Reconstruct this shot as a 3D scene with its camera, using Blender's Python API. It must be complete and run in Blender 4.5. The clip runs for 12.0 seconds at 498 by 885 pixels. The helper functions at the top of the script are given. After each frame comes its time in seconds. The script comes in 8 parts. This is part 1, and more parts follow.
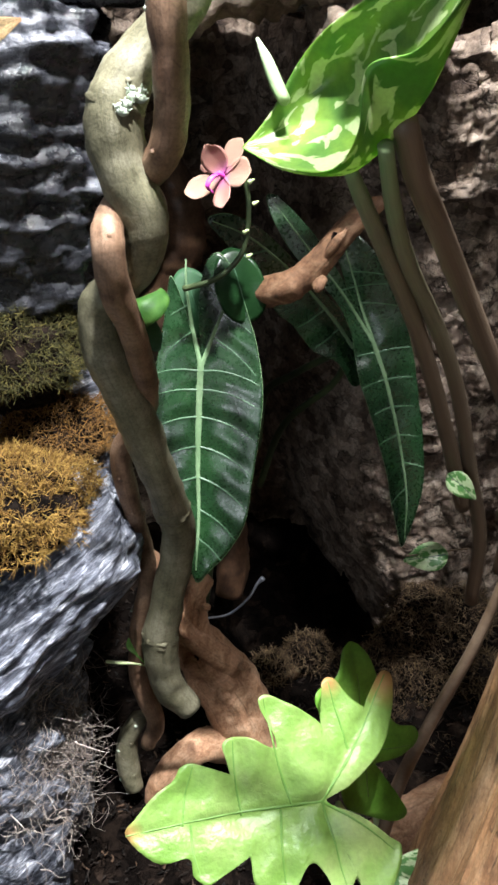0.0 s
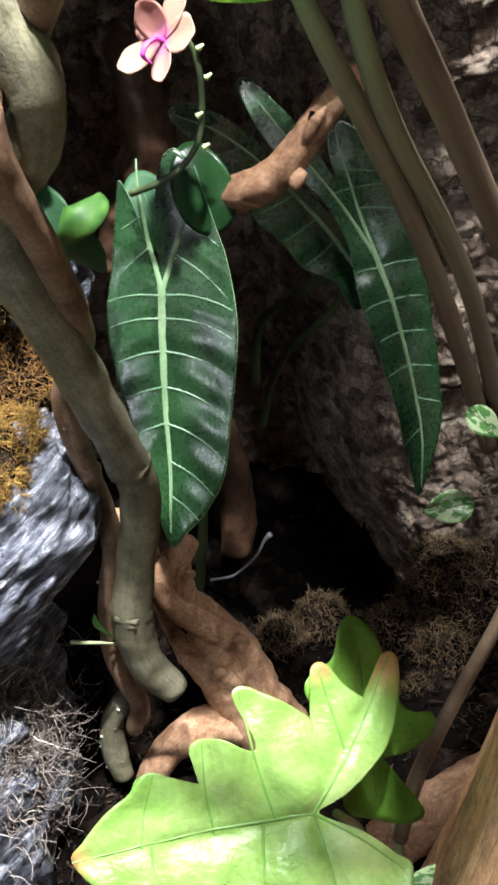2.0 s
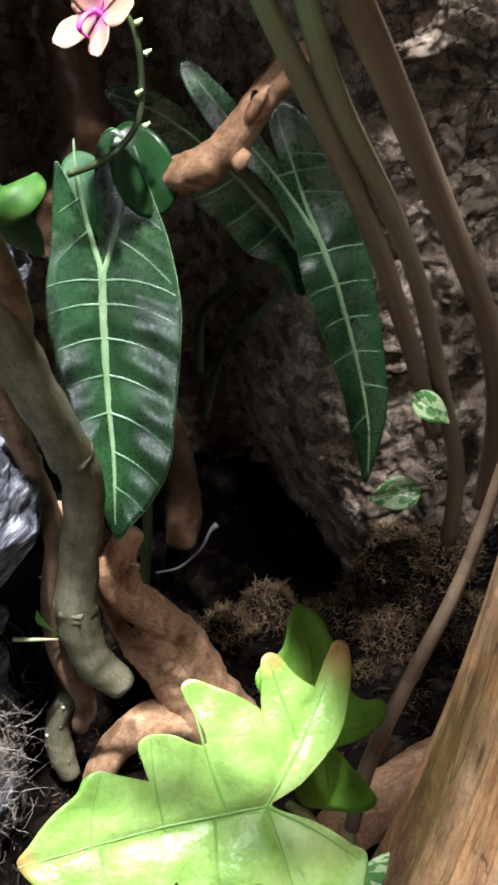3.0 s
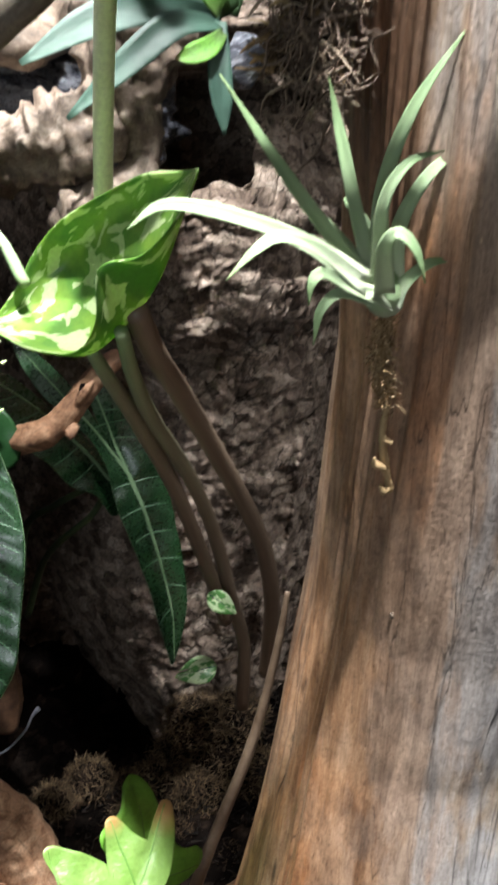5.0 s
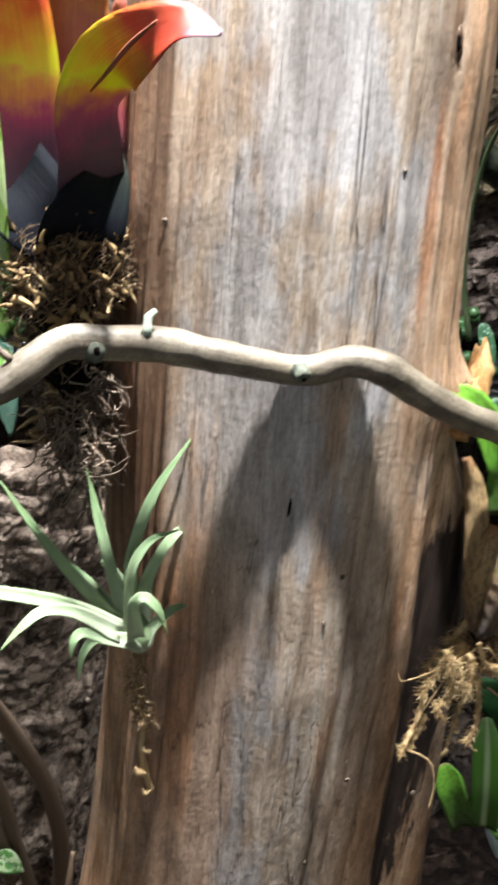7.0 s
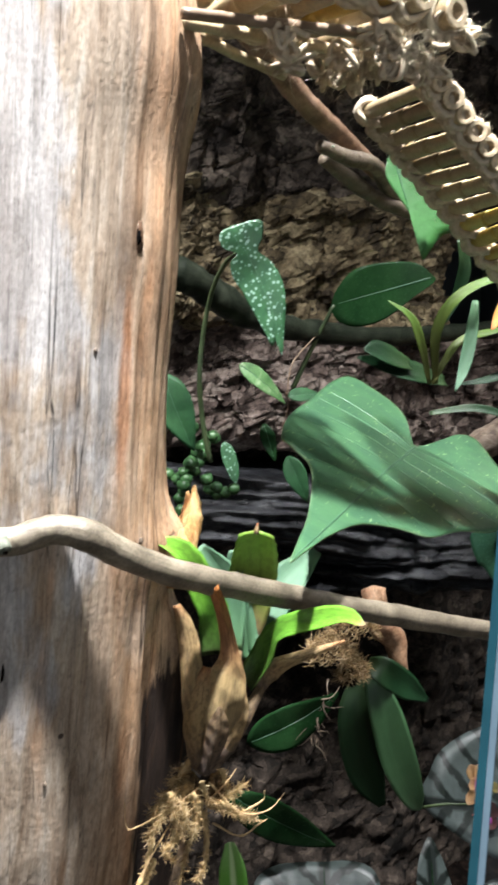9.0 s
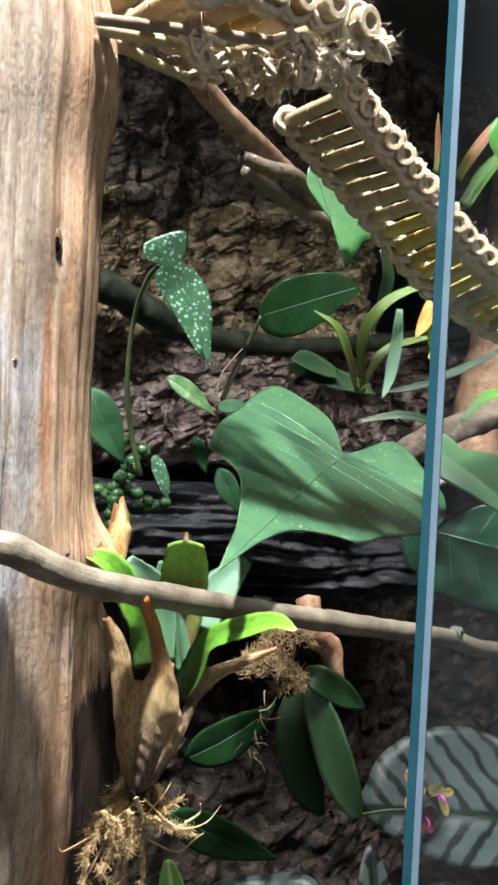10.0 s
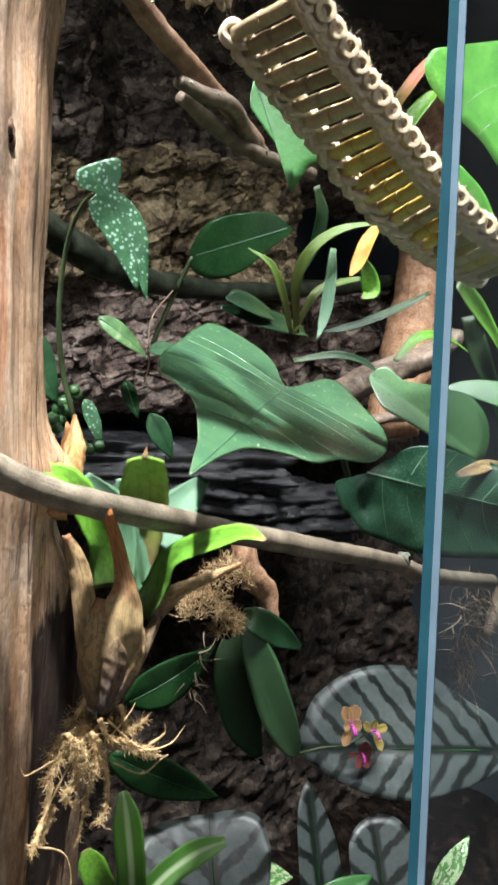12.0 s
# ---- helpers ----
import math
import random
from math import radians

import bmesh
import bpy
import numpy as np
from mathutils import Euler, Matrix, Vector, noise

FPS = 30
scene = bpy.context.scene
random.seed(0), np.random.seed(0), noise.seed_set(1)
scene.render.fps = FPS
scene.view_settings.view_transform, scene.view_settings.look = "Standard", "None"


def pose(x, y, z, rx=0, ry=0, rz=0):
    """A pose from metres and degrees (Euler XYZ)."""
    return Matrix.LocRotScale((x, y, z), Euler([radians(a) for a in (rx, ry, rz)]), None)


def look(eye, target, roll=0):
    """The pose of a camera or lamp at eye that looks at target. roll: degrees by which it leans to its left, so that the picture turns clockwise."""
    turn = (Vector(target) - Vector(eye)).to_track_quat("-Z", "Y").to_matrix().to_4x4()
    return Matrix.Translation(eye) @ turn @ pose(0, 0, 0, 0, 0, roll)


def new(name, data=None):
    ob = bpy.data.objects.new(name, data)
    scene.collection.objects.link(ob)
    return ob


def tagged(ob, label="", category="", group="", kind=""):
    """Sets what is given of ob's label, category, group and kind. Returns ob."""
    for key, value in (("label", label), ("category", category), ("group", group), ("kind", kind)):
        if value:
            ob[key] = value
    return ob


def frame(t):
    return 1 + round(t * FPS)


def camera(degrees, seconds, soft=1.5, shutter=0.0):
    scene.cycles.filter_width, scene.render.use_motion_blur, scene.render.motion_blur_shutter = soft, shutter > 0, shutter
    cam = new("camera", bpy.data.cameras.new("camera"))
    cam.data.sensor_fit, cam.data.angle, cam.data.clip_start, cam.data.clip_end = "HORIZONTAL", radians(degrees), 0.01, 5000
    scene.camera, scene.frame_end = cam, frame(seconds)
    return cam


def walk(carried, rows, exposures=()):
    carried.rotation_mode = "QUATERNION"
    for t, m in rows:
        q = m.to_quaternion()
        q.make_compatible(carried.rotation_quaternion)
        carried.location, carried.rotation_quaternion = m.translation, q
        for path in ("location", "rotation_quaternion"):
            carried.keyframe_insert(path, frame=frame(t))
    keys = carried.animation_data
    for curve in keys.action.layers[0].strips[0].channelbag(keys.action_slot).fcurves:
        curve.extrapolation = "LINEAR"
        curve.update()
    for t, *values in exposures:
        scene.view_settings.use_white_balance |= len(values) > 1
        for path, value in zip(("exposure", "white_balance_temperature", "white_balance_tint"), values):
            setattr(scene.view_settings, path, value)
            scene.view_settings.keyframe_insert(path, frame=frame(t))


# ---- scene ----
cam = camera(30.8, 12.0, soft=2.8, shutter=0.4)
PATH = [
    (0, (0.004, 0.021, 1.293), (-0.007, 1.799, 0.378), 0.6),
    (0.5, (0.012, 0.041, 1.286), (-0.036, 1.81, 0.354), -0.3),
    (1, (0.023, 0.079, 1.259), (-0.065, 1.831, 0.298), -1.6),
    (1.5, (0.035, 0.101, 1.245), (-0.077, 1.836, 0.256), -2.6),
    (2, (0.042, 0.111, 1.24), (-0.065, 1.83, 0.224), -3.1),
    (2.5, (0.045, 0.119, 1.229), (-0.015, 1.826, 0.189), -2.6),
    (2.7, (0.043, 0.121, 1.229), (0.01, 1.828, 0.187), -2.3),
    (4.5, (0.018, 0.041, 1.312), (0.421, 1.816, 0.484), 1.8),
    (5, (0.005, 0.003, 1.339), (0.512, 1.795, 0.61), 2.4),
    (5.5, (0.002, -0.017, 1.36), (0.609, 1.785, 0.739), 3.2),
    (6, (0.004, -0.023, 1.381), (0.71, 1.776, 0.867), 3.7),
    (6.5, (0.003, -0.033, 1.404), (0.82, 1.745, 0.991), 4.1),
    (7, (0.0, -0.047, 1.419), (0.923, 1.696, 1.087), 4.3),
    (7.5, (0.006, -0.064, 1.426), (1.06, 1.616, 1.164), 4.2),
    (7.7, (0.007, -0.065, 1.427), (1.103, 1.591, 1.185), 4.0),
    (9.3, (0.017, -0.086, 1.456), (1.369, 1.386, 1.376), 2.2),
    (9.5, (0.018, -0.089, 1.457), (1.392, 1.363, 1.386), 1.9),
    (10, (0.019, -0.08, 1.448), (1.441, 1.325, 1.386), 1.3),
    (10.5, (0.021, -0.069, 1.442), (1.488, 1.289, 1.378), 0.9),
    (11, (0.006, -0.073, 1.443), (1.525, 1.226, 1.382), 0.8),
    (11.5, (0.006, -0.066, 1.435), (1.548, 1.204, 1.349), 0.7),
    (12, (0.011, -0.056, 1.421), (1.563, 1.199, 1.293), 0.8),
]
walk(cam, [(t, look(eye, target, roll)) for t, eye, target, roll in PATH],
     exposures=[(0.0, 0.74), (2.5, 1.06), (4.5, 0.72), (5.5, 0.66), (7.5, 0.55), (9.5, 0.70), (12.0, 0.76)])

# ---- light ----
world = bpy.data.worlds.new("world")
scene.world = world
world.use_nodes = True
world.node_tree.nodes["Background"].inputs[0].default_value = (0.75, 0.85, 1.0, 1)
world.node_tree.nodes["Background"].inputs[1].default_value = 0.01


def area(name, eye, target, sx, sy, watts, colour):
    lamp = bpy.data.lights.new(name, "AREA")
    lamp.shape, lamp.size, lamp.size_y, lamp.energy, lamp.color = "RECTANGLE", sx, sy, watts, colour
    ob = new(name, lamp)
    ob.matrix_world = look(eye, target)
    return ob


# the tank's row of lamps above the open top, and the room's window behind the viewer
for x, y, z, watts, wide, long, deep in ((-0.04, 0.40, 2.20, 10.5, 130, 0.10, 0.05), (0.10, 0.02, 2.45, 15.0, 92, 0.05, 0.05), (0.90, 0.06, 2.15, 7.5, 92, 0.60, 0.25)):
    area("tank_lamp", (x, y, z), (x + 0.02, y + 0.08, 1.0), long, deep, watts, (0.97, 0.98, 1.0)).data.spread = radians(wide)
area("room_window", (-0.52, -1.35, 1.30), (0.10, 0.5, 1.15), 0.40, 0.56, 3.2, (0.86, 0.93, 1.0))


# ---- materials ----
class Nodes:
    """Short hand for a node material."""

    def __init__(self, name, rough=0.6, spec=0.5):
        self.m = bpy.data.materials.new(name)
        self.m.use_nodes = True
        self.t = self.m.node_tree
        self.b = self.t.nodes["Principled BSDF"]
        self.b.inputs["Roughness"].default_value = rough
        self.b.inputs["Specular IOR Level"].default_value = spec
        self.tc = self.t.nodes.new("ShaderNodeTexCoord")

    def put(self, sock, v):
        if hasattr(v, "is_linked"):
            self.t.links.new(v, sock)
        elif isinstance(v, (int, float)) or sock.type == "VECTOR":
            sock.default_value = v
        else:
            sock.default_value = (*v, 1) if len(v) == 3 else v

    def set(self, **kw):
        for k, v in kw.items():
            self.put(self.b.inputs[k.replace("_", " ").replace("IOR Level", "IOR Level")], v)
        return self

    def at(self, scale=(1, 1, 1), uv=False, rot=(0, 0, 0)):
        out = self.tc.outputs["UV" if uv else "Object"]
        for key, value in (("Rotation", rot), ("Scale", scale)):
            n = self.t.nodes.new("ShaderNodeMapping")
            n.inputs[key].default_value = value
            self.t.links.new(out, n.inputs["Vector"])
            out = n.outputs[0]
        return out

    def noise(self, vec, scale, detail=4, rough=0.55, warp=0.0):
        n = self.t.nodes.new("ShaderNodeTexNoise")
        self.t.links.new(vec, n.inputs["Vector"])
        n.inputs["Scale"].default_value, n.inputs["Detail"].default_value = scale, detail
        n.inputs["Roughness"].default_value, n.inputs["Distortion"].default_value = rough, warp
        return n.outputs["Fac"]

    def cells(self, vec, scale, feature="F1", rand=1.0):
        n = self.t.nodes.new("ShaderNodeTexVoronoi")
        n.feature = feature
        self.t.links.new(vec, n.inputs["Vector"])
        n.inputs["Scale"].default_value, n.inputs["Randomness"].default_value = scale, rand
        return n.outputs["Distance"]

    def ramp(self, fac, stops):
        n = self.t.nodes.new("ShaderNodeValToRGB")
        self.t.links.new(fac, n.inputs[0])
        e = n.color_ramp.elements
        while len(e) < len(stops):
            e.new(0.5)
        for el, (p, c) in zip(e, stops):
            el.position = p
            el.color = (*c, 1) if hasattr(c, "__len__") else (c, c, c, 1)
        return n.outputs[0]

    def mix(self, fac, a, b, mode="MIX"):
        n = self.t.nodes.new("ShaderNodeMix")
        n.data_type, n.blend_type = "RGBA", mode
        self.put(n.inputs[0], fac)
        self.put(n.inputs[6], a)
        self.put(n.inputs[7], b)
        return n.outputs[2]

    def calc(self, op, a, b=0.0, c=0.0):
        n = self.t.nodes.new("ShaderNodeMath")
        n.operation = op
        for s, v in zip(n.inputs, (a, b, c)):
            self.put(s, v)
        return n.outputs[0]

    def axis(self, vec, i):
        n = self.t.nodes.new("ShaderNodeSeparateXYZ")
        self.t.links.new(vec, n.inputs[0])
        return n.outputs[i]

    def random(self):
        return self.t.nodes.new("ShaderNodeObjectInfo").outputs["Random"]

    def island(self):
        return self.t.nodes.new("ShaderNodeNewGeometry").outputs["Random Per Island"]

    def bump(self, h, strength=0.5, dist=0.001):
        n = self.t.nodes.new("ShaderNodeBump")
        n.inputs["Strength"].default_value, n.inputs["Distance"].default_value = strength, dist
        self.t.links.new(h, n.inputs["Height"])
        self.t.links.new(n.outputs[0], self.b.inputs["Normal"])
        return self

    def thin(self, colour, amount=0.3):
        """Lets some light through, as a leaf does."""
        tr = self.t.nodes.new("ShaderNodeBsdfTranslucent")
        self.put(tr.inputs[0], colour)
        mx = self.t.nodes.new("ShaderNodeMixShader")
        mx.inputs[0].default_value = amount
        self.t.links.new(self.b.outputs[0], mx.inputs[1])
        self.t.links.new(tr.outputs[0], mx.inputs[2])
        self.t.links.new(mx.outputs[0], self.t.nodes["Material Output"].inputs[0])
        return self


def wood_material(name):
    n = Nodes(name, 0.6, 0.35)
    grain = n.noise(n.at((1, 1, 0.04)), 640, 6, 0.72)
    fine = n.noise(n.at((1, 1, 0.010)), 2100, 3, 0.6)
    band = n.noise(n.at((1, 1, 0.12)), 105, 6, 0.68, 0.5)
    patch = n.noise(n.at((1, 1, 0.40)), 21, 4, 0.62)
    mottle = n.noise(n.at((1, 1, 0.7)), 62, 5, 0.65)
    speck = n.noise(n.at((1, 1, 0.45)), 520, 3, 0.6)
    brown = n.ramp(band, [(0.26, (0.12, 0.075, 0.046)), (0.40, (0.29, 0.212, 0.15)), (0.54, (0.44, 0.355, 0.275)), (0.72, (0.60, 0.54, 0.47))])
    grey = n.ramp(band, [(0.28, (0.20, 0.178, 0.168)), (0.48, (0.36, 0.338, 0.325)), (0.68, (0.55, 0.53, 0.52))])
    side = n.calc("SUBTRACT", n.calc("MULTIPLY", n.calc("ABSOLUTE", n.calc("SUBTRACT", n.axis(n.at(), 0), 0.170)), -5.0), -0.10)
    col = n.mix(n.ramp(n.calc("ADD", n.calc("ADD", patch, n.calc("MAXIMUM", side, -0.16)), n.calc("MULTIPLY", n.calc("SUBTRACT", grain, 0.5), 0.12)), [(0.44, 0), (0.52, 1)]), brown, grey)
    col = n.mix(0.6, col, n.ramp(mottle, [(0.32, 0.55), (0.5, 1.0), (0.7, 1.15)]), "MULTIPLY")
    col = n.mix(0.6, col, n.ramp(grain, [(0.30, 0.40), (0.46, 0.95), (0.75, 1.2)]), "MULTIPLY")
    col = n.mix(0.3, col, n.ramp(fine, [(0.34, 0.5), (0.55, 1.1)]), "MULTIPLY")
    col = n.mix(0.5, col, n.ramp(speck, [(0.30, 0.4), (0.40, 1.0), (0.68, 1.0), (0.76, 1.5)]), "MULTIPLY")
    chip = n.cells(n.at((1, 1, 0.4)), 95)
    col = n.mix(n.ramp(chip, [(0.0, 0.75), (0.055, 0.0)]), col, (0.78, 0.72, 0.62))
    stain = n.ramp(n.noise(n.at((1, 1, 0.05)), 44, 4, 0.6, 0.3), [(0.56, 0.0), (0.66, 0.55)])
    col = n.mix(n.calc("MULTIPLY", stain, n.ramp(mottle, [(0.35, 0.3), (0.6, 1.0)])), col, n.mix(1.0, col, (1.05, 0.68, 0.42), "MULTIPLY"))
    red = n.calc("MULTIPLY", n.ramp(n.axis(n.at(), 0), [(0.14, 1.0), (0.20, 0.0), (0.214, 0.0), (0.242, 0.95)]), n.ramp(patch, [(0.34, 0.4), (0.6, 1.0)]))
    red = n.calc("MULTIPLY", red, n.calc("MAXIMUM", n.ramp(n.calc("SUBTRACT", 1.5, n.axis(n.at(), 2)), [(0.10, 0.25), (0.20, 1.0)]), n.ramp(n.axis(n.at(), 0), [(0.205, 0.0), (0.225, 1.0)])))
    col = n.mix(red, col, n.mix(1.0, col, (1.04, 0.78, 0.56), "MULTIPLY"))
    # a grey outer layer has split away: browner, redder wood lies bare along the flank
    rag = n.calc("MULTIPLY", n.calc("SUBTRACT", n.noise(n.at((1, 1, 0.25)), 70, 5, 0.65), 0.5), 0.022)
    flank = n.calc("SUBTRACT", 0.1745, n.calc("ADD", n.axis(n.at(), 0), rag))
    bare = n.calc("MULTIPLY", n.ramp(flank, [(0.0, 0), (0.0012, 1)]), n.ramp(n.calc("SUBTRACT", 1.42, n.axis(n.at(), 2)), [(0.08, 0), (0.15, 1)]))
    # the darker tone also paints in the shade of this flank
    col = n.mix(n.calc("MULTIPLY", bare, 0.9), col, n.mix(1.0, col, n.mix(n.ramp(mottle, [(0.4, 0), (0.6, 1)]), (0.78, 0.62, 0.50), (0.97, 0.79, 0.64)), "MULTIPLY"))
    # dark band: shade on the trunk's left face, put into the colour
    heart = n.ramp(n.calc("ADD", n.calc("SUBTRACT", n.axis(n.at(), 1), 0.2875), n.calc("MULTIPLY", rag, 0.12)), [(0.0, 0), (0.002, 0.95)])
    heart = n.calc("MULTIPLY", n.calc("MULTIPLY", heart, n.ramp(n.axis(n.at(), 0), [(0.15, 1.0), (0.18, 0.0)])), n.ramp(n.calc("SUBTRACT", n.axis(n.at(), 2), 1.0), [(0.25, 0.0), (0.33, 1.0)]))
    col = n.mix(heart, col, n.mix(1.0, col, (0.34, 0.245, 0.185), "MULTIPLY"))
    # grey bruise and a rusty run about the knot
    dx = n.calc("DIVIDE", n.calc("SUBTRACT", n.calc("ADD", n.axis(n.at(), 0), n.calc("MULTIPLY", rag, 0.25)), 0.2245), 0.0065)
    dz = n.calc("DIVIDE", n.calc("SUBTRACT", n.axis(n.at(), 2), 1.512), 0.036)
    bruise = n.calc("ADD", n.calc("POWER", dx, 2.0), n.calc("POWER", dz, 2.0))
    col = n.mix(n.ramp(bruise, [(0.25, 0.8), (1.0, 0.0)]), col, n.mix(1.0, col, (0.50, 0.48, 0.47), "MULTIPLY"))
    dx = n.calc("DIVIDE", n.calc("SUBTRACT", n.calc("ADD", n.axis(n.at(), 0), n.calc("MULTIPLY", rag, 0.35)), 0.2265), 0.0042)
    dz = n.calc("DIVIDE", n.calc("SUBTRACT", n.axis(n.at(), 2), 1.452), 0.052)
    col = n.mix(n.ramp(n.calc("ADD", n.calc("POWER", dx, 2.0), n.calc("POWER", dz, 2.0)), [(0.3, 0.75), (1.0, 0.0)]), col, n.mix(1.0, col, (0.80, 0.47, 0.28), "MULTIPLY"))
    pit = n.noise(n.at((1, 1, 0.5)), 800, 2, 0.5)
    col = n.mix(0.35, col, n.ramp(pit, [(0.36, 0.55), (0.52, 1.0), (0.7, 1.15)]), "MULTIPLY")
    split = n.calc("ABSOLUTE", n.calc("SUBTRACT", n.noise(n.at((1, 1, 0.012)), 120, 2, 0.5), 0.5))
    line = n.mix(n.ramp(n.noise(n.at((1, 1, 0.10)), 60, 2), [(0.50, 0.0), (0.58, 1.0)]), (1, 1, 1), n.ramp(split, [(0.0, 0.35), (0.012, 1.0)]))
    rift = n.calc("ABSOLUTE", n.calc("SUBTRACT", n.noise(n.at((1, 1, 0.010)), 38, 2, 0.5), 0.5))
    wide = n.mix(n.ramp(n.noise(n.at((1, 1, 0.14)), 30, 2), [(0.54, 0.0), (0.60, 1.0)]), (1, 1, 1), n.ramp(rift, [(0.0, 0.12), (0.007, 1.0)]))
    col = n.mix(1.0, col, n.mix(1.0, line, wide, "MULTIPLY"), "MULTIPLY")
    # the decayed strip round the back of the trunk, below the crossing branch; its near-black also paints in shade
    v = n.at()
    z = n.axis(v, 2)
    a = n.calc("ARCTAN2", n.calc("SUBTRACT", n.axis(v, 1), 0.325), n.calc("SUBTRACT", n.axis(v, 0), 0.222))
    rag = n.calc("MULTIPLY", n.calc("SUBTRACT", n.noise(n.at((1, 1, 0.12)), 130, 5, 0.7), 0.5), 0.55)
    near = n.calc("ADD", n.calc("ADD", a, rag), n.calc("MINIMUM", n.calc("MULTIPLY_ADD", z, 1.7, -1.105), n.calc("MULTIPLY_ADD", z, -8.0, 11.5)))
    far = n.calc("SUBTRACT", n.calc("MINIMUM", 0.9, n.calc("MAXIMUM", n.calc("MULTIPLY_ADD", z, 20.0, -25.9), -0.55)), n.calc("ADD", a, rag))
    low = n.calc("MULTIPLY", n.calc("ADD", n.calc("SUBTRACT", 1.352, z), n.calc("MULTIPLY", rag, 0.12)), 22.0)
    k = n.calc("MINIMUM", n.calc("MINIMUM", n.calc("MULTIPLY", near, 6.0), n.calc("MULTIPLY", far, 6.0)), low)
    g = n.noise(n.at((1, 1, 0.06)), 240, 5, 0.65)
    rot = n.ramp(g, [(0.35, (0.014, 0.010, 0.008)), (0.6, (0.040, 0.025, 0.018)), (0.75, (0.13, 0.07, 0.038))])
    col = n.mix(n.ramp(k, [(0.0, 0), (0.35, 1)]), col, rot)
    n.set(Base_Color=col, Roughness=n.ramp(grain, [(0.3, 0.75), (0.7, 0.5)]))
    n.bump(n.mix(0.45, n.mix(0.5, n.mix(0.4, grain, pit), speck), n.mix(0.5, line, wide)), 0.9, 0.0014)
    return n.m


def driftwood_material(name, dark, mid, light):
    n = Nodes(name, 0.6, 0.35)
    grain = n.noise(n.at((14, 2.2, 1), uv=True), 3.0, 6, 0.7, 1.5)
    a = n.noise(n.at(), 70, 6, 0.65, 1.0)
    b = n.noise(n.at(), 480, 4)
    col = n.ramp(a, [(0.3, dark), (0.48, mid), (0.66, light)])
    col = n.mix(0.8, col, n.ramp(grain, [(0.30, 0.35), (0.44, 0.95), (0.72, 1.2)]), "MULTIPLY")
    col = n.mix(0.6, col, n.ramp(b, [(0.3, 0.55), (0.6, 1.15)]), "MULTIPLY")
    n.set(Base_Color=col).bump(n.mix(0.35, grain, b), 0.7, 0.0016)
    return n.m


def vine_material(name, dark, mid, light, spec=0.4):
    n = Nodes(name, 0.45, spec)
    a = n.noise(n.at(), 60, 5, 0.6)
    b = n.noise(n.at(), 700, 3)
    col = n.ramp(a, [(0.3, dark), (0.5, mid), (0.75, light)])
    col = n.mix(0.55, col, n.ramp(b, [(0.32, 0.5), (0.55, 1.1)]), "MULTIPLY")
    streak = n.noise(n.at((14, 5, 1), uv=True), 2.2, 5, 0.7)
    col = n.mix(0.55, col, n.ramp(streak, [(0.32, 0.5), (0.5, 1.0), (0.7, 1.2)]), "MULTIPLY")
    spot = n.ramp(n.cells(n.at(), 150), [(0.0, 1), (0.10, 0)])
    col = n.mix(n.calc("MULTIPLY", spot, 0.5), col, light)
    n.set(Base_Color=col).bump(n.mix(0.5, streak, b), 0.5, 0.0012)
    return n.m


def bark_material(name, dark, mid, light, lit, spec=0.25):
    """Cork: crumbly blocks, each of its own tone, parted by dark cracks at two sizes."""
    n = Nodes(name, 0.85, spec)
    a = n.noise(n.at((1, 1, 0.7)), 34, 7, 0.66)
    b = n.noise(n.at(), 210, 6, 0.7)
    warp = n.t.nodes.new("ShaderNodeVectorMath")
    warp.operation = "MULTIPLY_ADD"
    tone = n.t.nodes.new("ShaderNodeTexNoise")
    n.t.links.new(n.at(), tone.inputs["Vector"])
    tone.inputs["Scale"].default_value, tone.inputs["Detail"].default_value = 60, 3
    n.t.links.new(tone.outputs["Color"], warp.inputs[0])
    warp.inputs[1].default_value = (0.022, 0.022, 0.022)
    n.t.links.new(n.at((1, 1, 1.5)), warp.inputs[2])
    bent = warp.outputs[0]
    c, e = n.cells(bent, 62, "DISTANCE_TO_EDGE"), n.cells(bent, 170, "DISTANCE_TO_EDGE")
    block = n.t.nodes.new("ShaderNodeTexVoronoi")
    n.t.links.new(bent, block.inputs["Vector"])
    block.inputs["Scale"].default_value = 62
    own = n.axis(block.outputs["Color"], 0)
    col = n.ramp(n.calc("ADD", n.calc("MULTIPLY", a, 0.72), n.calc("MULTIPLY", own, 0.26)), [(0.33, dark), (0.48, mid), (0.62, light), (0.74, lit)])
    col = n.mix(0.85, col, n.ramp(b, [(0.32, 0.35), (0.5, 0.95), (0.66, 1.35)]), "MULTIPLY")
    crack = n.mix(1.0, n.ramp(c, [(0.0, 0.22), (0.06, 1.0)]), n.ramp(e, [(0.0, 0.60), (0.10, 1.0)]), "MULTIPLY")
    gap = n.ramp(n.noise(n.at(), 46, 3), [(0.42, 0.0), (0.62, 1.0)])
    col = n.mix(gap, col, n.mix(1.0, col, crack, "MULTIPLY"))
    n.set(Base_Color=col).bump(n.mix(0.4, n.mix(0.5, b, a), n.mix(gap, (1, 1, 1), crack)), 1.0, 0.0045)
    return n.m


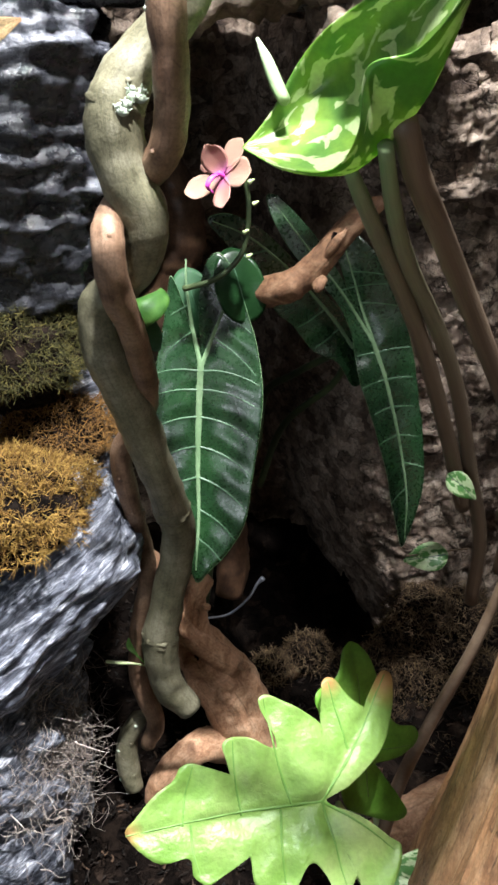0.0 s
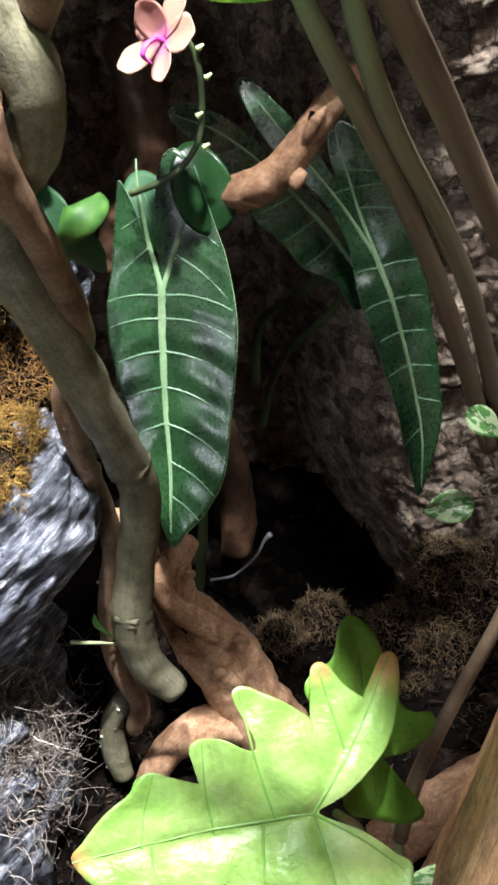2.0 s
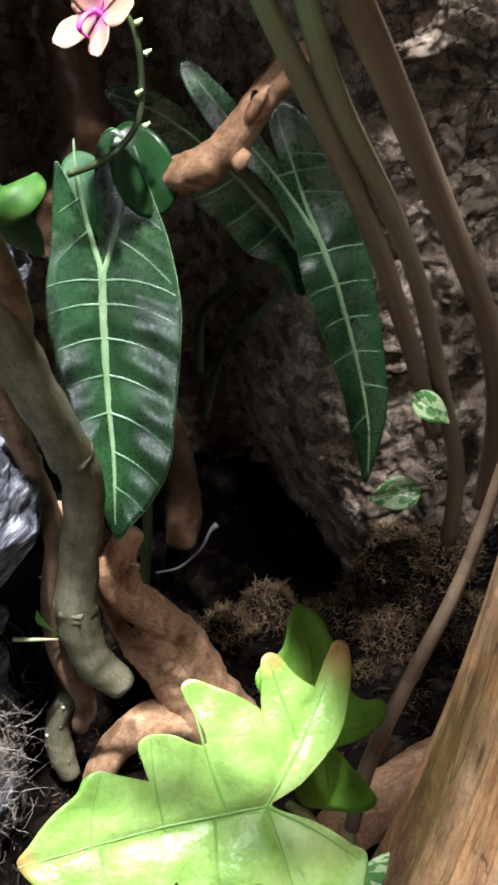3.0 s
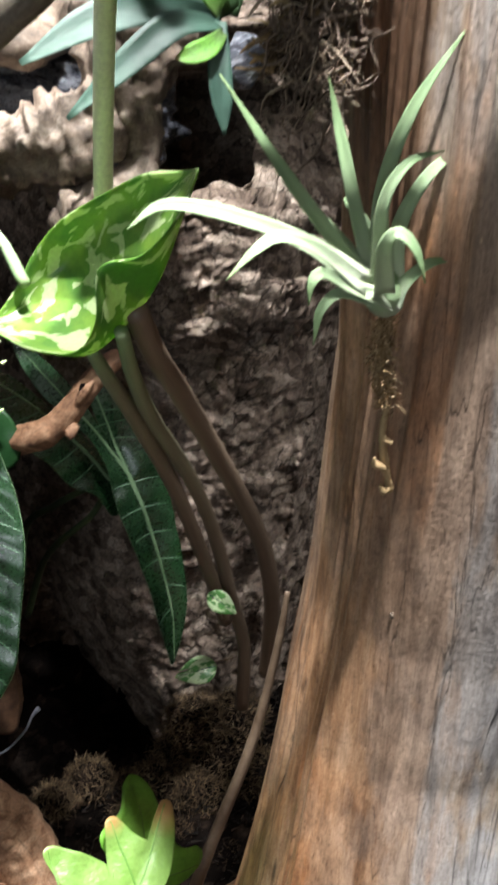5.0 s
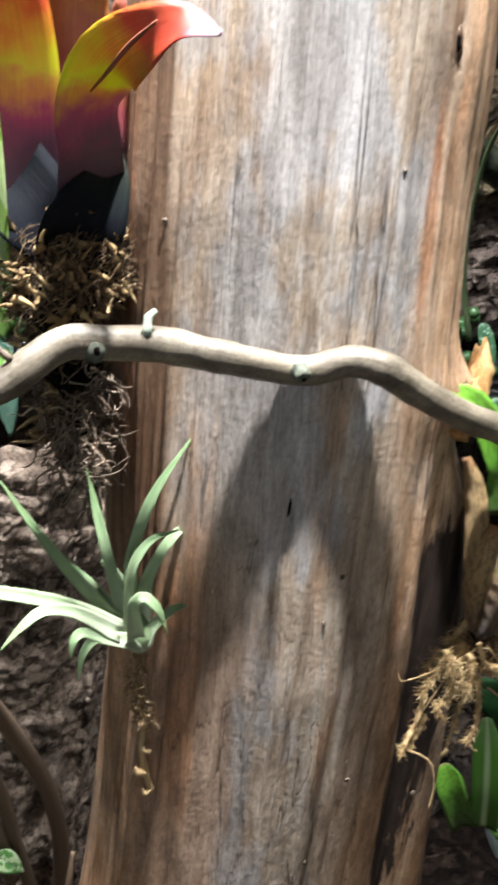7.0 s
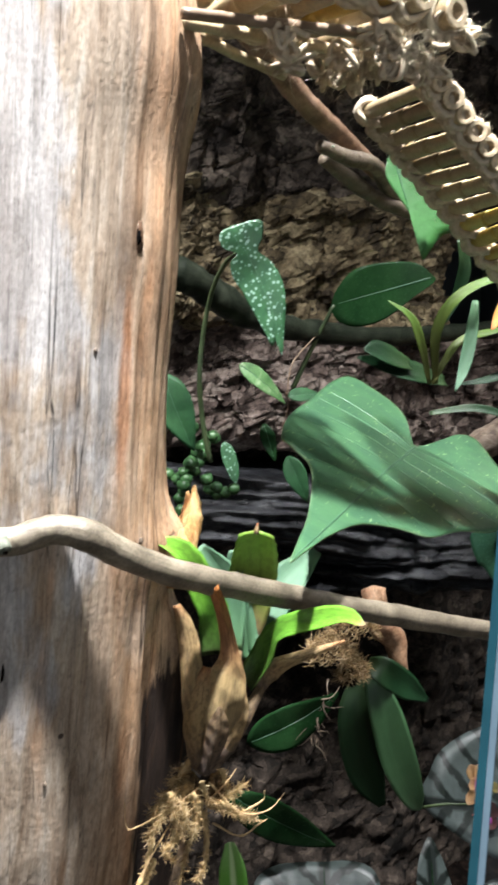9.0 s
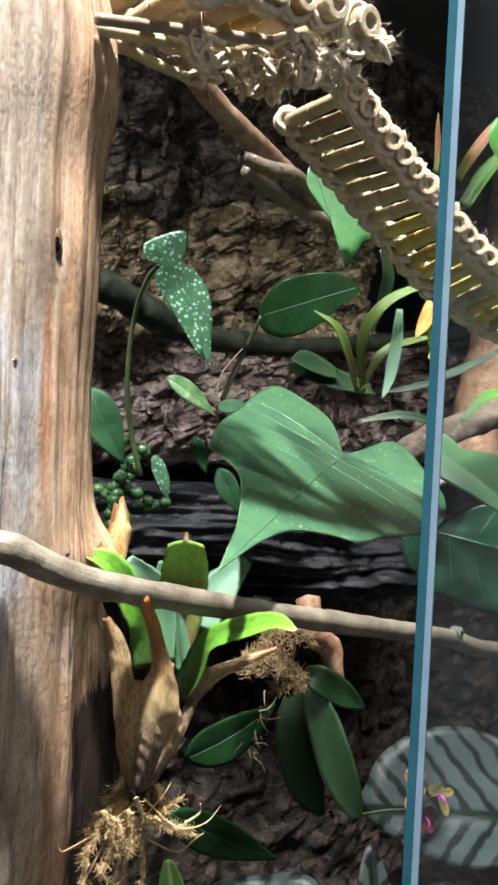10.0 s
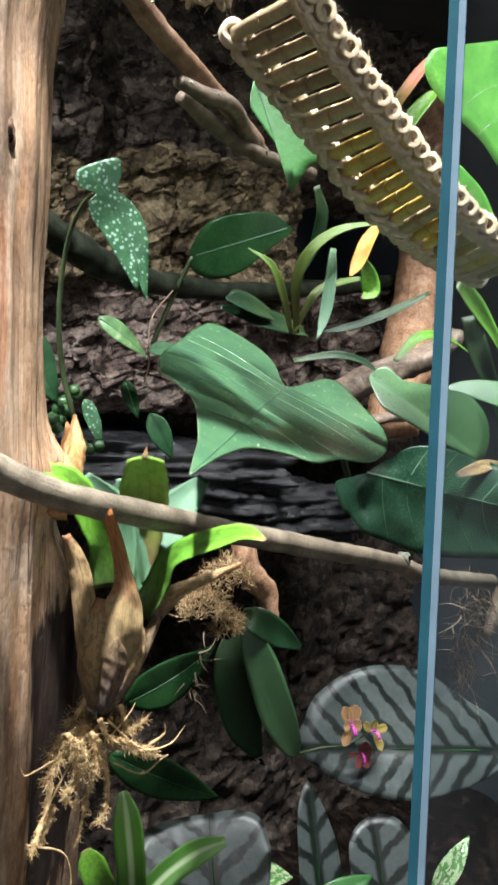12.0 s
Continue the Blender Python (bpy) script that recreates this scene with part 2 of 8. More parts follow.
def wet_rock_material(name):
    """Near-black stone with a film of water: broad dull patches and small glinting ones."""
    n = Nodes(name, 0.3, 0.7)
    a = n.noise(n.at((0.45, 0.45, 2.6), rot=(0.12, 0.16, 0)), 24, 8, 0.64, 0.5)
    b = n.noise(n.at(), 150, 6, 0.7)
    col = n.ramp(a, [(0.34, (0.010, 0.011, 0.014)), (0.50, (0.035, 0.037, 0.046)), (0.62, (0.072, 0.076, 0.092)), (0.72, (0.17, 0.178, 0.21))])
    col = n.mix(0.7, col, n.ramp(b, [(0.32, 0.4), (0.6, 1.25)]), "MULTIPLY")
    n.set(Base_Color=col, Roughness=n.ramp(b, [(0.40, 0.12), (0.60, 0.5)])).bump(n.mix(0.5, a, b), 0.9, 0.004)
    return n.m


def slate_material(name="wet_slate", gain=1.0, dip=0.3):
    n = Nodes(name, 0.35, 0.6)
    v = n.at((0.6, 0.5, 2.6), rot=(0.2, dip, 0))
    a = n.noise(v, 88, 8, 0.70, 0.8)
    s = n.noise(n.at((0.45, 0.6, 5.0), rot=(0.15, dip, 0)), 105, 6, 0.7, 0.8)
    b = n.noise(n.at(), 190, 6, 0.65)
    col = n.ramp(a, [(0.34, (0.012, 0.013, 0.018)), (0.46, (0.07, 0.076, 0.10)), (0.55, (0.20, 0.215, 0.26)), (0.64, (0.62, 0.64, 0.70))])
    col = n.mix(0.85, col, n.ramp(s, [(0.36, 0.28), (0.5, 0.9), (0.66, 1.6)]), "MULTIPLY")
    col = n.mix(0.6, col, n.ramp(b, [(0.32, 0.45), (0.6, 1.15)]), "MULTIPLY")
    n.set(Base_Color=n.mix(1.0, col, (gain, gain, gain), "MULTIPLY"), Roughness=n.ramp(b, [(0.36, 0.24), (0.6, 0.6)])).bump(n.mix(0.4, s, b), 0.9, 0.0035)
    return n.m


def fibre_material(name, stops, rough=0.8):
    n = Nodes(name, rough, 0.3)
    col = n.ramp(n.island(), stops)
    col = n.mix(0.5, col, n.ramp(n.noise(n.at(), 300), [(0.3, 0.5), (0.7, 1.2)]), "MULTIPLY")
    n.set(Base_Color=col)
    return n.m


def leaf_material(name, dark, mid, light, rough=0.32, through_light=0.18, scale=30, spec=0.5, relief_size=0.25):
    n = Nodes(name, rough, spec)
    a = n.noise(n.at(), scale, 4)
    b = n.noise(n.at(), scale * 14, 3)
    col = n.ramp(a, [(0.3, dark), (0.52, mid), (0.75, light)])
    col = n.mix(0.35, col, n.ramp(b, [(0.3, 0.6), (0.7, 1.25)]), "MULTIPLY")
    n.set(Base_Color=col, Roughness=n.ramp(b, [(0.3, rough * 0.8), (0.7, min(1, rough * 1.3))]))
    n.bump(n.mix(0.35, a, b), relief_size, 0.0012)
    n.thin(n.mix(1.0, col, (1.3, 1.5, 0.7), "MULTIPLY"), through_light)
    return n.m


def blotch_leaf_material(name, base, deep, cream, scale, cut, rough=0.35, stretch=(1, 0.5, 1), through_light=0.3):
    """A leaf with cream or silver markings."""
    n = Nodes(name, rough, 0.5)
    v = n.at(stretch, uv=True)
    a = n.noise(v, scale, 2, 0.5, 0.8)
    c = n.noise(n.at((1, 1, 1), uv=True), scale * 0.35, 2)
    col = n.mix(n.ramp(c, [(0.38, 0), (0.6, 1)]), base, deep)
    col = n.mix(n.ramp(a, [(cut, 0), (cut + 0.035, 1)]), col, cream)
    b = n.noise(n.at(), 420, 3)
    col = n.mix(0.3, col, n.ramp(b, [(0.3, 0.6), (0.7, 1.2)]), "MULTIPLY")
    n.set(Base_Color=col).bump(n.noise(n.at(), 130, 3), 0.2, 0.0012)
    n.thin(n.mix(1.0, col, (1.2, 1.4, 0.6), "MULTIPLY"), through_light)
    return n.m


def spot_leaf_material():
    n = Nodes("silver_spotted_leaf", 0.38, 0.5)
    v = n.at(uv=True)
    d = n.cells(v, 27, "F1", 0.8)
    g = n.noise(v, 9, 3)
    col = n.ramp(g, [(0.3, (0.014, 0.056, 0.024)), (0.7, (0.038, 0.115, 0.046))])
    col = n.mix(n.ramp(d, [(0.27, 1), (0.42, 0)]), col, (0.21, 0.33, 0.26))
    n.set(Base_Color=col).thin(col, 0.12)
    return n.m


def stripe_leaf_material(name, silver, dark, count, width, slant):
    """Silver leaf with dark bands along its side veins."""
    n = Nodes(name, 0.42, 0.5)
    v = n.at(uv=True)
    x, y = n.calc("ABSOLUTE", n.axis(v, 0)), n.axis(v, 1)
    wob = n.calc("MULTIPLY", n.noise(v, 5, 3), 0.22)
    s = n.calc("ADD", n.calc("SUBTRACT", y, n.calc("MULTIPLY", x, slant)), wob)
    s = n.calc("FRACT", n.calc("MULTIPLY", s, count))
    s = n.calc("ABSOLUTE", n.calc("SUBTRACT", s, 0.5))
    band = n.ramp(s, [(width, 1), (width + 0.10, 0)])
    rib = n.ramp(x, [(0.035, 1), (0.07, 0)])
    col = n.mix(n.calc("MAXIMUM", band, rib), silver, dark)
    col = n.mix(0.4, col, n.ramp(n.noise(v, 14, 4), [(0.3, 0.55), (0.7, 1.15)]), "MULTIPLY")
    n.set(Base_Color=col).bump(n.noise(v, 12, 3), 0.3, 0.002).thin(col, 0.1)
    return n.m


def strap_material(name, stops, rough=0.4, stripe=None, through_light=0.2, bands=0.0, streak=0.35, spec=0.45):
    """Colour runs along the strap (v from base to tip); an optional pale stripe down the middle."""
    n = Nodes(name, rough, spec)
    v = n.at(uv=True)
    w = n.noise(n.at(), 90, 4)
    y = n.calc("ADD", n.axis(v, 1), n.calc("MULTIPLY", n.calc("SUBTRACT", w, 0.5), 0.25))
    col = n.ramp(y, stops)
    if stripe:
        k = n.ramp(n.calc("ABSOLUTE", n.axis(v, 0)), [(0.10, 1), (0.28, 0)])
        col = n.mix(n.calc("MULTIPLY", k, 0.85), col, stripe)
    if bands:
        z = n.noise(n.at((0.2, 1, 1), uv=True), 14, 2)
        col = n.mix(bands, col, n.ramp(z, [(0.42, 0.25), (0.52, 1.0)]), "MULTIPLY")
    fine = n.noise(n.at((9, 0.7, 1), uv=True), 5, 3)
    col = n.mix(streak, col, n.ramp(fine, [(0.34, 0.45), (0.5, 0.95), (0.7, 1.15)]), "MULTIPLY")
    n.set(Base_Color=col).bump(fine, 0.15 + streak * 0.6, 0.0008).thin(col, through_light)
    return n.m


def plain_material(name, colour, rough=0.6, spec=0.4, scale=120, vary=0.3):
    n = Nodes(name, rough, spec)
    a = n.noise(n.at(), scale, 4)
    col = n.mix(vary * 2, colour, n.ramp(a, [(0.3, 0.45), (0.7, 1.2)]), "MULTIPLY")
    n.set(Base_Color=col).bump(a, 0.3, 0.0012)
    return n.m


def cane_material(name, a, b, c):
    n = Nodes(name, 0.45, 0.4)
    g = n.noise(n.at(), 150, 4)
    col = n.ramp(n.calc("ADD", n.calc("MULTIPLY", n.random(), 0.7), n.calc("MULTIPLY", g, 0.3)), [(0.2, a), (0.5, b), (0.8, c)])
    col = n.mix(0.5, col, n.ramp(n.noise(n.at(), 500, 3), [(0.3, 0.6), (0.7, 1.15)]), "MULTIPLY")
    n.set(Base_Color=col).bump(g, 0.2, 0.0008)
    return n.m


def pane_material():
    n = Nodes("clear_glass", 0.02, 0.5)
    tr = n.t.nodes.new("ShaderNodeBsdfTransparent")
    tr.inputs[0].default_value = (0.93, 0.96, 0.96, 1)
    gl = n.t.nodes.new("ShaderNodeBsdfGlossy")
    gl.inputs["Roughness"].default_value = 0.03
    smear = n.t.nodes.new("ShaderNodeBsdfDiffuse")
    smear.inputs[0].default_value = (0.8, 0.85, 0.9, 1)
    mx = n.t.nodes.new("ShaderNodeMixShader")
    mx.inputs[0].default_value = 0.06
    n.t.links.new(tr.outputs[0], mx.inputs[1])
    n.t.links.new(gl.outputs[0], mx.inputs[2])
    dust = n.t.nodes.new("ShaderNodeMixShader")
    spots = n.ramp(n.cells(n.at(), 260), [(0.0, 0.6), (0.10, 0.0)])
    veil = n.ramp(n.noise(n.at(), 14, 4), [(0.35, 0.01), (0.75, 0.04)])
    n.t.links.new(n.calc("MAXIMUM", n.calc("MULTIPLY", spots, n.ramp(n.noise(n.at(), 24, 2), [(0.52, 0), (0.6, 1)])), veil), dust.inputs[0])
    n.t.links.new(mx.outputs[0], dust.inputs[1])
    n.t.links.new(smear.outputs[0], dust.inputs[2])
    n.t.links.new(dust.outputs[0], n.t.nodes["Material Output"].inputs[0])
    return n.m


DRIFT = driftwood_material("red_driftwood", (0.20, 0.095, 0.05), (0.42, 0.235, 0.135), (0.58, 0.37, 0.235))
WOOD_ROT_SHADED = wood_material("rotting_wood_with_shade")
DRIFT_PALE = driftwood_material("pale_driftwood", (0.06, 0.042, 0.03), (0.17, 0.125, 0.092), (0.29, 0.235, 0.185))
SPLINTER = driftwood_material("fresh_orange_wood", (0.30, 0.13, 0.04), (0.52, 0.28, 0.10), (0.70, 0.46, 0.22))
DRIFT_STICK = driftwood_material("orange_driftwood", (0.085, 0.040, 0.022), (0.22, 0.115, 0.062), (0.36, 0.215, 0.13))
VINE = vine_material("green_brown_vine", (0.085, 0.080, 0.048), (0.17, 0.158, 0.10), (0.29, 0.272, 0.195), 0.3)
VINE_RED = vine_material("red_brown_vine", (0.10, 0.054, 0.032), (0.22, 0.132, 0.082), (0.31, 0.205, 0.14))
# on driftwood this darker copy carries shade; the trunk's knot is its own colour
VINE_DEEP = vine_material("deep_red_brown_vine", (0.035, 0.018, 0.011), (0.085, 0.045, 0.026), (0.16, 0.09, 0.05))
VINE_GREY = vine_material("grey_brown_vine", (0.06, 0.045, 0.03), (0.13, 0.10, 0.07), (0.22, 0.18, 0.13))
BRANCH = vine_material("pinkish_branch", (0.070, 0.058, 0.040), (0.148, 0.122, 0.088), (0.24, 0.205, 0.15))
BARK = bark_material("cork_bark", (0.10, 0.070, 0.053), (0.265, 0.20, 0.155), (0.41, 0.325, 0.26), (0.54, 0.45, 0.37))
BARK_PALE = bark_material("yellow_cork_bark", (0.035, 0.026, 0.016), (0.15, 0.113, 0.064), (0.29, 0.23, 0.135), (0.42, 0.35, 0.225))
# dimmed copy of the cork bark, with the shade in its colour
BARK_SHADE = bark_material("shaded_pinkish_cork_bark", (0.03, 0.02, 0.016), (0.13, 0.095, 0.08), (0.25, 0.20, 0.17), (0.36, 0.31, 0.27))
# cork bark darkened in colour for the shade under the slate slabs
BARK_LOW_SHADE = bark_material("low_shade_cork_bark", (0.010, 0.008, 0.006), (0.035, 0.026, 0.020), (0.075, 0.057, 0.044), (0.14, 0.11, 0.088))
BARK_DARK = bark_material("dark_cork_bark", (0.02, 0.015, 0.012), (0.075, 0.058, 0.046), (0.15, 0.12, 0.095), (0.26, 0.21, 0.17))
DARK_BRANCH = vine_material("mossy_dark_branch", (0.006, 0.009, 0.006), (0.016, 0.020, 0.013), (0.036, 0.042, 0.028), 0.12)
SLATE = slate_material()
SLATE_SLAB = slate_material("pale_streaked_slate", 1.15, 0.70)
SLATE_WET = wet_rock_material("dark_wet_slate")
# slate darkened in colour for the shade behind the plants
SLATE_SHADED = slate_material("shaded_slate", 0.075, 0.05)
MOSS_GOLD = fibre_material("golden_moss", [(0.0, (0.085, 0.042, 0.010)), (0.5, (0.25, 0.14, 0.032)), (1.0, (0.42, 0.27, 0.07))])
MOSS_RUST = fibre_material("rusty_moss", [(0.0, (0.05, 0.026, 0.008)), (0.6, (0.17, 0.085, 0.022)), (1.0, (0.34, 0.18, 0.045))])
MOSS_GREEN = fibre_material("olive_moss", [(0.0, (0.022, 0.019, 0.006)), (0.6, (0.062, 0.060, 0.015)), (1.0, (0.16, 0.13, 0.035))])
MOSS_BROWN = fibre_material("brown_moss", [(0.0, (0.035, 0.022, 0.012)), (0.6, (0.14, 0.09, 0.05)), (1.0, (0.32, 0.23, 0.13))])
ROOTS = fibre_material("dry_roots", [(0.0, (0.07, 0.045, 0.028)), (0.6, (0.20, 0.15, 0.11)), (1.0, (0.42, 0.33, 0.24))])
LITTER = fibre_material("bark_chips", [(0.0, (0.004, 0.003, 0.002)), (0.8, (0.02, 0.012, 0.008)), (1.0, (0.11, 0.065, 0.04))])
ROOTS_PALE = fibre_material("pale_dry_roots", [(0.0, (0.12, 0.09, 0.075)), (0.6, (0.38, 0.32, 0.28)), (1.0, (0.66, 0.58, 0.52))])
FROND_GOLD = fibre_material("golden_root_hair", [(0.0, (0.26, 0.16, 0.07)), (0.5, (0.46, 0.32, 0.15)), (1.0, (0.64, 0.50, 0.29))])
ROOTS_GOLD = fibre_material("golden_roots", [(0.0, (0.20, 0.115, 0.05)), (0.5, (0.43, 0.29, 0.14)), (1.0, (0.66, 0.50, 0.30))])
STRAW = fibre_material("straw_scraps", [(0.0, (0.10, 0.06, 0.025)), (0.5, (0.26, 0.17, 0.075)), (1.0, (0.46, 0.34, 0.17))])
ROOT_BODY = bark_material("matted_root", (0.05, 0.028, 0.012), (0.20, 0.12, 0.05), (0.38, 0.25, 0.11), (0.55, 0.40, 0.2))
ALOCASIA = leaf_material("dark_glossy_leaf", (0.006, 0.024, 0.008), (0.012, 0.042, 0.014), (0.019, 0.064, 0.020), 0.27, 0.06, 26, 0.9, 0.05)
VEIN = leaf_material("pale_vein", (0.14, 0.24, 0.12), (0.19, 0.30, 0.16), (0.26, 0.37, 0.22), 0.4, 0.1)
VEIN_DIM = leaf_material("dim_vein", (0.028, 0.085, 0.04), (0.046, 0.12, 0.06), (0.075, 0.165, 0.09), 0.4, 0.1)
VEIN_SIDE = leaf_material("side_vein", (0.06, 0.135, 0.07), (0.09, 0.18, 0.10), (0.13, 0.23, 0.14), 0.4, 0.1)


def lime_material(tips):
    """Lime leaf that browns towards the given tips (dm on the blade)."""
    n = Nodes("lime_leaf", 0.40, 0.45)
    a, b = n.noise(n.at(), 22, 4), n.noise(n.at(), 330, 3)
    col = n.ramp(a, [(0.3, (0.115, 0.245, 0.035)), (0.5, (0.19, 0.32, 0.075)), (0.68, (0.275, 0.375, 0.125))])
    col = n.mix(0.35, col, n.ramp(b, [(0.3, 0.6), (0.7, 1.2)]), "MULTIPLY")
    v = n.at(uv=True)
    for x, y, r in tips:
        d = n.calc("SQRT", n.calc("ADD", n.calc("POWER", n.calc("SUBTRACT", n.axis(v, 0), x), 2.0), n.calc("POWER", n.calc("SUBTRACT", n.axis(v, 1), y), 2.0)))
        d = n.calc("ADD", d, n.calc("MULTIPLY", n.calc("SUBTRACT", a, 0.5), r * 0.8))
        col = n.mix(n.ramp(n.calc("DIVIDE", d, r), [(0.25, 1), (0.6, 0.45), (1.0, 0)]), col, (0.34, 0.20, 0.07))
    n.set(Base_Color=col).bump(n.mix(0.5, n.noise(n.at(), 110, 3, 0.6), b), 0.45, 0.0026)
    n.thin(n.mix(1.0, col, (1.2, 1.4, 0.6), "MULTIPLY"), 0.2)
    return n.m


LIME_DARK = leaf_material("fresh_green_leaf", (0.10, 0.26, 0.03), (0.16, 0.38, 0.045), (0.24, 0.48, 0.08), 0.38, 0.25, 30)
LIME_VEIN = leaf_material("green_vein", (0.085, 0.20, 0.03), (0.12, 0.25, 0.045), (0.17, 0.31, 0.075), 0.45, 0.1)
BROWN_TIP = plain_material("brown_leaf_tip", (0.24, 0.065, 0.03), 0.6)
MARBLED = blotch_leaf_material("marbled_leaf", (0.20, 0.345, 0.05), (0.10, 0.24, 0.04), (0.46, 0.56, 0.29), 14.0, 0.53, through_light=0.32)
MARBLED_PALE = blotch_leaf_material("marbled_leaf_underside", (0.30, 0.46, 0.10), (0.22, 0.40, 0.09), (0.55, 0.64, 0.36), 9.0, 0.53, through_light=0.55)
MARBLED_SMALL = blotch_leaf_material("small_marbled_leaf", (0.13, 0.34, 0.09), (0.10, 0.27, 0.07), (0.56, 0.68, 0.42), 26, 0.47)
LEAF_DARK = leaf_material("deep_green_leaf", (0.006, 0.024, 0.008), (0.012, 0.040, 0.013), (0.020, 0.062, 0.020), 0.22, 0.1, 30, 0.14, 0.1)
LEAF_MID = leaf_material("mid_green_leaf", (0.03, 0.11, 0.03), (0.05, 0.17, 0.045), (0.08, 0.24, 0.07), 0.35, 0.2)
LEAF_BRIGHT = leaf_material("bright_green_leaf", (0.06, 0.22, 0.035), (0.10, 0.32, 0.05), (0.18, 0.42, 0.09), 0.3, 0.3)
LEAF_FOLDED = leaf_material("fresh_folded_leaf", (0.018, 0.06, 0.010), (0.032, 0.095, 0.015), (0.065, 0.15, 0.028), 0.5, 0.08, 110, 0.3, 0.5)
# green darkened for leaves that stand in shade
LEAF_MATT = leaf_material("matt_green_leaf", (0.012, 0.05, 0.018), (0.022, 0.08, 0.03), (0.04, 0.12, 0.045), 0.55, 0.1, 30, 0.25)
SPOTTED = spot_leaf_material()
SILVER = stripe_leaf_material("silver_banded_leaf", (0.058, 0.074, 0.070), (0.004, 0.008, 0.006), 3.3, 0.12, 0.85)
STEM = leaf_material("green_stem", (0.36, 0.45, 0.20), (0.46, 0.56, 0.28), (0.54, 0.62, 0.36), 0.42, 0.0)
STEM_PALE = leaf_material("pale_smooth_stem", (0.70, 0.77, 0.44), (0.76, 0.83, 0.50), (0.80, 0.86, 0.56), 0.35, 0.0)
STEM_BROWN = leaf_material("brown_stem", (0.10, 0.062, 0.038), (0.19, 0.13, 0.085), (0.27, 0.20, 0.14), 0.42, 0.0)
STEM_DARK = leaf_material("dark_stem", (0.025, 0.04, 0.018), (0.05, 0.075, 0.03), (0.09, 0.12, 0.05), 0.45, 0.0)
AIR = strap_material("air_plant_leaf", [(0.0, (0.52, 0.58, 0.42)), (0.35, (0.38, 0.50, 0.29)), (0.8, (0.25, 0.38, 0.18)), (1.0, (0.20, 0.29, 0.12))], 0.55)
STRAP_GREEN = strap_material("green_strap_leaf", [(0.0, (0.06, 0.10, 0.03)), (0.4, (0.10, 0.26, 0.03)), (0.9, (0.17, 0.40, 0.04)), (1.0, (0.30, 0.18, 0.10))], 0.35, bands=0.35)
STRAP_BANDED = strap_material("banded_strap_leaf", [(0.0, (0.08, 0.06, 0.04)), (0.25, (0.17, 0.085, 0.06)), (0.5, (0.22, 0.28, 0.06)), (0.92, (0.21, 0.44, 0.06)), (1.0, (0.20, 0.30, 0.05))], 0.42, bands=0.22)
STRAP_STRIPED = strap_material("striped_strap_leaf", [(0.0, (0.05, 0.15, 0.02)), (0.6, (0.10, 0.28, 0.04)), (1.0, (0.20, 0.38, 0.12))], 0.35, stripe=(0.45, 0.58, 0.32))
STRAP_DARK = strap_material("dark_strap_leaf", [(0.0, (0.03, 0.06, 0.02)), (0.5, (0.010, 0.036, 0.013)), (1.0, (0.013, 0.045, 0.018))], 0.38)
STRAP_GREY = strap_material("grey_green_strap_leaf", [(0.0, (0.06, 0.14, 0.06)), (0.5, (0.08, 0.175, 0.10)), (1.0, (0.12, 0.23, 0.14))], 0.5)
STRAP_BLUE = strap_material("blue_green_strap_leaf", [(0.0, (0.028, 0.065, 0.045)), (0.5, (0.045, 0.095, 0.07)), (1.0, (0.07, 0.135, 0.10))], 0.42)
STRAP_OLIVE = strap_material("olive_strap_leaf", [(0.0, (0.13, 0.13, 0.04)), (0.5, (0.10, 0.16, 0.03)), (1.0, (0.08, 0.17, 0.03))], 0.38)
STRAP_YELLOW = strap_material("yellowed_leaf", [(0.0, (0.35, 0.25, 0.04)), (0.5, (0.55, 0.27, 0.03)), (1.0, (0.40, 0.14, 0.03))], 0.5)
STRAP_RED = strap_material("red_tinged_leaf", [(0.0, (0.14, 0.24, 0.04)), (0.5, (0.40, 0.12, 0.06)), (1.0, (0.35, 0.25, 0.08))], 0.4)
BROM_FIRE = strap_material("fiery_bromeliad_leaf", [(0.0, (0.035, 0.032, 0.045)), (0.30, (0.12, 0.060, 0.085)), (0.42, (0.30, 0.05, 0.13)), (0.50, (0.50, 0.27, 0.05)), (0.56, (0.52, 0.56, 0.02)), (0.66, (0.58, 0.32, 0.03)), (0.76, (0.54, 0.085, 0.03)), (0.90, (0.48, 0.045, 0.035)), (1.0, (0.44, 0.27, 0.36))], 0.35)
BROM_PURPLE = strap_material("purple_bromeliad_leaf", [(0.0, (0.025, 0.022, 0.05)), (0.35, (0.07, 0.05, 0.09)), (0.6, (0.28, 0.06, 0.07)), (0.8, (0.40, 0.18, 0.05)), (1.0, (0.30, 0.06, 0.05))], 0.38)
DRY = strap_material("dry_leaf", [(0.0, (0.16, 0.11, 0.08)), (0.45, (0.40, 0.27, 0.12)), (0.8, (0.46, 0.31, 0.15)), (1.0, (0.36, 0.17, 0.07))], 0.55, through_light=0.1, bands=0.5, streak=0.9)
DRY_DARK = strap_material("dark_dry_leaf", [(0.0, (0.09, 0.065, 0.055)), (0.5, (0.20, 0.13, 0.075)), (1.0, (0.30, 0.20, 0.10))], 0.6, through_light=0.1, bands=0.7, streak=0.9)
DRY_ORANGE = strap_material("orange_dry_leaf", [(0.0, (0.22, 0.15, 0.10)), (0.25, (0.42, 0.30, 0.15)), (0.5, (0.48, 0.34, 0.16)), (0.66, (0.40, 0.20, 0.09)), (1.0, (0.58, 0.21, 0.06))], 0.5, through_light=0.15, bands=0.45, streak=0.9)
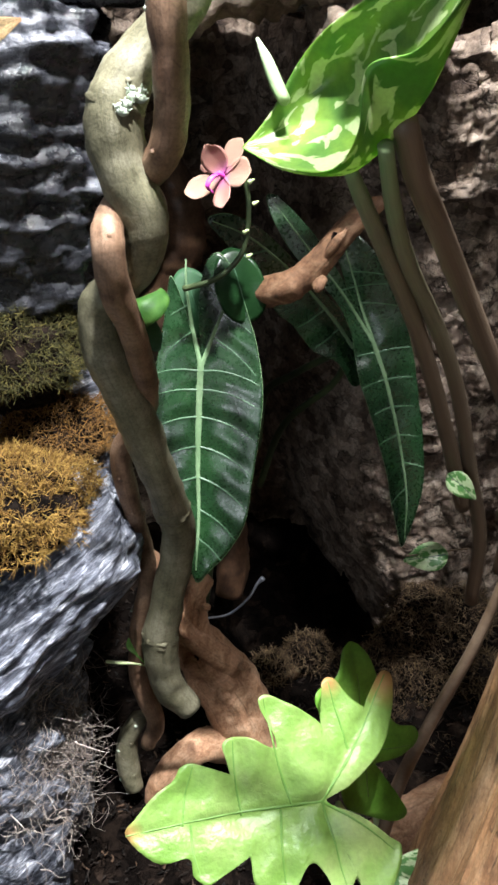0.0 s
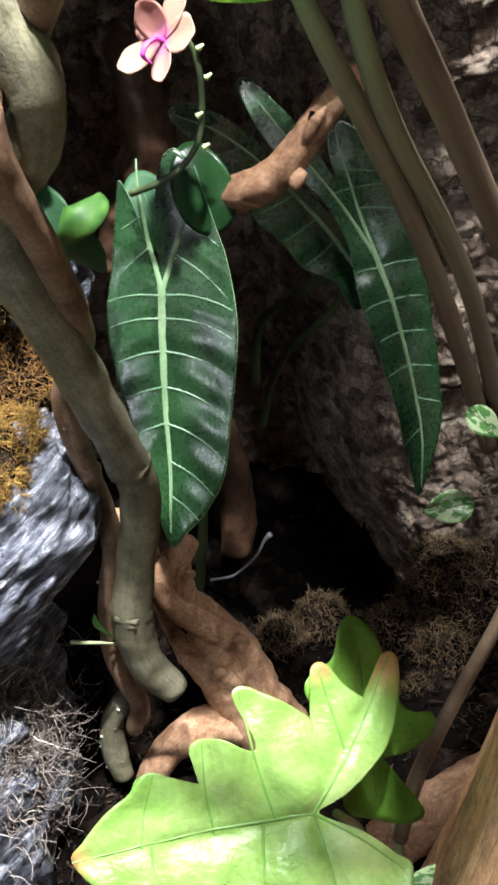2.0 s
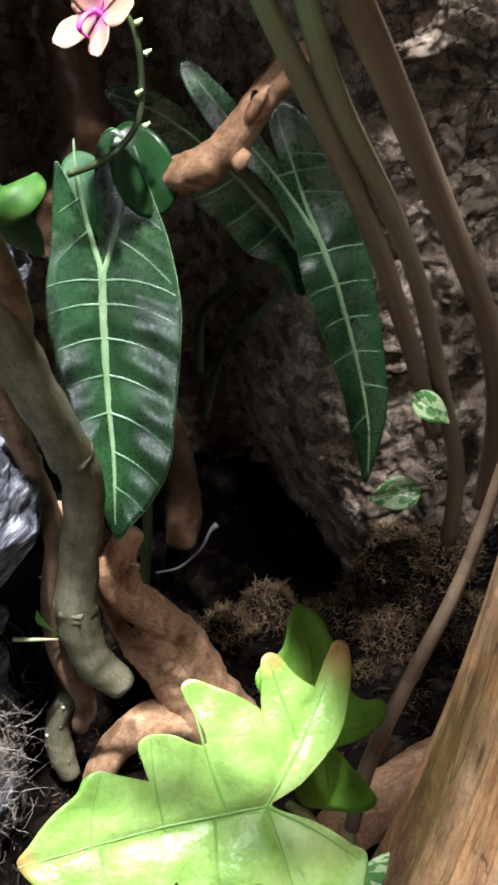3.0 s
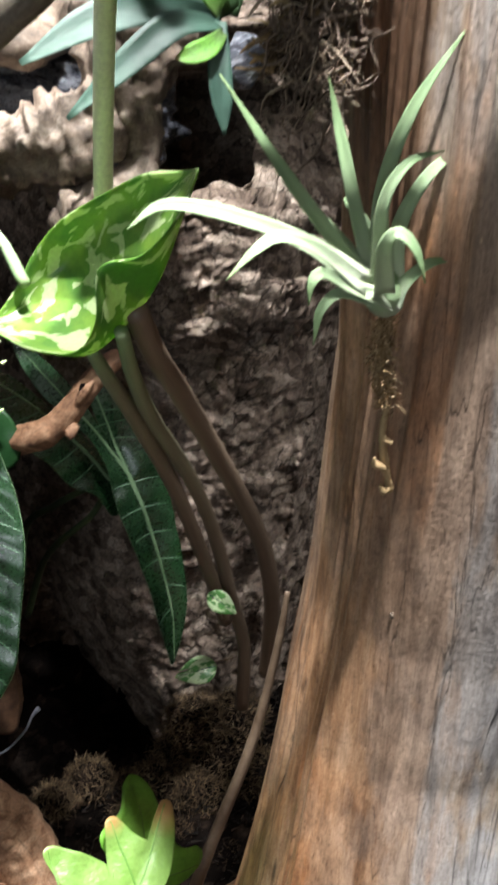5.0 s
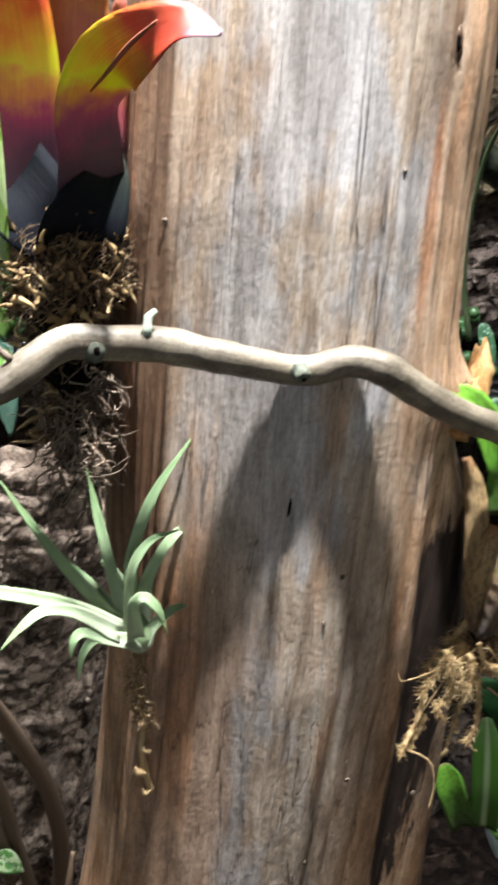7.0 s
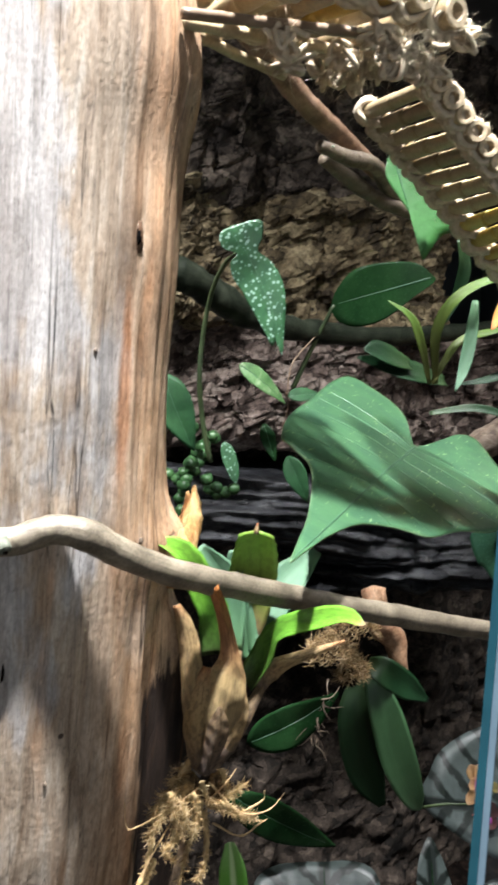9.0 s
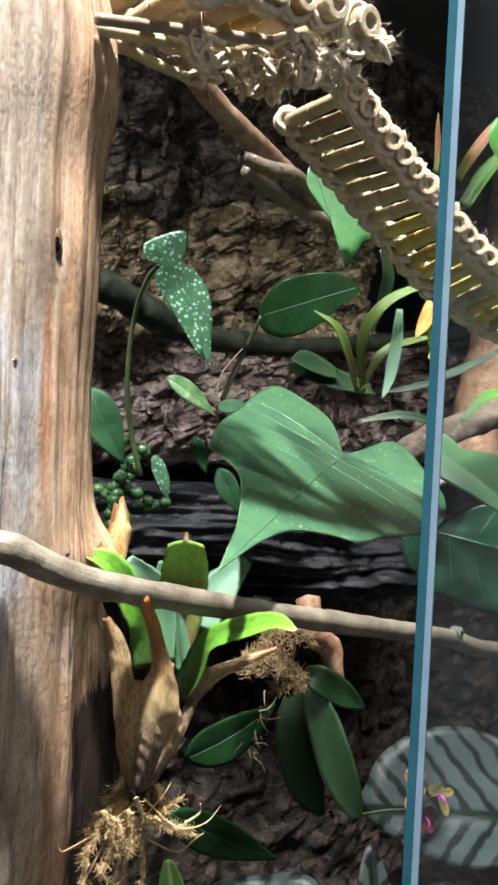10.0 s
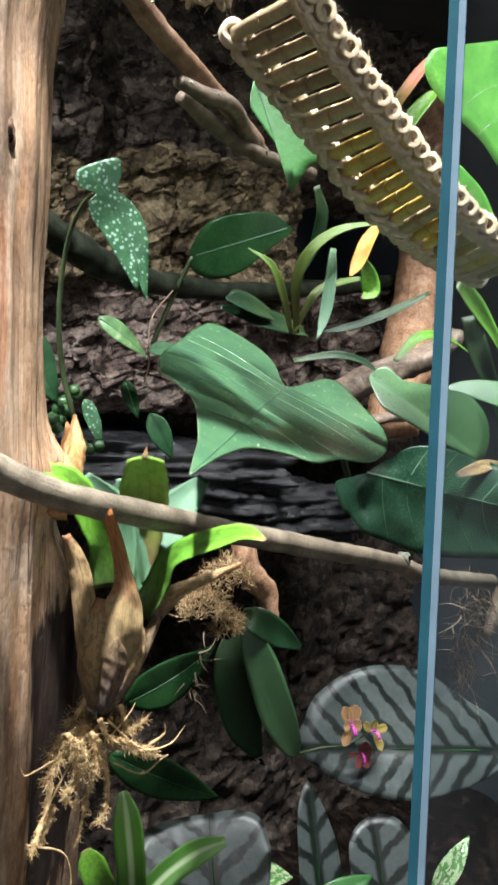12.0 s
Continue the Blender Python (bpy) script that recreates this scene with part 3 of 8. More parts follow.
PETAL = strap_material("peach_petal", [(0.0, (0.48, 0.13, 0.32)), (0.25, (0.50, 0.29, 0.22)), (1.0, (0.54, 0.36, 0.26))], 0.55, through_light=0.4)
PETAL_PINK = strap_material("pink_petal", [(0.0, (0.46, 0.10, 0.33)), (0.4, (0.50, 0.24, 0.20)), (1.0, (0.52, 0.29, 0.23))], 0.55, through_light=0.3)
STRAP_PURPLE_BASE = strap_material("dark_purple_bromeliad_leaf", [(0.0, (0.006, 0.006, 0.010)), (0.5, (0.010, 0.012, 0.017)), (1.0, (0.024, 0.034, 0.020))], 0.55, streak=0.8, spec=0.08)
STRAP_ORCHID = strap_material("orchid_leaf", [(0.0, (0.04, 0.10, 0.04)), (0.5, (0.075, 0.17, 0.075)), (1.0, (0.13, 0.24, 0.12))], 0.36)
PHILO = blotch_leaf_material("flecked_heart_leaf", (0.048, 0.125, 0.066), (0.070, 0.17, 0.080), (0.30, 0.42, 0.22), 11.0, 0.66, 0.30, (5, 0.7, 1))
LEAF_GREY = leaf_material("greyish_leaf", (0.010, 0.036, 0.020), (0.020, 0.058, 0.032), (0.036, 0.088, 0.05), 0.24, 0.1, 30, 0.22, 0.12)
LEAF_MID2 = leaf_material("soft_green_leaf", (0.024, 0.072, 0.024), (0.04, 0.105, 0.036), (0.07, 0.15, 0.05), 0.33, 0.15)
STRIPED_SMALL = leaf_material("pale_striped_leaf", (0.06, 0.15, 0.05), (0.12, 0.24, 0.09), (0.34, 0.44, 0.28), 0.38, 0.15, 90)
PETAL_TAN = strap_material("tan_petal", [(0.0, (0.40, 0.16, 0.36)), (0.3, (0.42, 0.24, 0.10)), (1.0, (0.46, 0.29, 0.16))], 0.5)
PETAL_OLIVE = strap_material("olive_petal", [(0.0, (0.40, 0.20, 0.30)), (0.3, (0.26, 0.20, 0.05)), (1.0, (0.30, 0.24, 0.08))], 0.5)
PETAL_RED = strap_material("dusky_red_petal", [(0.0, (0.22, 0.06, 0.06)), (1.0, (0.26, 0.08, 0.07))], 0.5)
STALK = strap_material("leaf_stalk", [(0.0, (0.24, 0.34, 0.16)), (0.25, (0.24, 0.23, 0.14)), (0.55, (0.19, 0.14, 0.095)), (1.0, (0.13, 0.085, 0.055))], 0.42, through_light=0.0)
STALK_BROWN = strap_material("brown_leaf_stalk", [(0.0, (0.20, 0.145, 0.10)), (0.5, (0.18, 0.125, 0.085)), (1.0, (0.13, 0.085, 0.055))], 0.42, through_light=0.0)
LIP = plain_material("magenta_lip", (0.60, 0.06, 0.45), 0.5)
CANE = cane_material("grey_cane", (0.21, 0.15, 0.085), (0.33, 0.25, 0.145), (0.46, 0.37, 0.23))
CANE_YELLOW = cane_material("yellow_cane", (0.36, 0.22, 0.04), (0.48, 0.32, 0.06), (0.50, 0.38, 0.10))
CANE_PITH = plain_material("cane_end", (0.62, 0.50, 0.34), 0.7, 0.3, 300)
CANE_HOLE = plain_material("cane_hollow", (0.20, 0.11, 0.05), 0.9, 0.1)
TWINE = fibre_material("jute_twine", [(0.0, (0.36, 0.29, 0.20)), (0.6, (0.55, 0.47, 0.35)), (1.0, (0.70, 0.62, 0.50))], 0.9)
GLASS = pane_material()
EDGE_DARK = plain_material("teal_glass_edge", (0.012, 0.055, 0.075), 0.15, 0.6, 40, 0.2)
EDGE_REFRACTION = plain_material("refracted_light_edge", (0.12, 0.175, 0.22), 0.2, 0.6, 40, 0.15)
SOIL = bark_material("dark_soil", (0.003, 0.002, 0.0016), (0.007, 0.005, 0.004), (0.018, 0.012, 0.009), (0.05, 0.034, 0.025), 0.04)
DARK_WALL = plain_material("dark_tank_wall", (0.060, 0.074, 0.085), 0.45, 0.4, 8, 0.2)
PAINT = plain_material("room_paint", (0.30, 0.29, 0.28), 0.9, 0.2, 5, 0.15)
FLOORING = plain_material("room_floor", (0.18, 0.13, 0.09), 0.6, 0.3, 9, 0.3)
WIRE = plain_material("white_tie", (0.22, 0.23, 0.26), 0.4)
LICHEN_GREY = plain_material("grey_scar_tissue", (0.12, 0.13, 0.10), 0.8, 0.2, 400, 0.8)
LICHEN = plain_material("pale_lichen", (0.42, 0.48, 0.38), 0.9)


# ---- building ----
def thing(name, base, label, category, group="", kind=""):
    e = new(name)
    e.empty_display_size = 0.02
    e.location = base
    return tagged(e, label, category, group, kind)


def mesh(name, verts, faces, material, uv=None, smooth=True):
    me = bpy.data.meshes.new(name)
    me.from_pydata([tuple(v) for v in verts], [], faces)
    mats = material if isinstance(material, (list, tuple)) else [material]
    for m in mats:
        me.materials.append(m)
    if smooth:
        me.polygons.foreach_set("use_smooth", [True] * len(me.polygons))
    if uv is not None:
        lay = me.uv_layers.new(name="UVMap")
        idx = np.empty(len(me.loops), dtype=np.int32)
        me.loops.foreach_get("vertex_index", idx)
        lay.data.foreach_set("uv", np.asarray(uv, dtype=np.float32)[idx].ravel())
    me.update()
    return me


def part(name, geo, material, parent, label="", smooth=True):
    """geo is (verts, faces) or (verts, faces, uv), in world metres."""
    ob = new(name, mesh(name, geo[0], geo[1], material, geo[2] if len(geo) > 2 else None, smooth))
    if parent is not None:
        ob.parent = parent
        if parent.type == "EMPTY":
            ob.matrix_parent_inverse = Matrix.Translation(parent.location).inverted()
    return tagged(ob, label) if label else ob


def whole(name, geo, material, label, category, group="", kind="", smooth=True):
    ob = part(name, geo, material, None, "", smooth)
    return tagged(ob, label, category, group, kind)


def join(*geos):
    v, f, u = [], [], []
    for g in geos:
        o = len(v)
        v += list(g[0])
        f += [tuple(i + o for i in q) for q in g[1]]
        u += list(g[2]) if len(g) > 2 else [(0, 0)] * len(g[0])
    return v, f, u


def spline(pts, n, closed=False):
    """Points along a smooth curve through pts (any dimension)."""
    p = np.asarray(pts, float)
    k = len(p)
    if k == 2:
        return np.array([p[0] + (p[1] - p[0]) * t for t in np.linspace(0, 1, n)])
    if closed:
        q = np.vstack([p[-1], p, p[0], p[1]])
        span = k
    else:
        q = np.vstack([2 * p[0] - p[1], p, 2 * p[-1] - p[-2]])
        span = k - 1
    ts = np.linspace(0, span, n, endpoint=not closed)
    i = np.minimum(ts.astype(int), span - 1)
    t = (ts - i)[:, None]
    a, b, c, d = q[i], q[i + 1], q[i + 2], q[i + 3]
    return 0.5 * (2 * b + (c - a) * t + (2 * a - 5 * b + 4 * c - d) * t ** 2 + (3 * b - a - 3 * c + d) * t ** 3)


def frames(path):
    """Tangent, side and up along a path, with no sudden turn."""
    tan = np.gradient(path, axis=0)
    tan /= np.linalg.norm(tan, axis=1)[:, None] + 1e-12
    ref = np.array((0.0, 0.0, 1.0)) if abs(tan[0][2]) < 0.9 else np.array((0.0, 1.0, 0.0))
    s = np.cross(tan[0], ref)
    s /= np.linalg.norm(s)
    side, up = [], []
    for t in tan:
        s = s - t * (s @ t)
        s /= np.linalg.norm(s) + 1e-12
        side.append(s)
        up.append(np.cross(s, t))
    return tan, np.array(side), np.array(up)


def tube(pts, radii, seg=10, n=24, rough=0.0, freq=40.0, flat=1.0, seed=0.0, groove=0.0, caps=True):
    """A round stem through pts, tapered by radii, with lumps of the given size."""
    path = spline(pts, n)
    rad = spline([[r] for r in (radii if hasattr(radii, "__len__") else [radii, radii])], n)[:, 0]
    _, side, up = frames(path)
    v, f, u = [], [], []
    for i in range(n):
        for j in range(seg):
            a = 2 * math.pi * j / seg
            d = side[i] * math.cos(a) + up[i] * math.sin(a) * flat
            r = rad[i]
            if rough:
                q = path[i] + d * r
                r *= 1 + rough * noise.fractal(Vector(q) * freq + Vector((seed, 0, 0)), 0.6, 2.0, 4)
            if groove:
                s = i / n * 3.2
                r *= 1 + groove * (noise.noise(Vector((math.cos(a) * 1.6 + seed, math.sin(a) * 1.6, s))) + 0.5 * noise.noise(Vector((math.cos(a) * 5 + seed, math.sin(a) * 5, s * 1.6))))
            v.append(path[i] + d * r)
            u.append((j / seg, i / (n - 1)))
    for i in range(n - 1):
        for j in range(seg):
            k = (j + 1) % seg
            f.append((i * seg + j, i * seg + k, (i + 1) * seg + k, (i + 1) * seg + j))
    for i, end in ((0, -1), (n - 1, 1)) if caps else ():
        c = len(v)
        tip = path[i] + (path[i] - path[i - end]) / (np.linalg.norm(path[i] - path[i - end]) + 1e-9) * rad[i] * 0.35
        v.append(tip)
        u.append((0.5, i / (n - 1)))
        for j in range(seg):
            k = (j + 1) % seg
            f.append((i * seg + k, i * seg + j, c) if end < 0 else (i * seg + j, i * seg + k, c))
    return v, f, u


def strap(pts, widths, face, fold=0.25, thick=0.0006, n=22, m=8, wave=0.0, curl=0.0, serrate=0.0):
    """A strap leaf along pts; widths are half-widths; face is the way its upper side looks; fold lifts the edges."""
    path = spline(pts, n)
    w = np.maximum(spline([[x] for x in widths], n)[:, 0], 0.0002)
    tan = np.gradient(path, axis=0)
    tan /= np.linalg.norm(tan, axis=1)[:, None] + 1e-12
    fz = np.asarray(face, float)
    v, u = [], []
    for sgn in (1, -1):
        for i in range(n):
            s = np.cross(tan[i], fz)
            s /= np.linalg.norm(s) + 1e-12
            nn = np.cross(s, tan[i])
            ww = w[i] * (1 + (serrate * (i % 2) if 0 < i < n - 1 else 0))
            for j in range(m + 1):
                x = 2 * j / m - 1
                h = fold * abs(x) ** 1.5 * w[i] + wave * w[i] * math.sin(i * 1.1 + x * 2) * abs(x) + curl * w[i] * x
                v.append(path[i] + s * ww * x + nn * (h + sgn * thick * 0.5 * (1 - 0.8 * x * x)))
                u.append((x, i / (n - 1)))
    f = []
    o = n * (m + 1)
    for i in range(n - 1):
        for j in range(m):
            a = i * (m + 1) + j
            f.append((a, a + 1, a + m + 2, a + m + 1))
            f.append((o + a + 1, o + a, o + a + m + 1, o + a + m + 2))
        for j in (0, m):
            a = i * (m + 1) + j
            q = (a, a + m + 1, o + a + m + 1, o + a)
            f.append(q if j == 0 else q[::-1])
    for i in (0, n - 1):
        for j in range(m):
            a = i * (m + 1) + j
            q = (a + 1, a, o + a, o + a + 1)
            f.append(q if i == 0 else q[::-1])
    return v, f, u


class Blade:
    """A broad leaf: a closed outline (mm, side and along) about its petiole joint, on a bent sheet."""

    def __init__(self, origin, tip, normal, outline, fold=0.0, cup=0.0, arch=0.0, ripple=0.0, waves=6.0, quilt=0.0, seed=0.0, twist=0.0, n=120):
        self.o = np.asarray(origin, float)
        self.d = np.asarray(tip, float)
        self.nz = np.asarray(normal, float)
        self.s = np.cross(self.d, self.nz)
        self.line = spline(np.asarray(outline, float) / 1000, n, closed=True)
        self.size = float(np.abs(self.line).max())
        self.args = fold, cup, arch, ripple, waves, quilt, seed, twist
        self.grooves, self.sink = None, 0.0

    def carve(self, lines, sink, width):
        """Sinks the sheet along its veins, so that it swells between them."""
        self.grooves, self.sink, self.broad = np.vstack([spline(np.asarray(p, float) / 1000, 24) for p in lines if len(p) > 1]), sink, width

    def height(self, x, y):
        fold, cup, arch, ripple, waves, quilt, seed, twist = self.args
        L = self.size
        r = math.hypot(x, y) / L
        h = fold * 0.3 * L * math.tanh(abs(x) / (0.3 * L)) + cup * x * x / L + arch * y * y / L + twist * x * y / L
        if ripple:
            h += ripple * L * r * r * math.sin(waves * math.atan2(x, y) + seed)
        if quilt:
            h += quilt * L * noise.fractal(Vector((x / L * 4 + seed, y / L * 4, seed)), 0.9, 2, 2)
        if self.sink:
            d2 = ((self.grooves - (x, y)) ** 2).sum(axis=1).min()
            h -= self.sink * math.exp(-d2 / self.broad ** 2)
        return h

    def place(self, x, y, lift=0.0):
        return self.o + self.s * x + self.d * y + self.nz * (self.height(x, y) + lift)

    def sheet(self, rings=12, thick=0.0007):
        n = len(self.line)
        v, f, u = [], [], []
        for sgn in (1, -1):
            base = len(v)
            v.append(self.place(0, 0, sgn * thick / 2))
            u.append((0, 0))
            for k in range(1, rings + 1):
                q = k / rings
                for x, y in self.line * q:
                    v.append(self.place(x, y, sgn * thick / 2 * (1 - 0.7 * (q > 0.99))))
                    u.append((x * 10, y * 10))
            for j in range(n):
                t = (base, base + 1 + j, base + 1 + (j + 1) % n)
                f.append(t if sgn < 0 else t[::-1])
                for k in range(rings - 1):
                    a, b = base + 1 + k * n + j, base + 1 + k * n + (j + 1) % n
                    t = (a, a + n, b + n, b)
                    f.append(t if sgn < 0 else t[::-1])
        o = 1 + rings * n
        last = 1 + (rings - 1) * n
        for j in range(n):
            a, b = last + j, last + (j + 1) % n
            f.append((a, b, o + b, o + a))
        return v, f, u

    def inside(self, x, y):
        p = self.line
        q = np.roll(p, -1, axis=0)
        c = (p[:, 1] > y) != (q[:, 1] > y)
        dy = np.where(np.abs(q[:, 1] - p[:, 1]) < 1e-12, 1e-12, q[:, 1] - p[:, 1])
        return bool(np.sum(c & (x < (q[:, 0] - p[:, 0]) * (y - p[:, 1]) / dy + p[:, 0])) % 2)

    def vein(self, pts, w0, w1, n=14, lift=0.0):
        """A raised rib through pts (mm on the sheet), as a low ridge."""
        path = spline(np.asarray(pts, float) / 1000, n)
        v, f, u = [], [], []
        t = np.gradient(path, axis=0)
        t /= np.linalg.norm(t, axis=1)[:, None] + 1e-12
        for i, (x, y) in enumerate(path):
            w = w0 + (w1 - w0) * i / (n - 1)
            sx, sy = -t[i][1] * w, t[i][0] * w
            for k, up in ((-1, 0.0002), (-0.5, 0.0006 + w * 0.25), (0.5, 0.0006 + w * 0.25), (1, 0.0002)):
                v.append(self.place(x + sx * k, y + sy * k, up + lift))
                u.append((k, i / (n - 1)))
        for i in range(n - 1):
            for k in range(3):
                a = i * 4 + k
                f.append((a, a + 4, a + 5, a + 1))
        return v, f, u

    def side_path(self, x0, y0, ang, bend, reach=0.94):
        """From (x0, y0) mm, leaving at ang degrees from the tip's way and bending towards it."""
        x, y, a = x0 / 1000, y0 / 1000, radians(ang)
        pts = [(x * 1000, y * 1000)]
        step = self.size / 40
        for _ in range(60):
            nx, ny = x + math.sin(a) * step, y + math.cos(a) * step
            if not self.inside(nx / reach if abs(nx) > abs(x0) / 1000 else nx, ny):
                break
            x, y = nx, ny
            a -= math.copysign(radians(bend), ang)
            pts.append((x * 1000, y * 1000))
        return pts[::3] + [pts[-1]] if len(pts) > 4 else []

    def lateral(self, x0, y0, ang, bend, w0, w1, reach=0.94):
        pts = self.side_path(x0, y0, ang, bend, reach)
        return self.vein(pts, w0, w1) if pts else ([], [], [])

    def rim(self, w):
        """A thin thickened margin."""
        n = len(self.line)
        v, f, u = [], [], []
        for x, y in self.line:
            for k, up in ((1.0, 0.0004), (1 - w / self.size, 0.0007), (1.0, -0.0004)):
                v.append(self.place(x * k, y * k, up))
                u.append((0, 0))
        for j in range(n):
            k = (j + 1) % n
            f += [(j * 3, k * 3, k * 3 + 1, j * 3 + 1), (j * 3 + 2, k * 3 + 2, k * 3, j * 3)]
        return v, f, u


def fibres(count, spot, length, width, curl, seed, n=6, droop=0.0):
    """Many thin curled strands; spot(rng) gives a root point and a heading."""
    rng = random.Random(seed)
    v, f = [], []
    for _ in range(count):
        p, d = spot(rng)
        p, d = Vector(p), Vector(d).normalized()
        bendv = Vector((rng.uniform(-1, 1), rng.uniform(-1, 1), rng.uniform(-1, 1))) * curl
        L = length * rng.uniform(0.4, 1.3)
        w = width * rng.uniform(0.6, 1.4)
        base = len(v)
        for i in range(n):
            s = d.orthogonal().normalized() * w * (1 - 0.75 * i / (n - 1))
            t = d.cross(s)
            v += [tuple(p + s), tuple(p - 0.5 * s + 0.87 * t), tuple(p - 0.5 * s - 0.87 * t)]
            p = p + d * (L / (n - 1))
            d = (d + bendv * rng.uniform(0.3, 1.0) + Vector((0, 0, -droop))).normalized()
            if rng.random() < 0.4:
                bendv = Vector((rng.uniform(-1, 1), rng.uniform(-1, 1), rng.uniform(-1, 1))) * curl
        for i in range(n - 1):
            for k in range(3):
                a, b = base + i * 3 + k, base + i * 3 + (k + 1) % 3
                f.append((a, b, b + 3, a + 3))
    return v, f


def frond(pts, count, length, width, seed, spread=1.0):
    """A feathery root: short hairs that lean forwards from a stem along pts."""
    path = [Vector(p) for p in spline(pts, 40)]

    def spot(rng):
        k = rng.randrange(39)
        d = (path[k + 1] - path[k]).normalized()
        return path[k].lerp(path[k + 1], rng.random()), d + Vector((rng.uniform(-1, 1), rng.uniform(-1, 1), rng.uniform(-1, 1))) * spread
    return join(tube(pts, [width * 3.2, width * 2.8, width], 6, 30, 0.7, 420), fibres(int(count * 1.2), spot, length * 0.75, width * 0.8, 0.7, seed, 6))


def relief(nx, nz, point, smooth_flip=False):
    """A sheet of nx by nz cells from point(u, v) with u, v from 0 to 1."""
    v, f, u = [], [], []
    for j in range(nz + 1):
        for i in range(nx + 1):
            v.append(tuple(point(i / nx, j / nz)))
            u.append((i / nx, j / nz))
    for j in range(nz):
        for i in range(nx):
            a = j * (nx + 1) + i
            q = (a, a + 1, a + nx + 2, a + nx + 1)
            f.append(q[::-1] if smooth_flip else q)
    return v, f, u


def box(lo, hi):
    (a, b, c), (d, e, g) = lo, hi
    v = [(a, b, c), (d, b, c), (d, e, c), (a, e, c), (a, b, g), (d, b, g), (d, e, g), (a, e, g)]
    f = [(0, 3, 2, 1), (4, 5, 6, 7), (0, 1, 5, 4), (1, 2, 6, 5), (2, 3, 7, 6), (3, 0, 4, 7)]
    return v, f


def rugged(x, z, seed, plate=1.0, depth=0.03):
    """Depth of cork bark: broken blocks parted by cracks, in upright ridges."""
    w = Vector((x * 30, seed, z * 30))
    bend = Vector((noise.noise(w), 0, noise.noise(w + Vector((5, 5, 5)))))
    p = Vector((x * 22 * plate, seed, z * 24 * plate)) + bend * 0.3
    dist, _ = noise.voronoi(p)
    edge = min(1.0, (dist[1] - dist[0]) * 8.0)
    cell = noise.cell(p + Vector((9, 0, 9)))
    big = noise.fractal(Vector((x * 14, seed + 3, z * 4.5)), 0.8, 2, 3)
    crumb = noise.fractal(Vector((x * 62, seed, z * 56)), 0.55, 2.1, 6)
    pit = max(0.0, noise.noise(Vector((x * 34, seed + 8, z * 52))) - 0.25)
    return depth * (0.20 * edge ** 0.6 + 0.62 * big + 0.34 * cell + 0.15 * crumb - 0.4 * pit)


def rock(centre, size, turn, seed, layers=0.16, n=46, rough=0.16):
    """A slab of layered stone."""
    v, f = [], []
    m = pose(*centre, *turn)
    grid = {}
    for ax in range(3):
        for sg in (-1, 1):
            for i in range(n):
                for j in range(n):
                    q = []
                    for di, dj in ((0, 0), (1, 0), (1, 1), (0, 1)):
                        c = [0, 0, 0]
                        c[ax] = sg * n
                        c[(ax + 1) % 3] = 2 * (i + di) - n
                        c[(ax + 2) % 3] = 2 * (j + dj) - n
                        k = tuple(c)
                        if k not in grid:
                            grid[k] = len(v)
                            p = Vector(k) / n
                            r = p.length
                            p = p * (0.45 + 0.55 / max(r, 1e-6)) * 0.5
                            w = Vector((p.x * size[0], p.y * size[1], p.z * size[2]))
                            s = Vector((seed, seed * 1.7, 0))
                            big = noise.fractal(w * 11 + s, 0.8, 2, 4)
                            step = noise.noise(Vector((w.x * 5, w.y * 5, w.z * 95)) + s) * layers
                            fine = noise.ridged_multi_fractal(Vector((w.x * 30, w.y * 30, w.z * 84)) + s, 0.8, 2, 4, 1.0, 2.0) * 0.032
                            w = w * (1 + rough * big + step * 0.5 - fine)
                            v.append(tuple(m @ w))
                        q.append(grid[k])
                    f.append(tuple(q) if sg > 0 else tuple(q[::-1]))
    return v, f


def lump(c, r, seed, n=26):
    def pt(u, w):
        a, b = 2 * math.pi * u, math.pi * w
        d = Vector((math.sin(b) * math.cos(a), math.sin(b) * math.sin(a), -math.cos(b)))
        k = 0.93 + 0.16 * noise.fractal(d * 2.5 + Vector((seed, 0, 0)), 0.8, 2, 4)
        return c[0] + d.x * r[0] * k, c[1] + d.y * r[1] * k, c[2] + d.z * r[2] * k
    return relief(n, n, pt)


# ---- the room and the tank ----
def slab(name, lo, hi, material, label):
    return whole(name, box(lo, hi), material, label, "wall", kind="structure", smooth=False)


slab("room_floor", (-2.5, -2.0, -0.05), (3.0, 1.6, 0.0), FLOORING, "plain brown floor of the room")
slab("room_wall_south", (-2.5, -2.1, 0.0), (3.0, -2.0, 2.6), PAINT, "plain light painted room wall")
slab("room_wall_west", (-2.6, -2.0, 0.0), (-2.5, 1.6, 2.6), PAINT, "plain light painted room wall")
slab("room_wall_east", (3.0, -2.0, 0.0), (3.1, 1.6, 2.6), PAINT, "plain light painted room wall")
slab("room_wall_north", (-2.5, 1.6, 0.0), (3.0, 1.7, 2.6), PAINT, "plain light painted room wall")
slab("ceiling", (-2.5, -2.0, 2.6), (3.0, 1.6, 2.7), PAINT, "plain light painted room ceiling")
slab("tank_base", (-0.42, 0.04, 0.0), (1.62, 1.06, 0.55), DARK_WALL, "dark cabinet under the planted tank")
slab("tank_wall_back", (-0.42, 1.0, 0.55), (1.62, 1.06, 2.0), DARK_WALL, "dark back wall of the planted tank")
slab("tank_wall_west", (-0.42, 0.04, 0.55), (-0.36, 1.0, 2.0), DARK_WALL, "dark side wall of the planted tank")
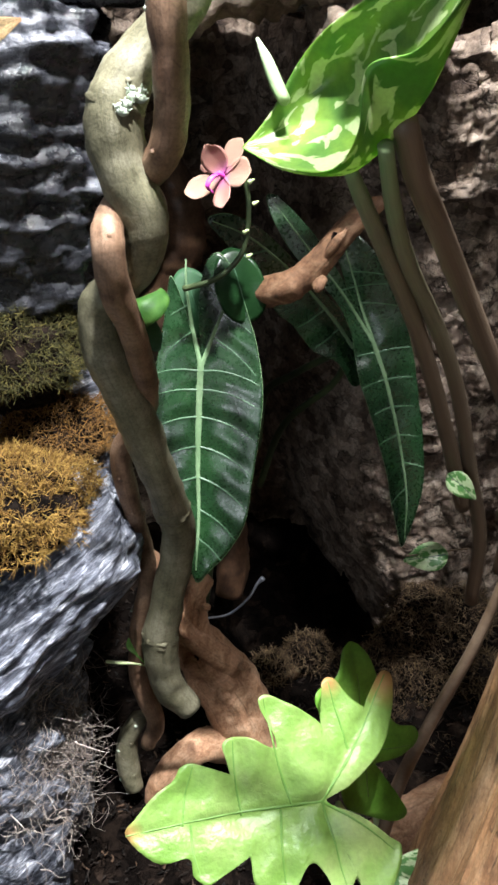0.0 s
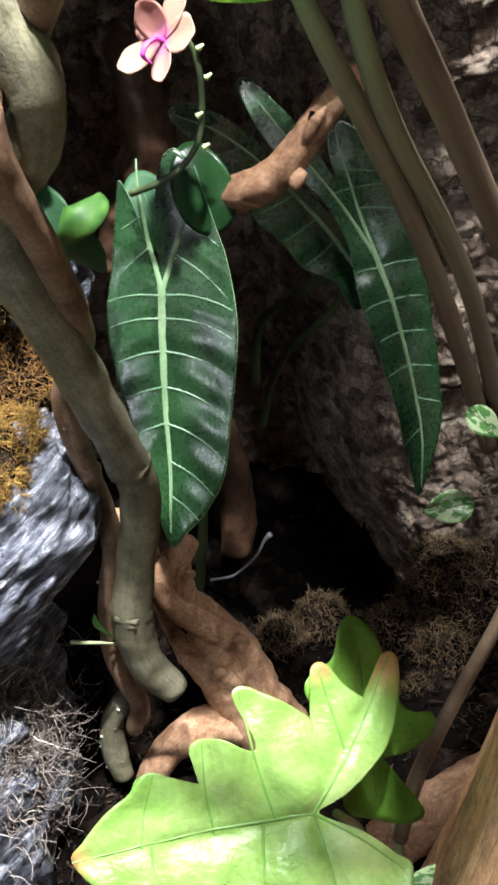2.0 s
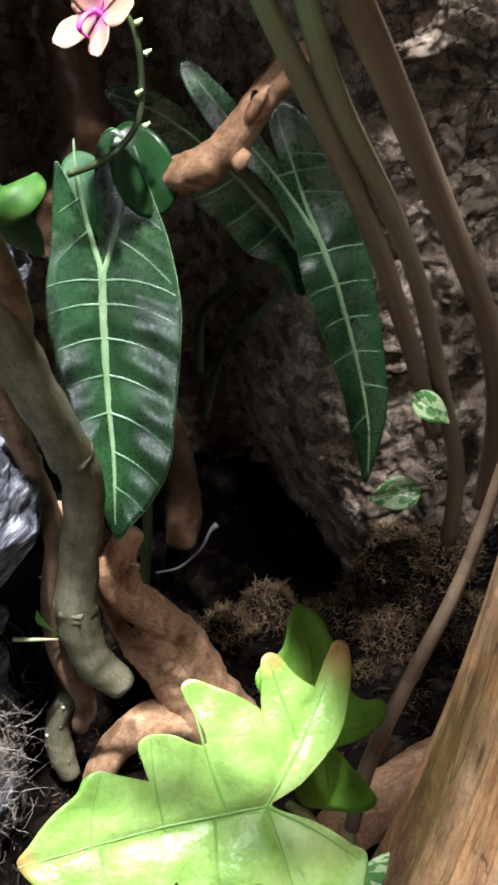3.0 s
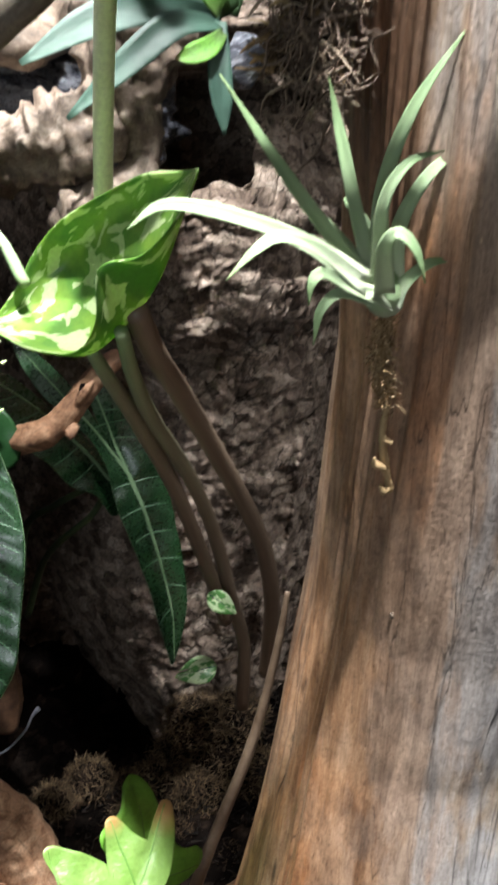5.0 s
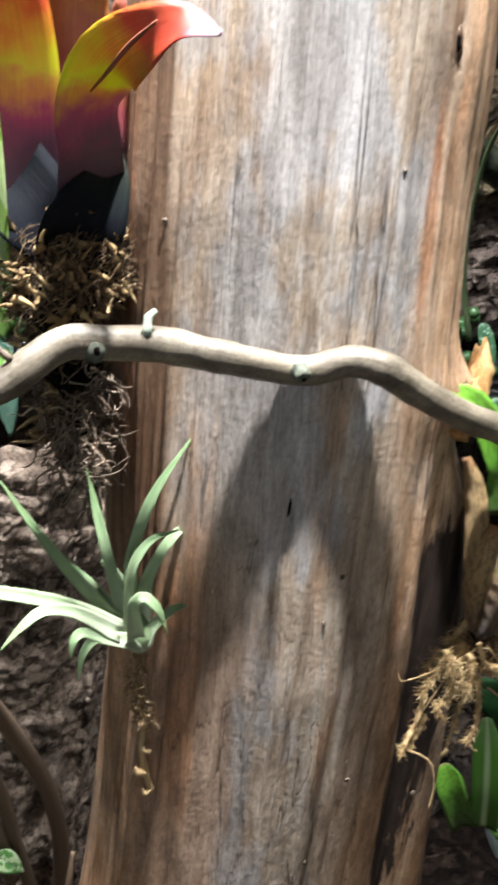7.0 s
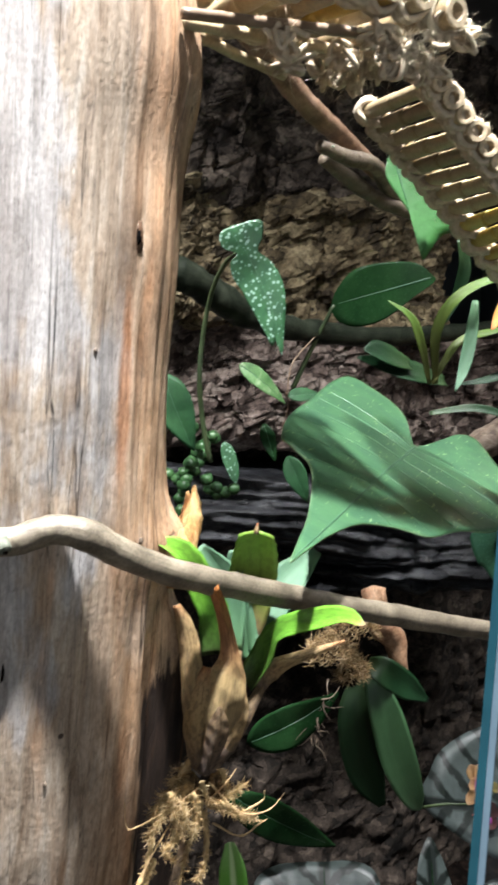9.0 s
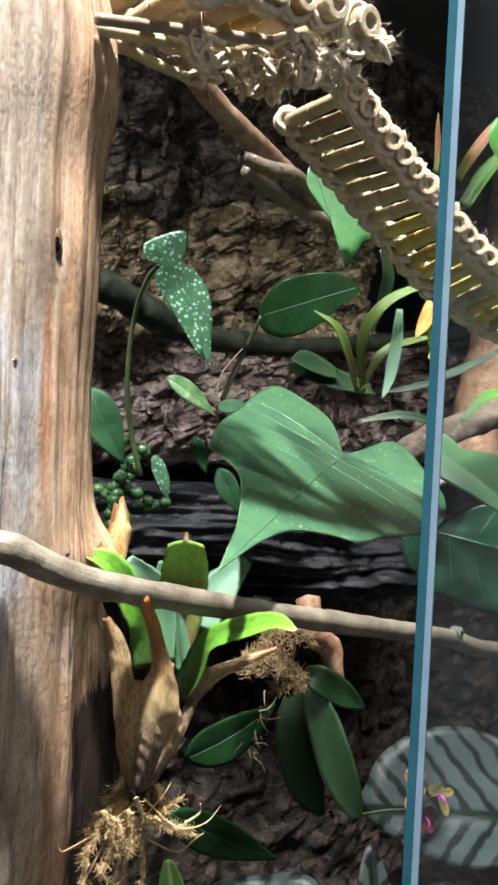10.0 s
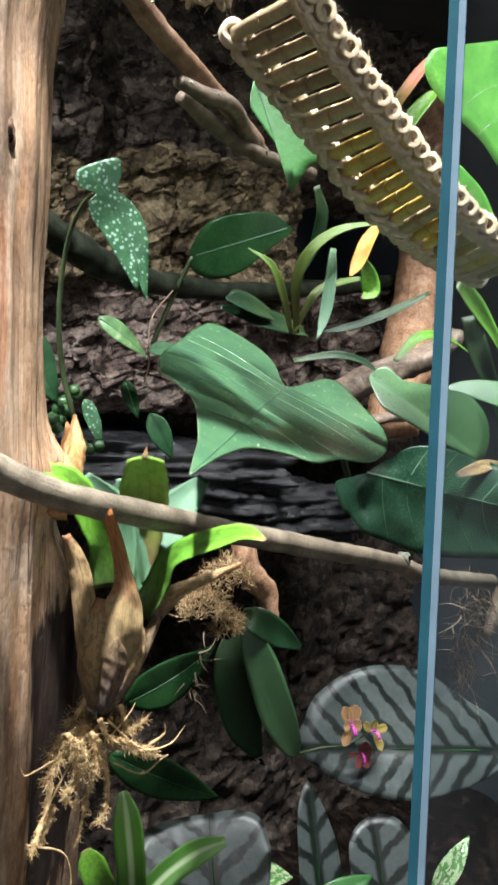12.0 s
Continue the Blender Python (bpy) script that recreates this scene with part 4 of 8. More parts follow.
slab("tank_wall_east", (1.56, 0.04, 0.55), (1.62, 1.0, 2.0), DARK_WALL, "dark side wall of the planted tank")


def ground_height(x, y):
    hollow = math.exp(-((x - 0.055) / 0.085) ** 4 - ((y - 0.80) / 0.075) ** 4)
    return 0.655 + 0.10 * (y - 0.4) - 0.10 * hollow + 0.03 * noise.fractal(Vector((x * 9, y * 9, 1)), 0.8, 2, 4)


def ground_point(u, w):
    x, y = -0.36 + 1.92 * u, 0.06 + 0.94 * w
    return x, y, ground_height(x, y)


whole("ground", relief(150, 80, ground_point), SOIL, "dark damp soil with bark litter on the tank floor", "soil", kind="structure")


# ---- cork bark at the back ----
def bark_left(u, w):
    x = -0.02 + 0.44 * u
    z = 0.62 + (0.642 + 0.08 * max(0.0, min(1.0, (x - 0.205) / 0.04))) * w
    y = 0.765 + 5.0 * (x - 0.19) ** 2 - 0.05 * (z - 1.0)
    top = max(0.0, z - 1.24) * 0.9
    ledge = max(0.0, min(1.0, (z - 1.136 - 0.010 * noise.noise(Vector((x * 40, 2, 0)))) / 0.006)) * max(0.0, min(1.0, (x - 0.10) / 0.02))
    side = max(0.0, min(1.0, (0.17 - x) / 0.07)), max(0.0, min(1.0, (0.10 - x) / 0.06))
    cave = 0.55 * max(0.0, 0.80 - z) * side[0] + 0.24 * max(0.0, 1.04 - z) * side[1]
    return x, min(y + cave, 0.985) + top - 0.016 * ledge - rugged(x, z, 2.0, 1.3, 0.025), z + 0.012 * noise.noise(Vector((x * 30, 0, 3)))


whole("cork_bark_log", relief(230, 370, bark_left), BARK, "rough brown cork bark log with deep furrows", "bark")


# added above the hollow to keep the lamps' light out of it
whole("cork_bark_chunk", lump((0.17, 0.845, 1.382), (0.15, 0.135, 0.036), 17.0, 60), BARK, "brown bark chunk added to shade the hollow below", "bark")


def bark_panel(x0, x1, z0, z1, y0, slope, seed, plate, depth, lean=0.0):
    """A piece of bark between x0..x1 and z0..z1 with ragged edges that curl back."""
    def point(u, w):
        x, z = x0 + (x1 - x0) * u, z0 + (z1 - z0) * w
        rag = 0.016 * noise.fractal(Vector((x * 26, seed, z * 26)), 0.7, 2, 4)
        y = y0 + slope * (x - 0.66) + lean * (z - z0) + 0.02 * math.sin(x * 17 + seed)
        rim = min(u, 1 - u) * (x1 - x0) / 0.02, min(w, 1 - w) * (z1 - z0) / 0.02
        y += 0.05 * (1 - min(1.0, rim[0])) ** 2 + 0.05 * (1 - min(1.0, rim[1])) ** 2
        return x + rag, y - rugged(x, z, seed, plate, depth), z + rag
    return point


whole("cork_bark_sheet", relief(230, 150, bark_panel(0.34, 1.25, 1.665, 1.95, 0.745, -0.25, 7.0, 0.7, 0.026)), BARK_DARK, "dark grey-brown cork bark panel on the back wall", "bark")
whole("cork_bark_sheet", relief(230, 110, bark_panel(0.40, 1.00, 1.530, 1.705, 0.735, -0.25, 8.0, 1.1, 0.022)), BARK_PALE, "yellowish broken cork bark piece on the back wall", "bark")
whole("cork_bark_sheet", relief(230, 200, bark_panel(0.34, 1.3, 1.385, 1.565, 0.765, -0.25, 9.0, 1.5, 0.024)), BARK_SHADE, "pinkish brown blocky cork bark, darkened as in shade", "bark")
whole("cork_bark_sheet", relief(150, 110, bark_panel(0.34, 1.45, 0.60, 1.43, 0.92, -0.25, 11.0, 1.0, 0.03)), BARK_LOW_SHADE, "cork bark low behind the plants, darkened as in shade", "bark")


def bark_far(u, w):
    x, z = -0.36 + 0.75 * u, 0.60 + 1.3 * w
    return x, 0.97 - rugged(x, z, 12.0, 1.0, 0.04), z


whole("cork_bark_backing", relief(110, 160, bark_far), BARK, "dark shaded cork bark on the back wall", "bark")


# ---- the big upright trunk ----
def trunk_section():
    core = [(-0.017, -0.071), (0.012, -0.068), (0.040, -0.058), (0.072, -0.014), (0.070, 0.045), (0.010, 0.095), (-0.050, 0.098), (-0.078, 0.060), (-0.094, 0.012), (-0.0915, -0.014), (-0.085, -0.026), (-0.071, -0.043), (-0.048, -0.062)]
    return spline(core, 220, closed=True)


def trunk():
    sec = trunk_section()
    v, f, u = [], [], []
    rows = 330
    for i in range(rows):
        z = 0.60 + 1.34 * i / (rows - 1)
        flare = max(0.0, 1.12 - z)
        bulge = math.exp(-((z - 1.60) / 0.035) ** 2)
        burr = math.exp(-((z - 1.378) / 0.016) ** 2)
        lean = max(-0.014, min(0.030, 0.085 * (1.285 - z) + 0.05 * max(0.0, 1.25 - z)))
        tuck = 0.015 * max(0.0, min(1.0, (1.38 - z) / 0.15))
        for j, (x, y) in enumerate(sec):
            a = math.atan2(y, x)
            left = max(0.0, -math.cos(a - 0.25))
            right = max(0.0, math.cos(a + 0.52))
            r = 1 + 0.55 * flare * 1.5 * left + 1.9 * flare * flare * 1.4 + 0.12 * bulge * right - 0.055 * math.exp(-((z - 1.452) / 0.045) ** 2) * right + 0.17 * burr * max(0.0, math.cos(a + 0.52)) ** 6
            rise, fall = max(0.0, min(1.0, (a + 0.98) / 0.35)), max(0.0, min(1.0, (0.9 - a) / 0.5))
            r += 0.27 * max(0.0, min(1.0, (1.362 - z) * 26)) * rise * rise * (3 - 2 * rise) * fall
            g = 0.030 * noise.noise(Vector((x * 140, y * 140, z * 3.0))) + 0.018 * noise.noise(Vector((x * 420, y * 420, z * 7.0))) + 0.03 * noise.noise(Vector((x * 30, y * 30, z * 5)))
            crack = noise.noise(Vector((x * 85 + 3, y * 85, z * 1.3)))
            if crack > 0.55:
                g -= 0.10 * (crack - 0.55)
            hole = math.exp(-((z - 1.328) / 0.013) ** 2) * math.exp(-((a + 2.13) / 0.018) ** 2)
            knot = math.exp(-((z - 1.519) / 0.009) ** 2) * math.exp(-((a + 1.40) / 0.045) ** 2)
            r *= 1 + g - 0.08 * hole - 0.025 * knot + 0.02 * math.exp(-((z - 1.519) / 0.020) ** 2) * math.exp(-((a + 1.40) / 0.2) ** 2)
            gap = 0.1745 - 0.222 - x * r + 0.011 * noise.noise(Vector((3, z * 17, 1)))
            r -= 0.022 * max(0.0, min(1.0, gap / 0.002)) * max(0.0, min(1.0, (1.32 - z) / 0.05)) * max(0.0, min(1.0, -y / 0.02))
            ease = max(0.0, min(1.0, x / 0.07))
            back = max(0.0, min(1.0, -x / 0.06)) * max(0.0, min(1.0, (y + 0.03) / 0.02))
            v.append((0.222 + x * r + 0.76 * lean * ease + tuck * back, 0.325 + y * r + lean, z))
            u.append((j / 220, z))
    n = 220
    for i in range(rows - 1):
        for j in range(n):
            k = (j + 1) % n
            f.append((i * n + j, i * n + k, (i + 1) * n + k, (i + 1) * n + j))
    f.append(tuple((rows - 1) * n + j for j in range(n)))
    return v, f, u


tree = thing("tree_trunk", (0.222, 0.325, 0.66), "weathered grey and tan barkless tree trunk with cracks", "tree trunk")
body = part("trunk_body", trunk(), WOOD_ROT_SHADED, tree)
rng = random.Random(31)
for k in range(14):
    q = Vector((0.222 + 0.0790 * math.cos(-0.98 + 0.042 * k), 0.325 + 0.0790 * math.sin(-0.98 + 0.042 * k), 1.362 + 0.0012 * k))
    d = Vector((0.16 + 0.05 * rng.random(), -0.05, 0.9 + 0.2 * rng.random())).normalized()
    h = 0.022 + 0.012 * rng.random()
    part("splinter", tube([q, q + d * h * 0.5 + Vector((0.003, -0.001, 0)), q + d * h], [0.0056, 0.0050, 0.0008], 8, 14, 0.35, 150, 0.7, seed=k), SPLINTER, tree, "splintered orange wood of a burr")
eye = Vector((0.2300, 0.2430, 1.5170))
eye = min((p.co for p in body.data.vertices), key=lambda p: (p - eye).length)
for s in (1.0, 0.55):
    part("knot", lump(eye + Vector((0.0004, 0.0012, 0.0)) * s, (0.0034 * s, 0.0024, 0.0082 * s), 3.0 + s, 18), VINE_DEEP if s == 1.0 else SOIL, tree, "small dark knot with a torn rim")

slit = Vector((0.1808, 0.2577, 1.3360))
slit = min((p.co for p in body.data.vertices), key=lambda p: (p - slit).length)
# soil-dark lump painted in for the shade inside a slit
part("crack", lump(slit + Vector((0, 0.0014, 0)), (0.0013, 0.0020, 0.0085), 6.0, 18), SOIL, tree, "dark lump for the shade in a slit")

for k, q in enumerate([(0.210, 0.271, 1.161), (0.171, 0.314, 1.138), (0.229, 0.270, 1.203), (0.202, 0.253, 1.286), (0.207, 0.252, 1.305), (0.283, 0.287, 1.175), (0.212, 0.243, 1.469), (0.243, 0.243, 1.387), (0.133, 0.289, 1.441)]):
    q = Vector(q)
    q = min((p.co for p in body.data.vertices), key=lambda p: (p - q).length)
    part("chip", lump(q, (0.0010 + 0.0004 * (k % 3), 0.0009, 0.0013 + 0.0005 * (k % 2)), 60.0 + k, 8), DRIFT_PALE, tree, "pale grit stuck to the wood")

# ---- stones on the left, with moss and roots ----
whole("slate_rock", rock((-0.225, 0.64, 1.205), (0.26, 0.24, 0.25), (8, 6, 24), 3.0, 0.13, 76, 0.11), SLATE_WET, "wet dark grey layered slate rock", "rock", "stacked rocks")
whole("slate_rock", rock((-0.08, 0.745, 1.325), (0.46, 0.30, 0.10), (4, 3, 8), 5.0, 0.14, 76, 0.12), SLATE_WET, "flat dark slate ledge above the hollow", "rock", "stacked rocks")
whole("slate_rock", rock((-0.184, 0.57, 0.9067), (0.25, 0.24, 0.082), (6, -40, 14), 8.0, 0.10, 46, 0.10), SLATE_SLAB, "pale streaked slate slab under golden moss", "rock", "stacked rocks")
whole("slate_rock", rock((-0.265, 0.55, 0.72), (0.26, 0.26, 0.30), (0, 8, 20), 12.0), SLATE_SLAB, "dark wet slate boulder with root mat", "rock", "stacked rocks")
whole("slate_rock", rock((-0.20, 0.68, 1.0), (0.20, 0.18, 0.22), (0, 8, 15), 15.0), SLATE, "dark slate rock between moss cushions", "rock", "stacked rocks")


def cushion(c, r, mess=1.5):
    def spot(rng):
        a, b = rng.uniform(0, 2 * math.pi), math.acos(rng.uniform(-0.2, 1))
        d = Vector((math.sin(b) * math.cos(a), math.sin(b) * math.sin(a), math.cos(b)))
        k = 1 + 0.30 * noise.fractal(d * 2.2 + Vector(c) * 50, 0.8, 2, 3)
        p = Vector((c[0] + d.x * r[0] * k, c[1] + d.y * r[1] * k, c[2] + d.z * r[2] * k))
        return p * 1.0, d + Vector((rng.uniform(-1, 1), rng.uniform(-1, 1), rng.uniform(-1, 1))) * mess
    return spot


def moss(name, c, r, material, count, seed, label, length=0.014, width=0.00034):
    t = thing(name, c, label, "moss", kind="stuff")
    part("moss_body", lump(c, r, seed), SOIL, t)
    part("moss_strands", fibres(count * 2, cushion(c, r), length, width, 0.7, seed, 4), material, t)
    return t


moss("moss_cushion", (-0.165, 0.600, 1.062), (0.050, 0.06, 0.040), MOSS_GREEN, 5200, 1, "olive green moss cushion on the slate", 0.007)
moss("moss_cushion", (-0.140, 0.600, 1.000), (0.040, 0.05, 0.030), MOSS_RUST, 2600, 2, "rusty golden moss between the rocks", 0.008)
moss("moss_cushion", (-0.160, 0.520, 0.985), (0.056, 0.055, 0.036), MOSS_GOLD, 6400, 3, "thick golden moss cushion on the slate slab", 0.008)


def root_mat_spot(rng):
    x, y, z = -0.155 + rng.gauss(0, 0.016), 0.525 + rng.gauss(0, 0.026), 0.772 + rng.gauss(0, 0.030)
    return (x, y, z), (rng.uniform(-0.4, 1), rng.uniform(-1, 0.4), rng.uniform(-0.9, 0.7))


whole("root_mat", fibres(3400, root_mat_spot, 0.026, 0.00030, 0.75, 11, 9), ROOTS_PALE, "tangled mat of thin dry roots on the rock", "roots", kind="stuff")


# ---- twisted vines ----
def vine(name, pts, radii, material, label, n=90, seed=0.0, rings=()):
    """rings: how far along its nodes lie, from 0 to 1."""
    t = thing(name, tuple(pts[-1]), label, "vine", "twisted vines")
    part("stem", tube(pts, radii, 20, n, 0.13, 42, seed=seed), material, t)
    path, rad = spline(pts, 200), spline([[r] for r in radii], 200)[:, 0]
    for k, s in enumerate(rings):
        i = int(s * 196) + 1
        p, d = path[i], path[i + 1] - path[i - 1]
        d = d / np.linalg.norm(d)
        r = rad[i]
        part("node", tube([p - d * 0.0055, p - d * 0.0015, p + d * 0.0012, p + d * 0.0045], [r * 0.95, r * 1.02, r * 1.035, r * 0.94], 20, 12, 0.16, 130, seed=seed + k), material, t, "ridged ring scar")
    for k in range(7):
        i = int((0.06 + 0.13 * k + 0.02 * math.sin(seed + k * 5)) * 196)
        a = 4.2 + 1.1 * math.sin(k * 2.3 + seed)
        q = Vector(path[i]) + Vector((math.cos(a) * rad[i], math.sin(a) * rad[i] * 0.95, 0.2 * rad[i]))
        part("bud_scar", lump(q, (0.0016, 0.0014, 0.0012 + 0.0004 * (k % 3)), seed + k, 8), LICHEN if k % 3 == 0 else material, t)
    return t


vine("vine", [(-0.0243, 0.462, 1.2971), (-0.0295, 0.462, 1.2817), (-0.0441, 0.46, 1.2669), (-0.0568, 0.454, 1.2497), (-0.0609, 0.45, 1.2346), (-0.0572, 0.449, 1.2112), (-0.0498, 0.449, 1.189), (-0.0555, 0.456, 1.1665), (-0.0696, 0.47, 1.1504), (-0.0796, 0.476, 1.1366), (-0.0776, 0.478, 1.113), (-0.0691, 0.487, 1.0823), (-0.0591, 0.498, 1.0444), (-0.049, 0.512, 0.997), (-0.0446, 0.518, 0.9654), (-0.0535, 0.524, 0.9128), (-0.0613, 0.528, 0.8699), (-0.0571, 0.534, 0.8278), (-0.0425, 0.538, 0.8011)], [0.0105, 0.0105, 0.0112, 0.0125, 0.0135, 0.0132, 0.0125, 0.011, 0.010, 0.0105, 0.0115, 0.0118, 0.0118, 0.0115, 0.0112, 0.0115, 0.0128, 0.0120, 0.0100], VINE, "thick grey-green twisted vine with knots", 120, 0.0, (0.20, 0.42, 0.74, 0.89))
vine("vine", [(-0.0345, 0.432, 1.2947), (-0.0339, 0.432, 1.2761), (-0.033, 0.434, 1.2587), (-0.0342, 0.438, 1.24), (-0.0409, 0.446, 1.2182), (-0.0575, 0.474, 1.1996), (-0.0647, 0.446, 1.1922), (-0.0649, 0.434, 1.1807), (-0.0636, 0.444, 1.1558), (-0.0592, 0.46, 1.1296), (-0.057, 0.48, 1.0992), (-0.0599, 0.502, 1.0684), (-0.0715, 0.526, 1.0415), (-0.0811, 0.532, 1.0223), (-0.0787, 0.534, 0.9919), (-0.0711, 0.536, 0.9509), (-0.0687, 0.537, 0.9174), (-0.0777, 0.542, 0.8736), (-0.0805, 0.546, 0.8221), (-0.0704, 0.55, 0.7757), (-0.0781, 0.556, 0.7436)], [0.0083, 0.0085, 0.0083, 0.008, 0.0078, 0.0075, 0.0075, 0.0078, 0.0078, 0.0075, 0.0072, 0.007, 0.0068, 0.0066, 0.0068, 0.0066, 0.0062, 0.0066, 0.0068, 0.0072, 0.006], VINE_RED, "red-brown vine wound round the green one", 130, 4.0, (0.52, 0.73))
vine("vine_stub", [(-0.0838, 0.56, 0.7687), (-0.0953, 0.562, 0.7421), (-0.0957, 0.56, 0.7126), (-0.0914, 0.556, 0.6943)], [0.007, 0.0085, 0.009, 0.008], VINE, "short grey vine stub with a rounded end", 24, 9.0)
whole("dry_leaf_tip", strap([(-0.1389, 0.5200, 1.2624), (-0.1268, 0.5200, 1.2686), (-0.1154, 0.5200, 1.2733)], [0.006, 0.0055, 0.0008], (0.2, -0.9, 0.4), 0.3, 0.0008, 12, 6), DRY, "pointed dry brown leaf tip over the rock", "dry leaf")
lich = thing("lichen", (-0.0528, 0.44, 1.2431), "pale grey-green lichen flakes on the vine", "lichen", kind="stuff")
for k, q in enumerate([(-0.0507, 0.4405, 1.2461), (-0.0488, 0.446, 1.2478), (-0.0535, 0.438, 1.2431), (-0.0566, 0.4385, 1.242), (-0.0524, 0.443, 1.2486), (-0.0476, 0.443, 1.2449), (-0.055, 0.437, 1.2404)]):
    part("flake", lump(q, (0.0030, 0.0022, 0.0022), 40.0 + k * 3, 12), LICHEN, lich)
    part("flake_edge", fibres(14, cushion(q, (0.0032, 0.0022, 0.0024)), 0.0016, 0.0005, 0.5, 900 + k, 3), LICHEN, lich)
sprout = thing("sprout", (-0.0846, 0.538, 0.8559), "tiny green sprout growing from the vine", "sprout")
part("stalk", tube([(-0.0724, 0.54, 0.8385), (-0.0795, 0.528, 0.8509), (-0.0898, 0.522, 0.857), (-0.099, 0.52, 0.8596)], [0.0007, 0.0009, 0.0013, 0.0012], 6, 10), STEM, sprout)
part("leaf", strap([(-0.0724, 0.54, 0.8385), (-0.0786, 0.53, 0.8576), (-0.0821, 0.524, 0.8703), (-0.0822, 0.522, 0.8796)], [0.0004, 0.0010, 0.0024, 0.0004], (0, -1, 0.2), n=10, m=4), LEAF_BRIGHT, sprout)
# the hollow's shade is put into this branch's dark colour
whole("driftwood_branch", tube([(-0.0723, 0.745, 1.1767), (-0.0653, 0.735, 1.1616), (-0.0563, 0.735, 1.1358), (-0.0537, 0.74, 1.1077), (-0.0629, 0.745, 1.083), (-0.0743, 0.745, 1.0489), (-0.085, 0.745, 1.0186)], [0.011, 0.013, 0.016, 0.017, 0.018, 0.020, 0.020], 18, 60, 0.16, 60, groove=0.3), VINE_DEEP, "reddish driftwood branch in the hollow, darkened as in shade", "driftwood")


# ---- the dark arrow-shaped leaves ----
def arrow_leaf(name, blade, label, ribs, laterals, vein_material, side_material, base, stalk, rim=0.0009):
    t = thing(name, base, label, "plant")
    blade.carve([p for p, _, _ in ribs] + [blade.side_path(*q[:4]) for q in laterals], 0.0017, 0.0085)
    leaf = part("blade", blade.sheet(34), ALOCASIA, t)
    for p, w0, w1 in ribs:
        part("main_vein", blade.vein(p, w0, w1, 26), vein_material, leaf, "pale raised main vein")
    for q in laterals:
        part("side_vein", blade.lateral(*q), side_material, leaf)
    part("margin", blade.rim(rim), vein_material, leaf, "pale leaf margin")
    if stalk:
        part("stalk", tube(stalk[0], stalk[1], 10, 26), STEM_DARK, t)
    return t


A1 = Blade((-0.0333, 0.5945, 1.0556), (-0.0241, -0.2809, -0.9594), (-0.091, -0.9551, 0.2819), [(0.0, 155.9), (-10.8, 145.9), (-21.7, 133.7), (-34.2, 110.0), (-38.6, 77.1), (-43.0, 38.9), (-43.6, 13.4), (-38.6, -15.2), (-32.1, -35.1), (-26.6, -52.5), (-20.0, -67.2), (-9.8, -77.2), (-1.6, -69.1), (2.4, -45.8), (1.2, -15.4), (3.9, -14.5), (11.8, -38.6), (18.0, -54.6), (22.0, -60.4), (24.1, -48.7), (27.1, -21.9), (32.4, 13.2), (27.7, 52.7), (18.2, 88.7), (9.3, 125.4)], fold=0.03, arch=-0.03, cup=0.06, ripple=0.008, waves=9, quilt=0.016, seed=2.0, n=140)
arrow_leaf("arrow_leaf_plant", A1, "glossy dark green arrow-shaped leaf with pale veins", [([(0, -3), (0.5, 60), (-1, 110), (0, 147)], 0.0026, 0.0006), ([(0, 0), (-8, -22), (-17, -46), (-20, -58)], 0.0018, 0.0005), ([(0, 0), (6, -24), (11, -52), (12, -72)], 0.0018, 0.0005)],
           [(0.5, y, s * a, 3.4, 0.0010, 0.0004, 0.985) for y, a in ((3, 96), (16, 92), (35, 86), (56, 80), (78, 74), (101, 66), (122, 56)) for s in (1, -1)] + [(x, y, a, 2.0, 0.0007, 0.0003) for x, y, a in ((6, -24, 55), (9, -42, 60), (-8, -20, -60), (-14, -38, -60))],
           VEIN, VEIN_SIDE, (-0.03, 0.60, 0.72), ([(-0.0339, 0.603, 1.0521), (-0.0295, 0.64, 1.0047), (-0.0286, 0.68, 0.9183), (-0.0355, 0.7, 0.8122), (-0.0474, 0.7, 0.7202)], [0.003, 0.0032, 0.0035, 0.004, 0.0045]))
A2 = Blade((0.0954, 0.6750, 1.0441), (0.1998, -0.2802, -0.9389), (0.2367, -0.9161, 0.3237), [(0.0, 167.8), (-19.4, 128.3), (-25.7, 89.5), (-27.8, 50.6), (-28.9, 20.0), (-26.0, -14.6), (-20.0, -36.2), (-13.3, -64.8), (-2.2, -82.1), (6.6, -87.4), (16.6, -76.4), (15.8, -51.3), (8.0, -27.8), (1.0, -2.9), (5.0, -17.9), (11.8, -37.7), (21.7, -63.3), (31.8, -86.6), (47.0, -110.5), (55.9, -121.5), (63.7, -121.0), (61.9, -102.2), (52.0, -76.9), (37.8, -56.1), (24.7, -35.2), (18.1, -15.3), (16.9, 1.7), (17.7, 24.1), (12.3, 60.0), (7.2, 94.9), (5.9, 129.6), (3.8, 155.0)], fold=0.14, arch=-0.05, ripple=0.008, waves=7, quilt=0.012, seed=5.0, n=170)
